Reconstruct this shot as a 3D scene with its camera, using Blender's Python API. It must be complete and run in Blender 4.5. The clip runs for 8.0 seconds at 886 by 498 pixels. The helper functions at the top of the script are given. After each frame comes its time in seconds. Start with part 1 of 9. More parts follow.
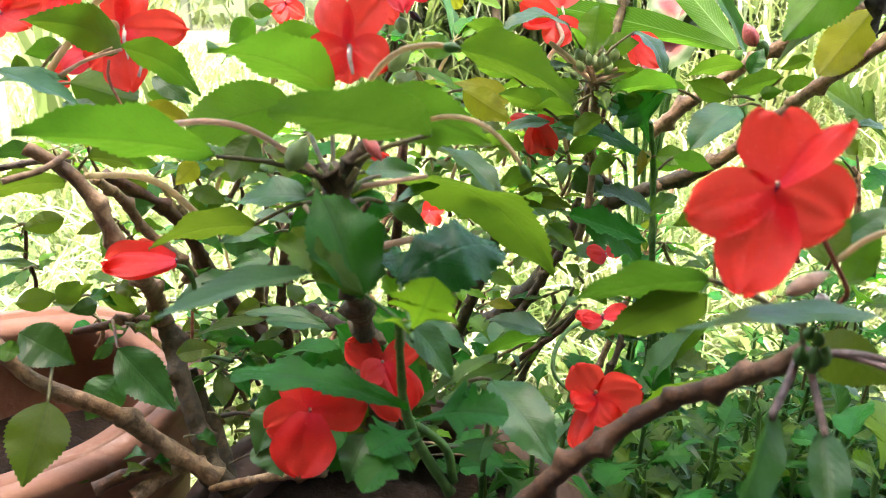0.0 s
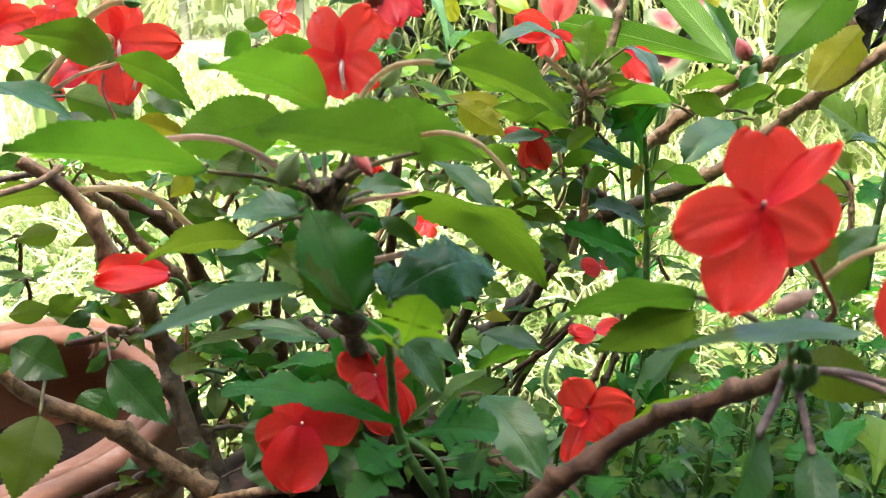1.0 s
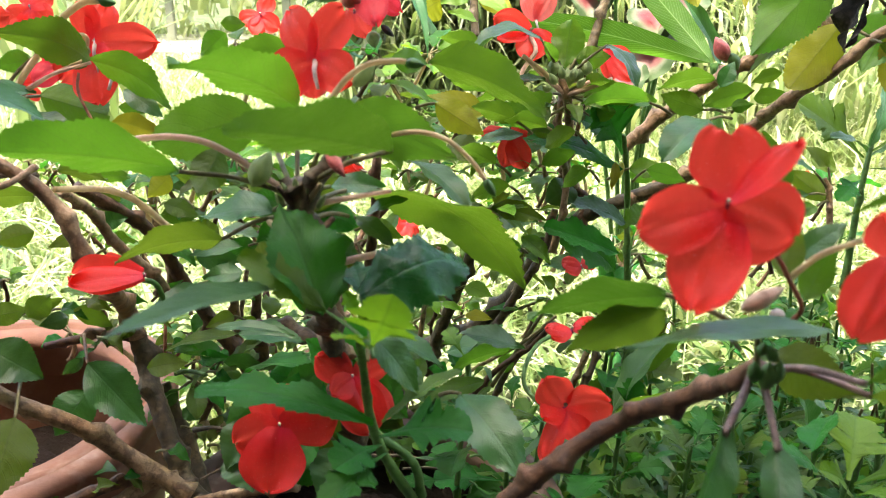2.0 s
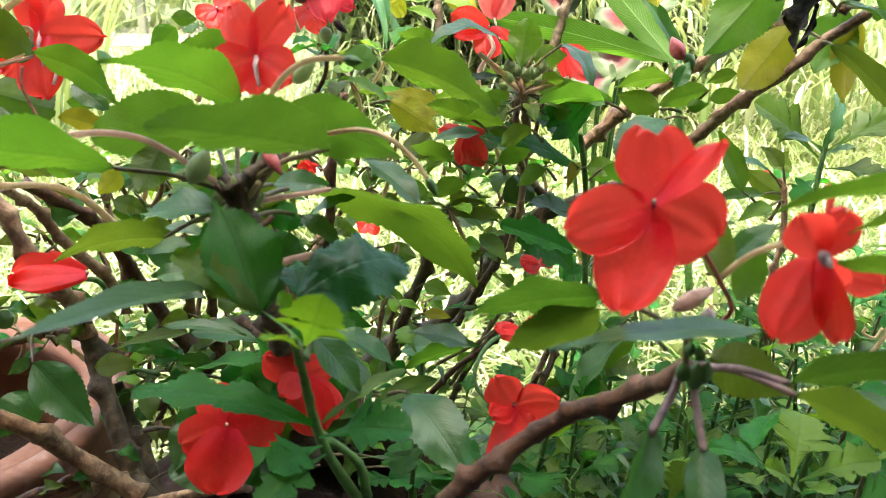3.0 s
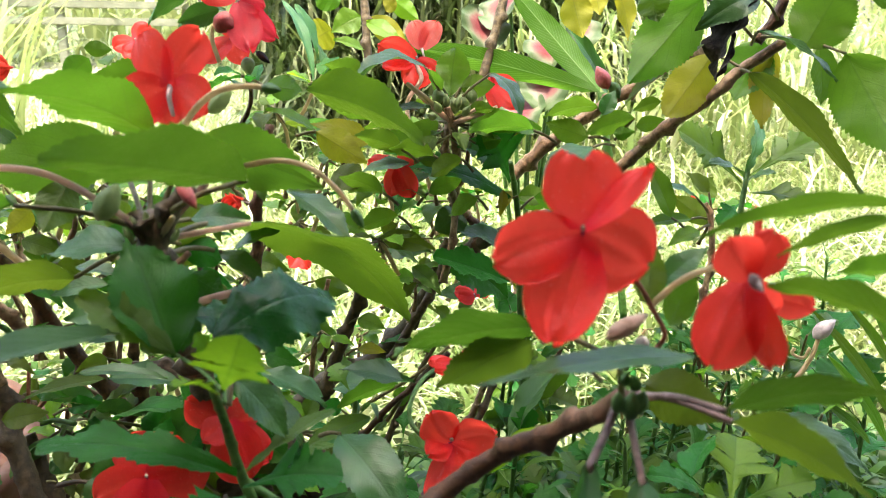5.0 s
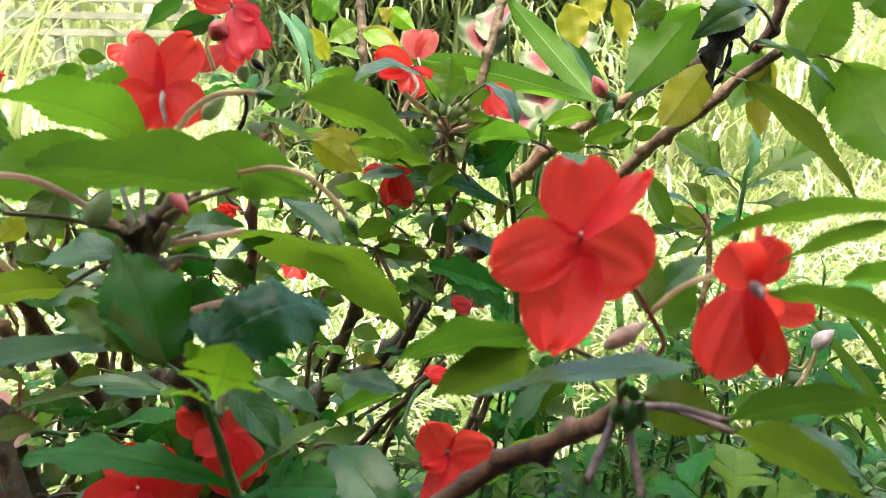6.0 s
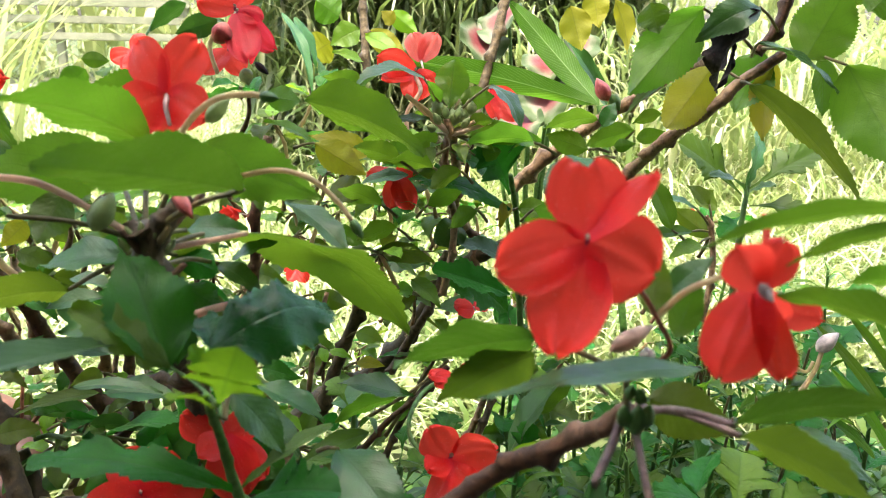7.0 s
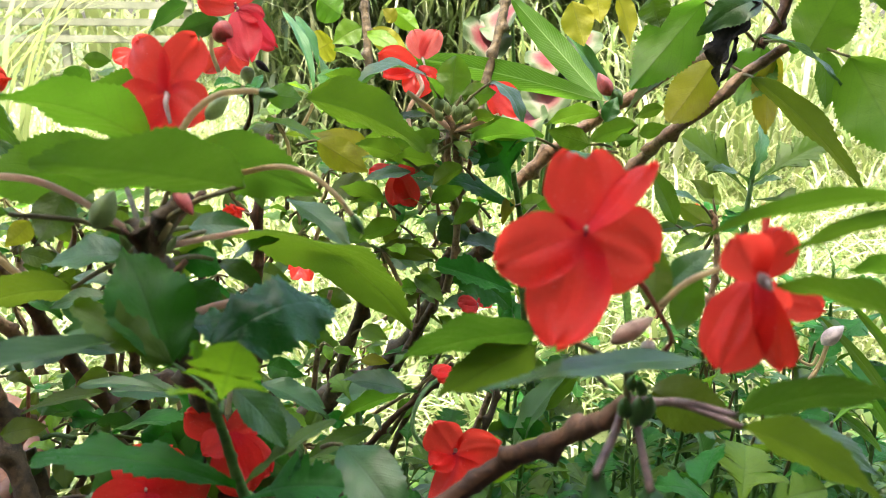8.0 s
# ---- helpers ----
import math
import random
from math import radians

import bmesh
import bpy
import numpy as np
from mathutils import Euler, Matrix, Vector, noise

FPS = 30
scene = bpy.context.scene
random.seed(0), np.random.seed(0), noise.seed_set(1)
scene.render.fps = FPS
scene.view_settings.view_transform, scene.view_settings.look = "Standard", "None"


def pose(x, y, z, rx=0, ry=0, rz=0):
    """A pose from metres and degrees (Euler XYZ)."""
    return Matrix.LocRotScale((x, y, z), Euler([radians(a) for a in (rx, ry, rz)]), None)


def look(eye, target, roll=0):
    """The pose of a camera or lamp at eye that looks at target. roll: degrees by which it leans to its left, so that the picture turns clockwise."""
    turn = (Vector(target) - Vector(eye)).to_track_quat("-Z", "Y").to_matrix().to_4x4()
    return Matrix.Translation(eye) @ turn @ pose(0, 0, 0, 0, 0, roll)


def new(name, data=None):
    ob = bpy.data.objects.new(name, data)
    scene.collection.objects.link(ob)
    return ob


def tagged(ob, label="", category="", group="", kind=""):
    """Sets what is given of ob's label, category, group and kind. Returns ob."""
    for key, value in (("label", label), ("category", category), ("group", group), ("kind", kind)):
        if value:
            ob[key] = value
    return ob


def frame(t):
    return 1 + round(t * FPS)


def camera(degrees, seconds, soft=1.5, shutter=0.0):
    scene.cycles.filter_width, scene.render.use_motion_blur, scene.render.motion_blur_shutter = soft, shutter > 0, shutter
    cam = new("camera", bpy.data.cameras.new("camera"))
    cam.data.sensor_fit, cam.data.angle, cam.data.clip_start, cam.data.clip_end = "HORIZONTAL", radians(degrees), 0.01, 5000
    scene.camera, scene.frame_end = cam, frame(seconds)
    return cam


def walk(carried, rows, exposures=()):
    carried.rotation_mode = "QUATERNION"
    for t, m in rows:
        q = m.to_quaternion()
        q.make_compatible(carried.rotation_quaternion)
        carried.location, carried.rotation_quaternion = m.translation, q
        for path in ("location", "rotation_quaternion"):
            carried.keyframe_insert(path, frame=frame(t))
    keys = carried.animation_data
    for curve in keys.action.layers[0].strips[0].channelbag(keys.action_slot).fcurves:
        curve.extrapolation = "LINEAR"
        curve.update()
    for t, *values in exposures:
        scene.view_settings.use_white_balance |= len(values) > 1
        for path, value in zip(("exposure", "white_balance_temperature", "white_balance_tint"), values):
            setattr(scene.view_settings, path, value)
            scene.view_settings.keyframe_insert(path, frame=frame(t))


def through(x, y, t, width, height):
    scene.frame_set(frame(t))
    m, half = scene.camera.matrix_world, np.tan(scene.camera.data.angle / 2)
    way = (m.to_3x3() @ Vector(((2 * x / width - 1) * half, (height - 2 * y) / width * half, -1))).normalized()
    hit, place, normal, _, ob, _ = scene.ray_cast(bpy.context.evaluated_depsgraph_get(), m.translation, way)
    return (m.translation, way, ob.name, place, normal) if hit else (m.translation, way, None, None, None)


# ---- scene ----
cam = camera(60.0, 8.0, soft=0.8)
cam.data.dof.use_dof, cam.data.dof.focus_distance, cam.data.dof.aperture_fstop = True, 0.52, 27.0     # the lens's own shallow focus
# seconds, place in metres, turn in degrees
ROWS = [
    (0, 0.00000, 0.00000, 0.50000, 70.000, -0.000, -0.000),
    (0.5, 0.00086, 0.00007, 0.50174, 70.990, -0.017, -0.023),
    (1, 0.00218, 0.00022, 0.50180, 70.718, -0.145, -0.085),
    (2.5, 0.01125, 0.00084, 0.50154, 70.679, -0.418, -1.702),
    (3, 0.01684, 0.00181, 0.50176, 70.491, -0.934, -2.663),
    (3.5, 0.01961, 0.00312, 0.50008, 70.912, -1.325, -4.383),
    (4, 0.02109, 0.00519, 0.49863, 71.547, -1.426, -6.093),
    (4.5, 0.02141, 0.00644, 0.49879, 72.167, -1.418, -6.877),
    (5, 0.02007, 0.00876, 0.49949, 72.937, -0.979, -7.562),
    (6.5, 0.02091, 0.01148, 0.49731, 73.938, -1.106, -7.831),
    (7, 0.01997, 0.01185, 0.49750, 74.023, -1.008, -7.683),
    (7.5, 0.02124, 0.01157, 0.49746, 73.780, -0.691, -7.300),
    (8, 0.02130, 0.01138, 0.49646, 73.919, -0.373, -7.424),
]
walk(cam, [(t, pose(x, y, z, rx, ry, rz)) for t, x, y, z, rx, ry, rz in ROWS], [(t, stops - 0.03, 6900, 11) for t, stops in [(0.0, 3.22), (0.5, 3.12), (2.5, 3.04), (4.5, 2.98), (6.5, 2.92), (8.0, 2.9)]])
# front edge of an unseen roof, added to keep sun and sky off the plants
SHADE_ROOF_EDGE = -0.16

# ---- daylight ----
SUN_HEIGHT, SUN_TURN = 74.0, 205.0      # degrees above the horizon; from behind the added, unseen veranda


def nodes_of(owner):
    owner.use_nodes = True
    tree = owner.node_tree
    tree.nodes.clear()
    return tree


world = bpy.data.worlds.new("sky")
scene.world = world
wt = nodes_of(world)
sky = wt.nodes.new("ShaderNodeTexSky")
sky.sky_type, sky.sun_disc = "NISHITA", False
sky.sun_elevation, sky.sun_rotation = radians(SUN_HEIGHT), radians(SUN_TURN)
sky.air_density, sky.dust_density, sky.ozone_density = 1.0, 5.0, 0.6
bg = wt.nodes.new("ShaderNodeBackground")
bg.inputs["Strength"].default_value = 0.15
wo = wt.nodes.new("ShaderNodeOutputWorld")
wt.links.new(sky.outputs[0], bg.inputs[0])
wt.links.new(bg.outputs[0], wo.inputs[0])

sun_data = bpy.data.lights.new("sun", "SUN")
sun_data.energy, sun_data.angle, sun_data.color = 1.8, radians(0.6), (1.0, 0.95, 0.86)
sun = new("sun", sun_data)
ce, se = math.cos(radians(SUN_HEIGHT)), math.sin(radians(SUN_HEIGHT))
sun_from = Vector((ce * math.sin(radians(SUN_TURN)), ce * math.cos(radians(SUN_TURN)), se))
sun.matrix_world = look(sun_from * 20, (0, 0, 0))

# ---- materials ----


class Mat:
    """A small builder for a procedural material."""

    def __init__(self, name):
        self.mat = bpy.data.materials.new(name)
        self.t = nodes_of(self.mat)

    def node(self, kind, **inputs):
        n = self.t.nodes.new(kind)
        for k, v in inputs.items():
            self.put(n, k.replace("_", " "), v)
        return n

    def put(self, n, key, v):
        if hasattr(v, "is_output"):
            self.t.links.new(v, n.inputs[key])
        else:
            n.inputs[key].default_value = v

    def noise(self, scale, detail=4.0, space="Object", rough=0.6):
        co = self.t.nodes.new("ShaderNodeTexCoord")
        n = self.node("ShaderNodeTexNoise", Scale=scale, Detail=detail, Roughness=rough)
        self.t.links.new(co.outputs[space], n.inputs["Vector"])
        return n.outputs["Fac"]

    def ramp(self, fac, stops):
        n = self.t.nodes.new("ShaderNodeValToRGB")
        el = n.color_ramp.elements
        while len(el) < len(stops):
            el.new(0.5)
        for e, (p, c) in zip(el, stops):
            e.position, e.color = p, (*c, 1)
        self.t.links.new(fac, n.inputs[0])
        return n.outputs["Color"]

    def maths(self, op, a, b=0.0, c=0.0):
        n = self.t.nodes.new("ShaderNodeMath")
        n.operation = op
        for i, v in enumerate((a, b, c)):
            self.put(n, i, v)
        return n.outputs[0]

    def mix(self, fac, a, b, blend="MIX"):
        n = self.t.nodes.new("ShaderNodeMix")
        n.data_type, n.blend_type = "RGBA", blend
        self.put(n, 0, fac)
        for i, v in ((6, a), (7, b)):
            self.put(n, i, v if hasattr(v, "is_output") else (*v, 1))
        return n.outputs[2]

    def finish(self, colour, rough=0.6, bump=None, depth=0.3, glow_through=None, share=0.4, spec=0.5, distance=0.001, coat=0.0, sheen=0.0):
        p = self.node("ShaderNodeBsdfPrincipled")
        self.put(p, "Base Color", colour if hasattr(colour, "is_output") else (*colour, 1))
        self.put(p, "Roughness", rough)
        self.put(p, "Specular IOR Level", spec)
        self.put(p, "Coat Weight", coat)
        self.put(p, "Sheen Weight", sheen)
        out = self.node("ShaderNodeOutputMaterial")
        if bump is not None:
            b = self.node("ShaderNodeBump", Strength=depth, Distance=distance, Height=bump)
            self.t.links.new(b.outputs[0], p.inputs["Normal"])
        last = p.outputs[0]
        if glow_through is not None:
            tr = self.node("ShaderNodeBsdfTranslucent")
            self.put(tr, "Color", glow_through if hasattr(glow_through, "is_output") else (*glow_through, 1))
            mx = self.node("ShaderNodeMixShader")
            mx.inputs[0].default_value = share
            self.t.links.new(last, mx.inputs[1])
            self.t.links.new(tr.outputs[0], mx.inputs[2])
            last = mx.outputs[0]
        self.t.links.new(last, out.inputs["Surface"])
        return self.mat


def leaf_material(name, dark, light, through, vein, share=0.45, rough=0.42, veins=9.0, spots=0.0, spec=0.35, line=0.38, rib=0.4, sweep=5.5, pale=0.0, relief=0.5):
    """A leaf: midrib, side veins and a fine net run by the blade's own coordinates; mottling and a tint for each leaf.
    pale: how far the veins let light through instead of stopping it."""
    m = Mat(name)
    uv = m.node("ShaderNodeUVMap")
    sep = m.node("ShaderNodeSeparateXYZ", Vector=uv.outputs[0])
    u, v = sep.outputs[0], sep.outputs[1]
    av = m.maths("ABSOLUTE", m.maths("SUBTRACT", v, 0.5))
    mid = m.maths("SUBTRACT", 1.0, m.maths("SMOOTH_MIN", m.maths("MULTIPLY", av, 30.0), 1.0, 0.2))
    wob = m.maths("MULTIPLY", m.noise(140.0, 2.0), 0.25)
    run = m.maths("ADD", m.maths("SUBTRACT", m.maths("MULTIPLY", u, veins), m.maths("MULTIPLY", m.maths("POWER", av, 1.15), sweep)), wob)
    saw = m.maths("ABSOLUTE", m.maths("SUBTRACT", m.maths("FRACT", run), 0.5))
    side = m.maths("SUBTRACT", 1.0, m.maths("SMOOTH_MIN", m.maths("MULTIPLY", saw, 11.0), 1.0, 0.3))
    swell = m.maths("SINE", m.maths("MULTIPLY", saw, 3.14159))
    net = m.node("ShaderNodeTexVoronoi", Scale=620.0)
    net.feature = "DISTANCE_TO_EDGE"
    co = m.t.nodes.new("ShaderNodeTexCoord")
    m.t.links.new(co.outputs["Object"], net.inputs["Vector"])
    mesh = m.ramp(net.outputs["Distance"], [(0.0, (1, 1, 1)), (0.10, (0, 0, 0))])
    lines = m.maths("MAXIMUM", mid, m.maths("MULTIPLY", side, 0.5))
    fine = m.noise(420.0, 5.0)
    broad = m.noise(55.0, 3.0)
    rnd = m.node("ShaderNodeObjectInfo").outputs["Random"]
    base = m.mix(m.ramp(broad, [(0.35, (0, 0, 0)), (0.68, (1, 1, 1))]), dark, light)
    hsv = m.node("ShaderNodeHueSaturation", Hue=m.maths("MULTIPLY_ADD", rnd, 0.028, 0.492), Saturation=1.0, Value=m.maths("MULTIPLY_ADD", rnd, 0.5, 0.75), Color=base)
    col = m.mix(m.maths("MULTIPLY", lines, line), hsv.outputs[0], vein)
    col = m.mix(m.maths("MULTIPLY", mesh, 0.10), col, vein)
    if spots:
        s = m.ramp(m.noise(95.0, 3.0), [(0.62, (0, 0, 0)), (0.70, (1, 1, 1))])
        col = m.mix(m.maths("MULTIPLY", s, spots), col, (0.16, 0.09, 0.03))
    dust = m.ramp(m.noise(1300.0, 2.0), [(0.58, (0, 0, 0)), (0.72, (1, 1, 1))])
    col = m.mix(m.maths("MULTIPLY", dust, 0.22), col, vein)
    blot = m.ramp(m.noise(210.0, 3.0), [(0.40, (0, 0, 0)), (0.66, (1, 1, 1))])
    col = m.mix(m.maths("MULTIPLY", blot, 0.22), col, tuple(c * 0.55 for c in dark))
    hs2 = m.node("ShaderNodeHueSaturation", Hue=m.maths("MULTIPLY_ADD", rnd, 0.026, 0.493), Saturation=1.0, Value=m.maths("MULTIPLY_ADD", rnd, 0.4, 0.8), Color=(*through, 1))
    thr = m.mix(m.maths("MULTIPLY", m.maths("SUBTRACT", 1.0, fine), 0.35), hs2.outputs[0], dark)
    thr = m.mix(m.maths("MULTIPLY", lines, rib), thr, tuple(d + (p - d) * pale for d, p in zip(dark, vein)))
    thr = m.mix(m.maths("MULTIPLY", mesh, 0.16), thr, dark)
    h = m.maths("SUBTRACT", m.maths("MULTIPLY", fine, 0.22), m.maths("MULTIPLY", lines, 0.5))
    h = m.maths("ADD", m.maths("SUBTRACT", h, m.maths("MULTIPLY", mesh, 0.10)), m.maths("MULTIPLY", swell, -0.26))
    return m.finish(col, m.maths("MULTIPLY_ADD", fine, 0.25, rough - 0.1), h, relief, thr, share, spec, 0.0009)


LEAF = leaf_material("impatiens_leaf", (0.046, 0.105, 0.010), (0.078, 0.160, 0.016), (0.17, 0.33, 0.016), (0.14, 0.21, 0.05), 0.45, 0.42, line=0.3)
LEAF_DEEP = leaf_material("deep_green_leaf", (0.040, 0.088, 0.010), (0.062, 0.125, 0.015), (0.11, 0.22, 0.012), (0.12, 0.19, 0.05), 0.40, 0.45, line=0.3)
LEAF_OLD = leaf_material("olive_leaf", (0.052, 0.084, 0.011), (0.084, 0.125, 0.016), (0.18, 0.255, 0.014), (0.15, 0.19, 0.05), 0.5, 0.55, spots=0.35)
LEAF_DULL = leaf_material("waxy_leaf", (0.026, 0.085, 0.020), (0.046, 0.13, 0.034), (0.10, 0.26, 0.02), (0.11, 0.24, 0.09), 0.30, 0.34, spec=0.48, line=0.25, relief=0.35)
LEAF_YELLOW = leaf_material("yellowing_leaf", (0.17, 0.17, 0.014), (0.28, 0.25, 0.02), (0.42, 0.38, 0.02), (0.28, 0.27, 0.06), 0.5, 0.55, spots=0.6)
LEAF_LOBED = leaf_material("lobed_leaf", (0.019, 0.092, 0.014), (0.038, 0.155, 0.024), (0.07, 0.34, 0.02), (0.06, 0.18, 0.05), 0.42, 0.28, spec=0.14, veins=6.0, line=0.4, relief=0.55)
LEAF_GLOSS = leaf_material("glossy_lobed_leaf", (0.010, 0.060, 0.018), (0.020, 0.105, 0.032), (0.05, 0.26, 0.02), (0.05, 0.17, 0.07), 0.34, 0.26, spec=0.28, veins=5.0, line=0.35, relief=0.45)
LEAF_YOUNG = leaf_material("young_lobed_leaf", (0.115, 0.26, 0.015), (0.155, 0.32, 0.022), (0.33, 0.58, 0.02), (0.08, 0.19, 0.02), 0.45, 0.42, veins=6.0)
LEAF_FRESH = leaf_material("fresh_lobed_leaf", (0.075, 0.155, 0.012), (0.115, 0.21, 0.018), (0.22, 0.44, 0.025), (0.10, 0.20, 0.03), 0.45, 0.42, veins=6.0, line=0.3)
LEAF_RIB = leaf_material("ribbed_leaf", (0.040, 0.12, 0.012), (0.06, 0.165, 0.018), (0.16, 0.38, 0.02), (0.42, 0.62, 0.20), 0.5, 0.38, veins=24.0, line=0.5, rib=0.55, sweep=12.0, pale=1.0, relief=0.8)
def spotted_leaf_material():
    m = Mat("pink_centred_leaf")
    uv = m.node("ShaderNodeUVMap")
    sep = m.node("ShaderNodeSeparateXYZ", Vector=uv.outputs[0])
    du = m.maths("MULTIPLY", m.maths("SUBTRACT", sep.outputs[0], 0.42), 1.7)
    dv = m.maths("MULTIPLY", m.maths("SUBTRACT", sep.outputs[1], 0.5), 1.8)
    far = m.maths("SQRT", m.maths("ADD", m.maths("MULTIPLY", du, du), m.maths("MULTIPLY", dv, dv)))
    far = m.maths("ADD", far, m.maths("MULTIPLY", m.noise(90.0, 4.0), 0.35))
    col = m.ramp(far, [(0.40, (0.16, 0.030, 0.032)), (0.60, (0.17, 0.075, 0.062)), (0.76, (0.15, 0.16, 0.10)), (0.95, (0.06, 0.10, 0.035))])
    return m.finish(col, 0.5, m.noise(300.0), 0.3, col, 0.2, 0.3)


LEAF_PINK = spotted_leaf_material()


def petal_material(name, dark, light, through):
    m = Mat(name)
    uv = m.node("ShaderNodeUVMap")
    sep = m.node("ShaderNodeSeparateXYZ", Vector=uv.outputs[0])
    u, v = sep.outputs[0], sep.outputs[1]
    fan = m.node("ShaderNodeTexNoise", Scale=1.0, Detail=3.0)
    co = m.node("ShaderNodeCombineXYZ", X=m.maths("MULTIPLY", u, 2.0), Y=m.maths("MULTIPLY", v, 46.0), Z=0.0)
    m.t.links.new(co.outputs[0], fan.inputs["Vector"])
    streak = m.ramp(fan.outputs["Fac"], [(0.35, (0, 0, 0)), (0.65, (1, 1, 1))])
    fine = m.noise(900.0, 3.0)
    col = m.mix(m.maths("MULTIPLY", streak, 0.6), dark, light)
    heart = m.ramp(u, [(0.0, (1, 1, 1)), (0.16, (0.35, 0.35, 0.35)), (0.3, (0, 0, 0))])
    col = m.mix(m.maths("MULTIPLY", heart, 0.5), col, (0.55, 0.02, 0.10))
    broad = m.noise(85.0, 3.0)
    col = m.mix(m.ramp(broad, [(0.45, (0, 0, 0)), (0.75, (0.8, 0.8, 0.8))]), col, tuple(min(1, v * 1.08 + 0.012) for v in light))
    speck = m.ramp(m.noise(1500.0, 1.0), [(0.71, (0, 0, 0)), (0.75, (1, 1, 1))])
    col = m.mix(m.maths("MULTIPLY", speck, 0.5), col, (0.85, 0.45, 0.40))
    h = m.maths("ADD", fine, m.maths("MULTIPLY", fan.outputs["Fac"], 0.9))
    thr = m.mix(m.maths("MULTIPLY", streak, 0.5), through, light)
    return m.finish(col, 0.38, h, 0.5, thr, 0.5, 0.4, 0.0006)


PETAL = petal_material("red_petal", (0.62, 0.010, 0.010), (0.88, 0.036, 0.030), (1.0, 0.085, 0.045))
PETAL_PINK = petal_material("magenta_petal", (0.62, 0.010, 0.03), (0.80, 0.04, 0.07), (0.95, 0.06, 0.08))
PETAL_PALE = petal_material("pale_pink_petal", (0.66, 0.07, 0.065), (0.78, 0.22, 0.20), (0.95, 0.17, 0.13))


def stem_material(name, a, b, c, rough=0.55, share=None):
    m = Mat(name)
    n1, n2 = m.noise(38.0, 5.0), m.noise(260.0, 6.0)
    col = m.ramp(n1, [(0.34, a), (0.5, b), (0.66, c)])
    col = m.mix(m.ramp(n2, [(0.42, (0, 0, 0)), (0.62, (0.75, 0.75, 0.75))]), col, tuple(v * 0.45 for v in a))
    n3 = m.noise(700.0, 3.0)
    col = m.mix(m.ramp(n3, [(0.66, (0, 0, 0)), (0.74, (0.5, 0.5, 0.5))]), col, tuple(min(1, v * 1.7) for v in c))
    return m.finish(col, rough, m.maths("ADD", n2, m.maths("MULTIPLY", n1, 0.6)), 0.9, c if share else None, share or 0, 0.4, 0.0012)


BARK = stem_material("brown_stem", (0.075, 0.034, 0.016), (0.125, 0.060, 0.027), (0.21, 0.115, 0.055), 0.6)
BARK_PALE = stem_material("tan_stem", (0.22, 0.125, 0.062), (0.34, 0.21, 0.105), (0.47, 0.32, 0.18), 0.55)
BARK_OLIVE = stem_material("olive_brown_stem", (0.06, 0.042, 0.020), (0.10, 0.072, 0.034), (0.17, 0.125, 0.06), 0.6)
BARK_DARK = stem_material("dark_stem", (0.085, 0.052, 0.030), (0.14, 0.090, 0.052), (0.24, 0.165, 0.10), 0.65)
STALK_PINK = stem_material("pinkish_stalk", (0.60, 0.38, 0.26), (0.72, 0.50, 0.36), (0.80, 0.62, 0.48), 0.4, 0.5)
STALK_DUSK = stem_material("dusky_stalk", (0.20, 0.12, 0.10), (0.28, 0.18, 0.15), (0.36, 0.25, 0.21), 0.45, 0.15)
STALK_GREEN = stem_material("green_stalk", (0.06, 0.16, 0.03), (0.10, 0.23, 0.05), (0.16, 0.31, 0.08), 0.45, 0.3)
STALK_TAN = stem_material("tan_green_stalk", (0.48, 0.38, 0.18), (0.60, 0.48, 0.26), (0.70, 0.58, 0.36), 0.4, 0.5)
STALK_OLIVE = stem_material("olive_stalk", (0.15, 0.14, 0.05), (0.21, 0.19, 0.075), (0.29, 0.25, 0.12), 0.45, 0.3)
STALK_RED = stem_material("red_stalk", (0.26, 0.06, 0.03), (0.36, 0.11, 0.06), (0.45, 0.18, 0.10), 0.45, 0.15)
BUD_GREEN = stem_material("green_bud", (0.26, 0.36, 0.14), (0.36, 0.46, 0.20), (0.46, 0.55, 0.28), 0.4, 0.45)
BUD_RED = stem_material("red_bud", (0.45, 0.05, 0.05), (0.60, 0.11, 0.10), (0.62, 0.30, 0.22), 0.4, 0.2)
BUD_PALE = stem_material("tan_bud", (0.36, 0.22, 0.15), (0.48, 0.33, 0.23), (0.58, 0.46, 0.34), 0.45, 0.25)
WHITE = stem_material("white_spur", (0.66, 0.52, 0.47), (0.76, 0.66, 0.60), (0.82, 0.75, 0.70), 0.45, 0.3)
DEAD = stem_material("blackened_leaf", (0.012, 0.009, 0.008), (0.03, 0.02, 0.018), (0.10, 0.07, 0.06), 0.8)
POLLEN = stem_material("cream_anther", (0.60, 0.52, 0.36), (0.70, 0.62, 0.45), (0.78, 0.72, 0.58), 0.5)
THROAT = stem_material("purple_throat", (0.34, 0.01, 0.06), (0.50, 0.03, 0.12), (0.58, 0.12, 0.22), 0.5)


def terracotta(name, a, b, c):
    m = Mat(name)
    n1, n2, n3 = m.noise(14.0, 5.0), m.noise(160.0, 6.0), m.noise(45.0, 3.0)
    col = m.ramp(n1, [(0.3, a), (0.55, b), (0.75, c)])
    col = m.mix(m.ramp(n3, [(0.55, (0, 0, 0)), (0.8, (0.5, 0.5, 0.5))]), col, (0.60, 0.46, 0.38))
    col = m.mix(m.maths("MULTIPLY", n2, 0.3), col, tuple(v * 0.5 for v in a))
    return m.finish(col, 0.75, n2, 0.35, spec=0.3, distance=0.002)


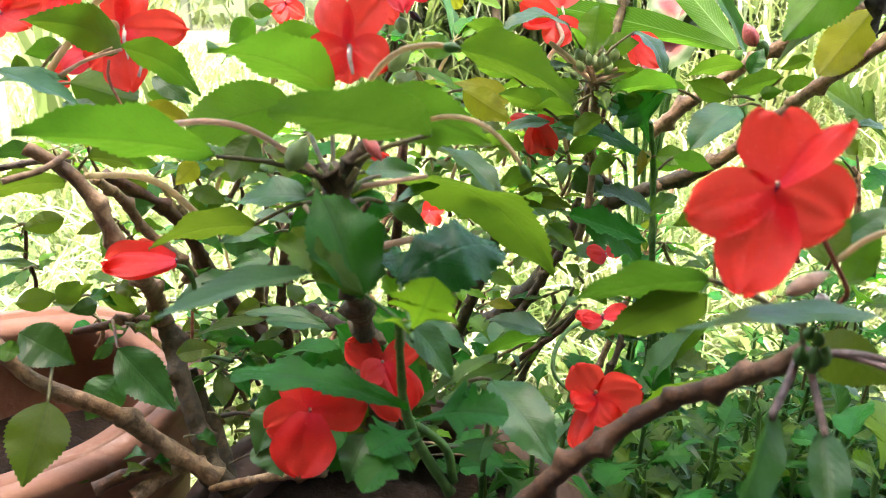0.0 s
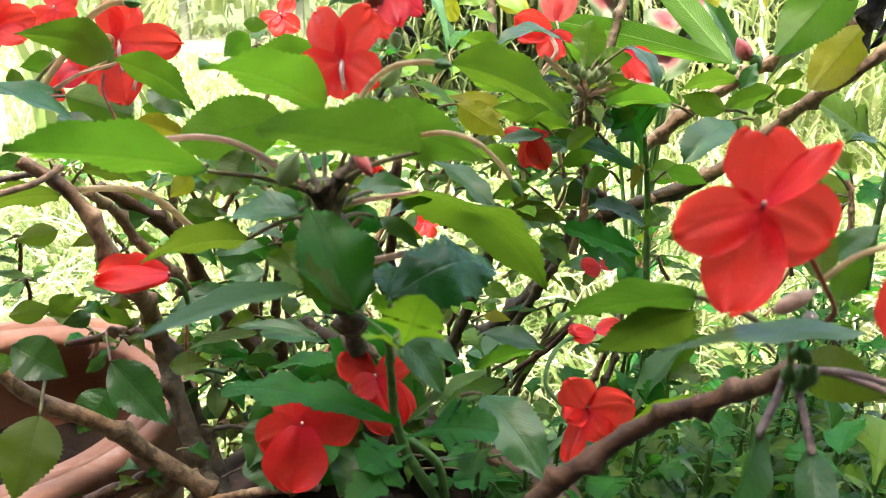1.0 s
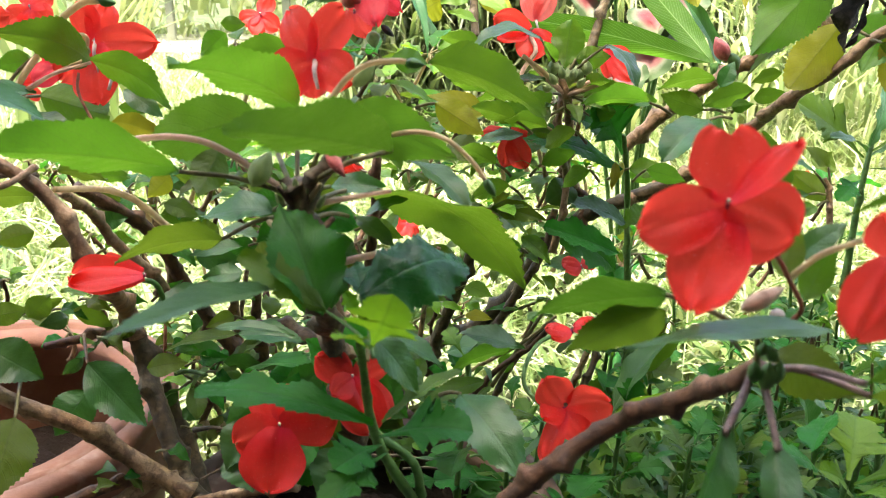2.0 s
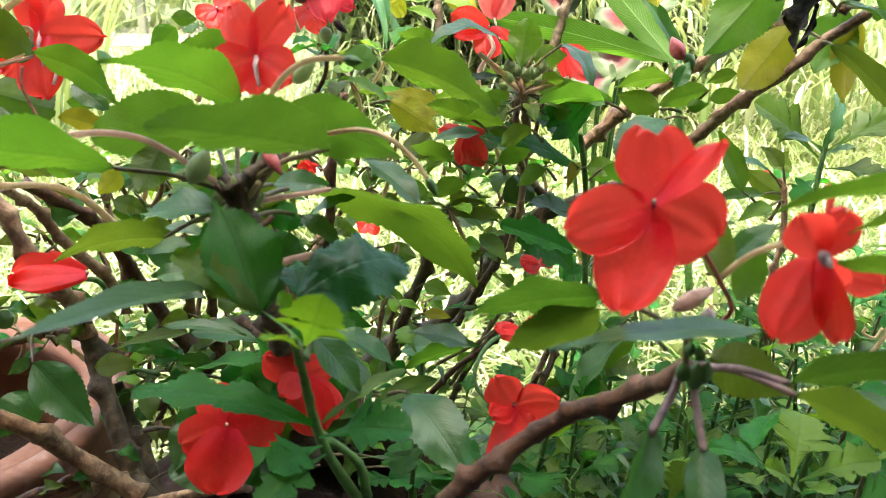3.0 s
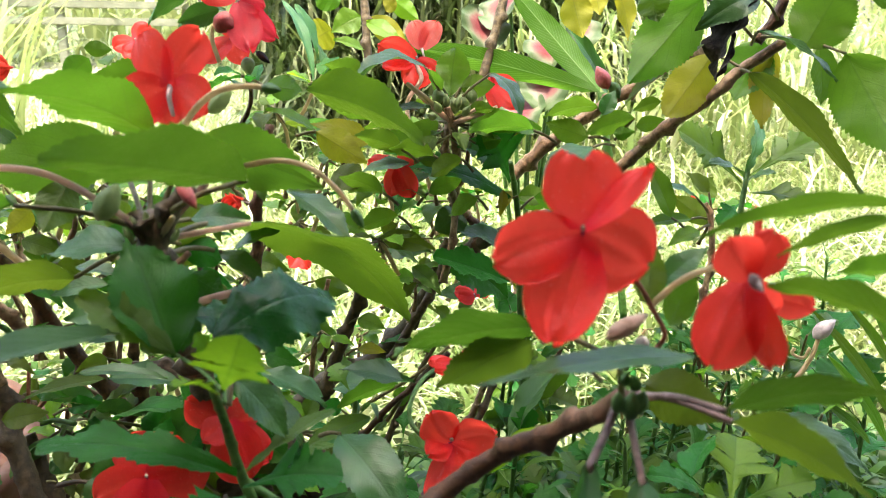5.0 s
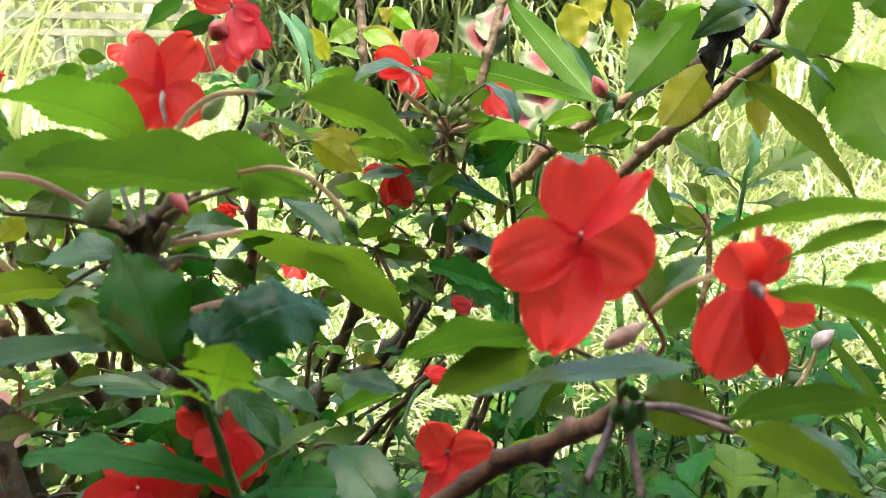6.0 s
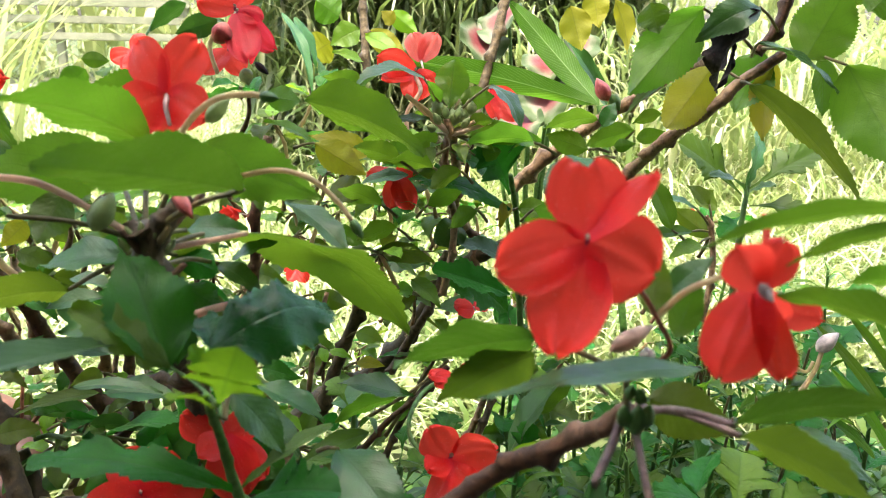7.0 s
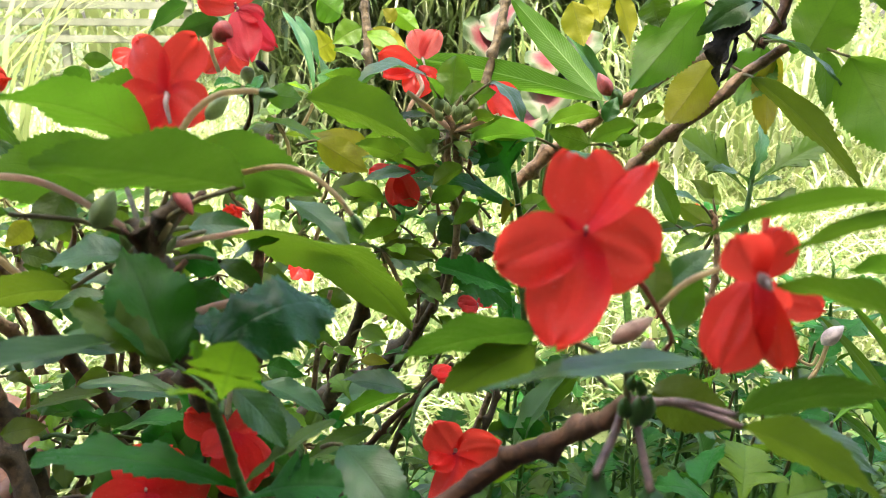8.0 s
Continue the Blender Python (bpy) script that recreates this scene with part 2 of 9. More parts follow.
CLAY = terracotta("terracotta", (0.22, 0.100, 0.058), (0.31, 0.150, 0.092), (0.38, 0.21, 0.14))
CLAY_OLD = terracotta("weathered_terracotta", (0.07, 0.042, 0.03), (0.12, 0.07, 0.05), (0.20, 0.13, 0.09))


def ground_material(name, a, b, c, scale):
    m = Mat(name)
    n1, n2 = m.noise(scale, 6.0), m.noise(scale * 12, 5.0)
    col = m.ramp(n1, [(0.3, a), (0.52, b), (0.72, c)])
    col = m.mix(m.maths("MULTIPLY", n2, 0.4), col, tuple(v * 0.5 for v in a))
    return m.finish(col, 0.9, n2, 0.8, spec=0.2, distance=0.01)


SOIL = ground_material("dark_soil", (0.018, 0.012, 0.009), (0.032, 0.021, 0.015), (0.06, 0.04, 0.03), 40.0)
# lawn ground colour kept dark to stand for shadow between the blades
LAWN = ground_material("shade_darkened_ground", (0.05, 0.07, 0.025), (0.08, 0.105, 0.04), (0.15, 0.15, 0.08), 3.0)
# low albedo for the unseen walls and roof, to limit bounced light
PLASTER = ground_material("light_screen_plaster", (0.075, 0.065, 0.052), (0.095, 0.083, 0.068), (0.12, 0.105, 0.086), 1.5)
PALE_STONE = ground_material("pale_concrete", (0.17, 0.18, 0.12), (0.23, 0.24, 0.16), (0.32, 0.32, 0.23), 6.0)
# dark on purpose: the unseen floor should bounce little light upwards
FLOORING = ground_material("light_screen_paving", (0.05, 0.045, 0.04), (0.075, 0.065, 0.056), (0.10, 0.09, 0.075), 4.0)


def grass_material(name, stops, through):
    m = Mat(name)
    g = m.node("ShaderNodeNewGeometry").outputs["Random Per Island"]
    col = m.ramp(g, stops)
    fine = m.noise(90.0, 3.0)
    col = m.mix(m.maths("MULTIPLY", fine, 0.3), col, (0.03, 0.06, 0.012))
    return m.finish(col, 0.42, fine, 0.2, through, 0.35, 0.5, 0.001)


# palest blades stand for blown sun highlights, darkest for the gaps between
GRASS = grass_material("lawn_blades", [(0.0, (0.07, 0.13, 0.03)), (0.40, (0.17, 0.26, 0.07)), (0.75, (0.46, 0.50, 0.25)), (1.0, (0.84, 0.81, 0.62))], (0.42, 0.50, 0.17))
PALE_BUSH = grass_material("pale_bush_leaves", [(0.0, (0.25, 0.32, 0.12)), (0.5, (0.36, 0.42, 0.18)), (1.0, (0.55, 0.56, 0.33))], (0.45, 0.52, 0.20))
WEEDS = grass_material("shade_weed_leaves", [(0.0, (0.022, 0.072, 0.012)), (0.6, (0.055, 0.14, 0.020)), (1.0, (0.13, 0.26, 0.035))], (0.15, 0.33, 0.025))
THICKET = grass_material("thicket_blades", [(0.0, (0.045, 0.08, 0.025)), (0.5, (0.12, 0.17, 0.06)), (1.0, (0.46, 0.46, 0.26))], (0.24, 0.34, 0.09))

# ---- shapes ----


def part(name, bm, material, parent=None, label="", smooth=True):
    """One mesh object of its own, under a thing or a part."""
    me = bpy.data.meshes.new(name)
    bm.to_mesh(me)
    bm.free()
    mats = material if isinstance(material, (list, tuple)) else [material]
    for m in mats:
        me.materials.append(m)
    if smooth:
        me.polygons.foreach_set("use_smooth", [True] * len(me.polygons))
    ob = new(name, me)
    ob.parent = parent
    return tagged(ob, label)


def thing(name, place, label, category, group="", kind=""):
    ob = new(name)
    ob.empty_display_size = 0.02
    ob.location = place
    bpy.context.view_layer.update()
    return tagged(ob, label, category, group, kind)


def under(ob, parent):
    """Parent a mesh given in world places under an Empty that only stands somewhere."""
    ob.parent = parent
    root = parent
    at = Vector((0, 0, 0))
    while root is not None:
        at += root.location
        root = root.parent
    ob.location = -at
    return ob


def smooth_path(points, steps):
    """Catmull-Rom through a few places, with radii riding along as a fourth number."""
    p = [Vector(q) for q in points]
    p = [2 * p[0] - p[1]] + p + [2 * p[-1] - p[-2]]
    out = []
    for i in range(1, len(p) - 2):
        a, b, c, d = p[i - 1:i + 3]
        for k in range(steps):
            t = k / steps
            out.append(0.5 * (2 * b + (c - a) * t + (2 * a - 5 * b + 4 * c - d) * t * t + (3 * b - a - 3 * c + d) * t ** 3))
    out.append(p[-2])
    return out


def tube(bm, points, r0, r1, sides=8, knots=0.0, steps=6, wob=0.06, mat=0):
    """A round stem that tapers from r0 to r1, with swollen nodes every so many metres."""
    line = smooth_path(points, steps)
    run, total = [0.0], 0.0
    for a, b in zip(line, line[1:]):
        total += (b - a).length
        run.append(total)
    if knots:
        n = max(8, int(total / knots * 9))
        fine = []
        for i in range(n + 1):
            s = total * i / n
            k = min(max(j for j in range(len(run)) if run[j] <= s + 1e-9), len(run) - 2)
            f = (s - run[k]) / max(run[k + 1] - run[k], 1e-9)
            fine.append((line[k].lerp(line[k + 1], f), s))
    else:
        fine = list(zip(line, run))
    rings, last = [], None
    ref = Vector((0.31, 0.17, 0.93))
    for i, (q, s) in enumerate(fine):
        d = fine[min(i + 1, len(fine) - 1)][0] - fine[max(i - 1, 0)][0]
        d.normalize()
        x = last - d * last.dot(d) if last is not None else d.cross(ref)
        x.normalize()
        last = x
        y = d.cross(x)
        r = r0 + (r1 - r0) * s / max(total, 1e-9)
        if knots:
            ph = s / knots
            r *= 1 + 0.13 * max(0, math.cos(2 * math.pi * ph)) ** 8 - 0.06 * max(0, math.cos(2 * math.pi * ph + 0.9)) ** 8 + 0.09 * noise.noise(q * 300)
        ring = []
        for k in range(sides):
            a = 2 * math.pi * k / sides
            rr = r * (1 + wob * noise.noise(Vector((q.x * 220 + math.cos(a), q.y * 220 + math.sin(a), q.z * 220))))
            if knots:
                node = round(s / knots)
                off = (s - node * knots - knots * 0.12 * math.sin(node * 5.3)) / (0.9 * r0)
                rr += r * (0.95 if r0 > 0.002 else 0.5) * math.exp(-off * off) * max(0.0, math.cos(a - node * 2.4)) ** 3
            ring.append(bm.verts.new(q + x * (math.cos(a) * rr) + y * (math.sin(a) * rr)))
        rings.append(ring)
    for a, b in zip(rings, rings[1:]):
        for k in range(sides):
            f = bm.faces.new((a[k], a[(k + 1) % sides], b[(k + 1) % sides], b[k]))
            f.material_index = mat
    for ring, flip in ((rings[0], True), (rings[-1], False)):
        f = bm.faces.new(ring[::-1] if flip else ring)
        f.material_index = mat


def stem(parent, points, r0, r1, material=None, knots=0.014, name="stem", label="", sides=9):
    bm = bmesh.new()
    tube(bm, points, r0, r1, sides, knots, 6, 0.14)
    return under(part(name, bm, material or BARK, None, label), parent)


def stalk(parent, points, r0, r1=None, material=None, name="stalk", label=""):
    bm = bmesh.new()
    tube(bm, points, r0, r1 or r0 * 0.8, 7, 0.0, 6, 0.1)
    return under(part(name, bm, material or STALK_PINK, None, label), parent)


def bud(parent, a, b, r, material=None, name="bud", label=""):
    """A pointed swelling from a to b."""
    a, b = Vector(a), Vector(b)
    d = (b - a).normalized()
    x = d.cross(Vector((0.3, 0.2, 0.9))).normalized()
    y = d.cross(x)
    bm = bmesh.new()
    rings = []
    for i in range(9):
        u = i / 8
        rr = r * max(0.06, math.sin(math.pi * u ** 0.8) ** 0.8)
        rings.append([bm.verts.new(a.lerp(b, u) + (x * math.cos(t) + y * math.sin(t)) * rr * (1 + 0.09 * math.cos(4 * t)))
                      for t in (2 * math.pi * k / 12 for k in range(12))])
    for p, q in zip(rings, rings[1:]):
        for k in range(12):
            bm.faces.new((p[k], p[(k + 1) % 12], q[(k + 1) % 12], q[k]))
    bm.faces.new(rings[0][::-1])
    bm.faces.new(rings[-1])
    return under(part(name, bm, material or BUD_GREEN, None, label), parent)


def outline(shape, u):
    """Half width of a blade, 0 to 1, along its length."""
    if shape == "lance":
        return (4 * u * (1 - u)) ** 0.75
    if shape == "strap":
        return min(1.0, (u * 9) ** 0.6) * min(1.0, ((1 - u) * 2.6) ** 0.8)
    if shape == "round":
        return math.sin(math.pi * min(1, u ** 0.85)) ** 0.6
    if shape == "spoon":
        return math.sin(math.pi * min(1, u ** 1.3)) ** 0.75
    if shape == "lobed":
        w = 0.08 + 0.92 * math.sin(math.pi * min(1.0, u ** 1.25)) ** 0.7
        return w * (0.83 + 0.17 * math.cos(2 * math.pi * (u * 3.6 - 0.45)))
    if shape == "crinkled":
        w = 0.05 + 0.95 * math.sin(math.pi * min(1.0, u ** 0.95)) ** 0.65
        return w * (0.93 + 0.07 * math.cos(2 * math.pi * (u * 5.2 - 0.3)))
    if shape == "cut":
        w = 0.05 + 0.95 * math.sin(math.pi * min(1.0, u ** 1.35)) ** 0.75
        return w * (0.80 + 0.20 * math.cos(2 * math.pi * (u * 3.1 - 0.35)))
    return (math.sin(math.pi * u ** 0.78) ** 0.92) * (1 - 0.25 * u ** 3)


def blade(bm, base, tip, width, face, bend=0.08, cup=0.18, teeth=14, shape="ovate", wave=0.04, seed=0, hook=0.0, mat=0):
    """One leaf blade as a curved sheet; u and v of its map run along and across it."""
    base, tip, face = Vector(base), Vector(tip), Vector(face)
    d = tip - base
    length = d.length
    d.normalize()
    n = (face - d * face.dot(d)).normalized()
    s = d.cross(n)
    rows = max(16, teeth * 2) if length < 0.03 else max(36, teeth * 2)
    half = 3 if length < 0.03 else 5
    uv = bm.loops.layers.uv.verify()
    r = random.Random(seed)
    o1, o2 = r.uniform(0, 9), r.uniform(0, 9)
    grid = []
    for i in range(rows + 1):
        u = i / rows
        h = width * 0.5 * max(outline(shape, u), 0.0)
        line = []
        for j in range(-half, half + 1):
            v = j / half
            hh, du = h, 0.0
            if abs(j) == half and teeth and 0 < i < rows:
                big = shape in ("lobed", "cut", "crinkled")
                hh = h * (1.0 + (0.06 if big else 0.032)) if i % 2 else h * (0.985 - (0.05 if big else 0.026))
                du = 0.016 if i % 2 else 0.0
            lift = bend * length * 4 * u * (1 - u) - hook * length * u ** 3 + cup * abs(v) ** 1.3 * h
            lift += wave * width * (abs(v) ** 1.5) * math.sin(u * 17 + o1 + (2.1 if j > 0 else 0)) + wave * 0.8 * width * math.sin(u * 5 + o2) * v
            lift += (0.045 if shape == "crinkled" else 0.03 if shape == "lobed" else 0.013) * width * abs(v) ** 0.6 * (1 - abs(v)) ** 0.3 * math.cos(2 * math.pi * (u * 9 - abs(v) * 2.75)) * (0.6 if shape == "lance" else 1.0)
            lift -= 0.03 * width * (1 - abs(v)) * (1 if abs(j) == 0 else 0)
            lift += 0.05 * width * math.sin(u * 3.1 + o1 * 1.7) * math.sin(v * 2.2 + o2)
            line.append(bm.verts.new(base + d * ((u + du) * length) + s * (v * hh) + n * lift))
        grid.append(line)
    for i in range(rows):
        for j in range(2 * half):
            f = bm.faces.new((grid[i][j], grid[i][j + 1], grid[i + 1][j + 1], grid[i + 1][j]))
            f.material_index = mat
            for loop, (a, b) in zip(f.loops, ((i, j), (i, j + 1), (i + 1, j + 1), (i + 1, j))):
                loop[uv].uv = (a / rows, b / (2 * half))


def fan_blade(bm, base, tip, width, face, bend, cup, lobes=5, seed=0, mat=0):
    """A lobed leaf: a long wedge at the stalk, then rounded lobes with blunt teeth, cut in towards the midrib."""
    base, tip, face = Vector(base), Vector(tip), Vector(face)
    d = tip - base
    length = d.length
    d.normalize()
    n = (face - d * face.dot(d)).normalized()
    s = d.cross(n)
    r = random.Random(seed)
    uv = bm.loops.layers.uv.verify()
    half = 0.5 * min(max(width / length, 0.34), 1.5)
    pairs = lobes // 2
    rows, cols = (30, 3) if length < 0.045 else (44, 5)
    o1, o2 = r.uniform(0, 6), r.uniform(0, 6)
    # each lobe: where its vein leaves the midrib, how far out it reaches
    side = {}
    for q in (-1, 1):
        side[q] = [(0.30 + 0.42 * (i + 0.5) / pairs + r.uniform(-0.03, 0.03), (1.0 - 0.16 * i) * r.uniform(0.88, 1.05)) for i in range(pairs)]

    def reach(u, q):
        w = min(0.30 + 0.32 * u, 0.06 + 1.25 * max(0.0, u - 0.05))
        for at, far in side[q]:
            k = (u - at) / (0.235 / pairs)
            w = max(w, far * max(0.0, 1 - abs(k) ** 2.2) ** 0.5)
        end = max(0.0, 1 - ((u - 0.80) / 0.20) ** 2) ** 0.5 * 0.62
        if u > 0.66:
            w = max(w if u < 0.8 else 0.0, end)
        if u > 0.24:
            w *= 1 + 0.10 * math.sin(u * 78 + o1 + q)
        return w
    grid, wide = [], {(i, q): reach(i / rows, q) for i in range(rows + 1) for q in (-1, 1)}
    for i in range(rows + 1):
        u = i / rows
        line = []
        for j in range(-cols, cols + 1):
            v = j / cols
            q = 1 if j >= 0 else -1
            w = wide[i, q] * half * length
            # the lobes lean towards the tip
            x = (u + 0.30 * abs(v) ** 1.2 * (1 - u) * min(1.0, u * 4)) * length
            y = v * w
            t = abs(y) / (half * length)
            lift = bend * 4 * u * (1 - u) * length + cup * t ** 1.3 * half * length
            lift += 0.030 * length * math.sin(7 * u + o2 + 2 * q) * t + 0.016 * length * math.cos(2 * math.pi * (u * 7 - t * 2.2)) * t
            lift -= 0.022 * length * math.exp(-(t / 0.10) ** 2)
            line.append(bm.verts.new(base + d * x + s * y + n * lift))
        grid.append(line)
    for i in range(rows):
        for j in range(2 * cols):
            f = bm.faces.new((grid[i][j], grid[i][j + 1], grid[i + 1][j + 1], grid[i + 1][j]))
            f.material_index = mat
            for loop, (a, b) in zip(f.loops, ((i, j), (i, j + 1), (i + 1, j + 1), (i + 1, j))):
                w = wide[a, 1 if b >= cols else -1]
                loop[uv].uv = (a / rows, 0.5 + (b / (2 * cols) - 0.5) * w)


leaf_count = [0]


def leaf(parent, base, tip, width, face, material=None, bend=0.08, cup=0.18, teeth=14, shape="ovate", stalk_to=None, wave=0.04, hook=0.0, name="leaf", label="", stalk_mat=None, r=0.0007):
    leaf_count[0] += 1
    bm = bmesh.new()
    if shape == "fan":
        fan_blade(bm, base, tip, width, face, bend, cup, 5 if teeth < 18 else 7, leaf_count[0])
    else:
        blade(bm, base, tip, width, face, bend, cup, teeth, shape, wave, leaf_count[0], hook)
    mats = [material or LEAF]
    if stalk_to:
        mid = Vector(base).lerp(Vector(stalk_to), 0.5) + Vector((0, 0, 0.05 * (Vector(base) - Vector(stalk_to)).length))
        tube(bm, [stalk_to, mid, base], r * 1.25, r, 6, 0.0, 5, 0.08, 1)
        mats.append(stalk_mat or STALK_OLIVE)
    return under(part(name, bm, mats, None, label), parent)


def petal_width(u, notch):
    """Half width of a petal along its length: a narrow claw, then a round end, blunter where it is notched."""
    if u < 0.55:
        return 0.34 + 0.66 * math.sin(math.pi * 0.5 * u / 0.55) ** 0.9
    k = (u - 0.55) / 0.45
    return max(0.02, (1 - k ** 2.3 * (0.985 if notch < 0.1 else 0.72)) ** 0.5)


def petal_mesh(length, width, notch, curl, seed):
    """One petal, lying along +x with its face to +z: a claw, a broad rippled end, a crease along its middle."""
    r = random.Random(seed)
    a, b, c = r.uniform(0, 6), r.uniform(0, 6), r.uniform(-0.10, 0.16)
    bm = bmesh.new()
    uv = bm.loops.layers.uv.verify()
    rows, cols = 16, 16
    grid = []
    for i in range(rows + 1):
        u = math.sin(math.pi * 0.5 * i / rows)
        h = width * 0.5 * petal_width(u, notch)
        line = []
        for j in range(cols + 1):
            v = j / cols * 2 - 1
            end = 1 - notch * math.exp(-(v / 0.35) ** 2)
            x = u * length * (1 - u ** 1.5 * (1 - end)) * (1 + 0.018 * u * math.sin(v * 9 + a) + 0.012 * u * math.sin(v * 21 + b))
            y = v * h * (1 + 0.03 * math.sin(u * 11 + b + (2 if v > 0 else 0)) * abs(v)) + 0.05 * width * c * u * u
            z = curl * length * u * u + c * width * v * v * u + 0.050 * width * u * math.sin(v * 4.2 + a) + 0.034 * length * u * math.sin(u * 6 + b + v * 2)
            z -= 0.045 * width * math.exp(-(v / 0.11) ** 2) * math.sin(math.pi * u) ** 0.7
            z += 0.016 * width * u * math.sin(v * 11 + a * 3 + u * 2) + 0.05 * length * u ** 7 * math.sin(v * 7 + b) - 0.05 * length * u ** 9
            line.append(bm.verts.new((x, y, z)))
        grid.append(line)
    for i in range(rows):
        for j in range(cols):
            f = bm.faces.new((grid[i][j], grid[i + 1][j], grid[i + 1][j + 1], grid[i][j + 1]))
            for loop, (p, q) in zip(f.loops, ((i, j), (i + 1, j), (i + 1, j + 1), (i, j + 1))):
                loop[uv].uv = (p / rows, q / cols)
    return bm


flower_count = [0]


def bloom(parent, place, face, up, petals, back=False, material=None, heart=0.0011):
    """A flower petal by petal. place: the throat; face: the way it is turned; up: its upper side.
    petals: (degrees round the throat, length, width, lean forward, notch, roll); back: seen from behind, with its spur to the front."""
    flower_count[0] += 1
    k = flower_count[0]
    n = Vector(face).normalized()
    u = (Vector(up) - n * Vector(up).dot(n)).normalized()
    turn = Matrix((u.cross(n), u, n)).transposed().to_4x4()
    bm = bmesh.new()
    bmesh.ops.create_uvsphere(bm, u_segments=10, v_segments=7, radius=heart)
    for v in bm.verts:
        v.co.y *= 1.6
        v.co.z = v.co.z * 0.5 + heart * 0.3
        v.co = turn @ v.co
    ob = part("flower", bm, BUD_PALE if back else THROAT, parent)
    ob.location = Vector(place) - parent.location
    rnd = random.Random(k * 7)
    for i, (ang, ln, wd, fold, notch, roll) in enumerate(petals):
        p = part("petal", petal_mesh(ln, wd, notch, rnd.uniform(-0.12, 0.06), k * 11 + i), material or PETAL, ob)
        p.matrix_basis = turn @ Matrix.Translation((0, 0, 0.0005 * i)) @ Matrix.Rotation(radians(ang), 4, "Z") @ Matrix.Rotation(radians(-fold), 4, "Y") @ Matrix.Rotation(radians(roll), 4, "X") @ Matrix.Translation((heart * 0.4, 0, 0))
    long = max(q[1] for q in petals)
    bm = bmesh.new()
    if back:
        tube(bm, [(0, 0, 0.0002), (0.03 * long, -0.2 * long, 0.14 * long), (0.10 * long, -0.5 * long, 0.12 * long)], heart * 0.75, heart * 0.4, 8, 0, 6)
        part("spur", bm, WHITE, ob).matrix_basis = turn
    else:
        tube(bm, [(0, heart * 0.5, 0), (0, heart * 1.1, heart * 1.5), (0, heart * 0.5, heart * 2.3)], heart * 0.5, heart * 0.62, 8, 0, 4)
        part("anther", bm, POLLEN, ob).matrix_basis = turn
    return ob


def flower(parent, place, face, size, up=(0, 0, 1), fold=10, spin=0, petals="tlrab", spur=None, material=None, scales=None, folds=None, label="", turns=None, wides=None):
    """Five flat petals round a small throat. place: the throat; face: the way it looks; size: across, in metres.
    petals: which of top, left, right and the lower two (a, b) it still has; folds: degrees by which each leans forward."""
    flower_count[0] += 1
    k = flower_count[0]
    mat = material or PETAL
    n = Vector(face).normalized()
    u = (Vector(up) - n * Vector(up).dot(n)).normalized()
    x = u.cross(n)
    turn = Matrix((x, u, n)).transposed().to_4x4()
    bm = bmesh.new()
    bmesh.ops.create_uvsphere(bm, u_segments=10, v_segments=7, radius=size * 0.035)
    for v in bm.verts:
        v.co.y *= 1.5
        v.co.z = v.co.z * 0.5 + size * 0.006
        v.co = turn @ v.co
    ob = part("flower", bm, THROAT, parent, label)
    ob.location = Vector(place) - parent.location
    rnd = random.Random(k * 7)
    spec = {"t": (90, 0.92, 1.16, 0.16), "l": (166, 1.0, 0.80, 0.02), "r": (14, 1.0, 0.80, 0.02), "a": (236, 1.08, 0.82, 0.02), "b": (304, 1.08, 0.82, 0.02)}
    for i, c in enumerate(petals):
        ang, ln, wd, notch = spec[c]
        ang += spin + rnd.uniform(-5, 5) + (turns or {}).get(c, 0)
        sc = (scales or {}).get(c, 1.0)
        fo = (folds or {}).get(c, fold + rnd.uniform(-5, 6))
        L = size * 0.53 * ln * sc
        p = part("petal", petal_mesh(L, L * wd * (wides or {}).get(c, 1.0), notch, rnd.uniform(-0.10, 0.08), k * 11 + i), mat, ob)
        p.matrix_basis = turn @ Matrix.Translation((0, 0, 0.0007 * (i - 2))) @ Matrix.Rotation(radians(ang), 4, "Z") @ Matrix.Rotation(radians(-fo), 4, "Y") @ Matrix.Translation((size * 0.018, 0, 0))
    bm = bmesh.new()
    tube(bm, [(0, size * 0.02, 0), (0, size * 0.035, size * 0.04), (0, size * 0.022, size * 0.065)], size * 0.016, size * 0.022, 7, 0, 3)
    p = part("anther", bm, POLLEN, ob)
    p.matrix_basis = turn
    bm = bmesh.new()
    q = spur or (0, -0.35, -0.55)
    tube(bm, [(0, 0, -size * 0.02), (q[0] * size * 0.5, (q[1] * 0.4 - 0.05) * size, q[2] * size * 0.6), (q[0] * size, q[1] * size, q[2] * size)], size * 0.018, size * 0.008, 7, 0, 5)
    p = part("spur", bm, WHITE, ob)
    p.matrix_basis = turn
    return ob


def lathe(bm, profile, segments=72, wob=0.0, mat=0):
    """A turned body: radius and height pairs, from one end of the profile to the other."""
    rings = []
    for r, z in profile:
        rings.append([bm.verts.new(((r + wob * noise.noise(Vector((math.cos(a) * 3, math.sin(a) * 3, z * 30)))) * math.cos(a),
                                    (r + wob * noise.noise(Vector((math.cos(a) * 3, math.sin(a) * 3, z * 30)))) * math.sin(a), z))
                      for a in (2 * math.pi * k / segments for k in range(segments))])
    for p, q in zip(rings, rings[1:]):
        for k in range(segments):
            bm.faces.new((p[k], p[(k + 1) % segments], q[(k + 1) % segments], q[k])).material_index = mat
    return rings


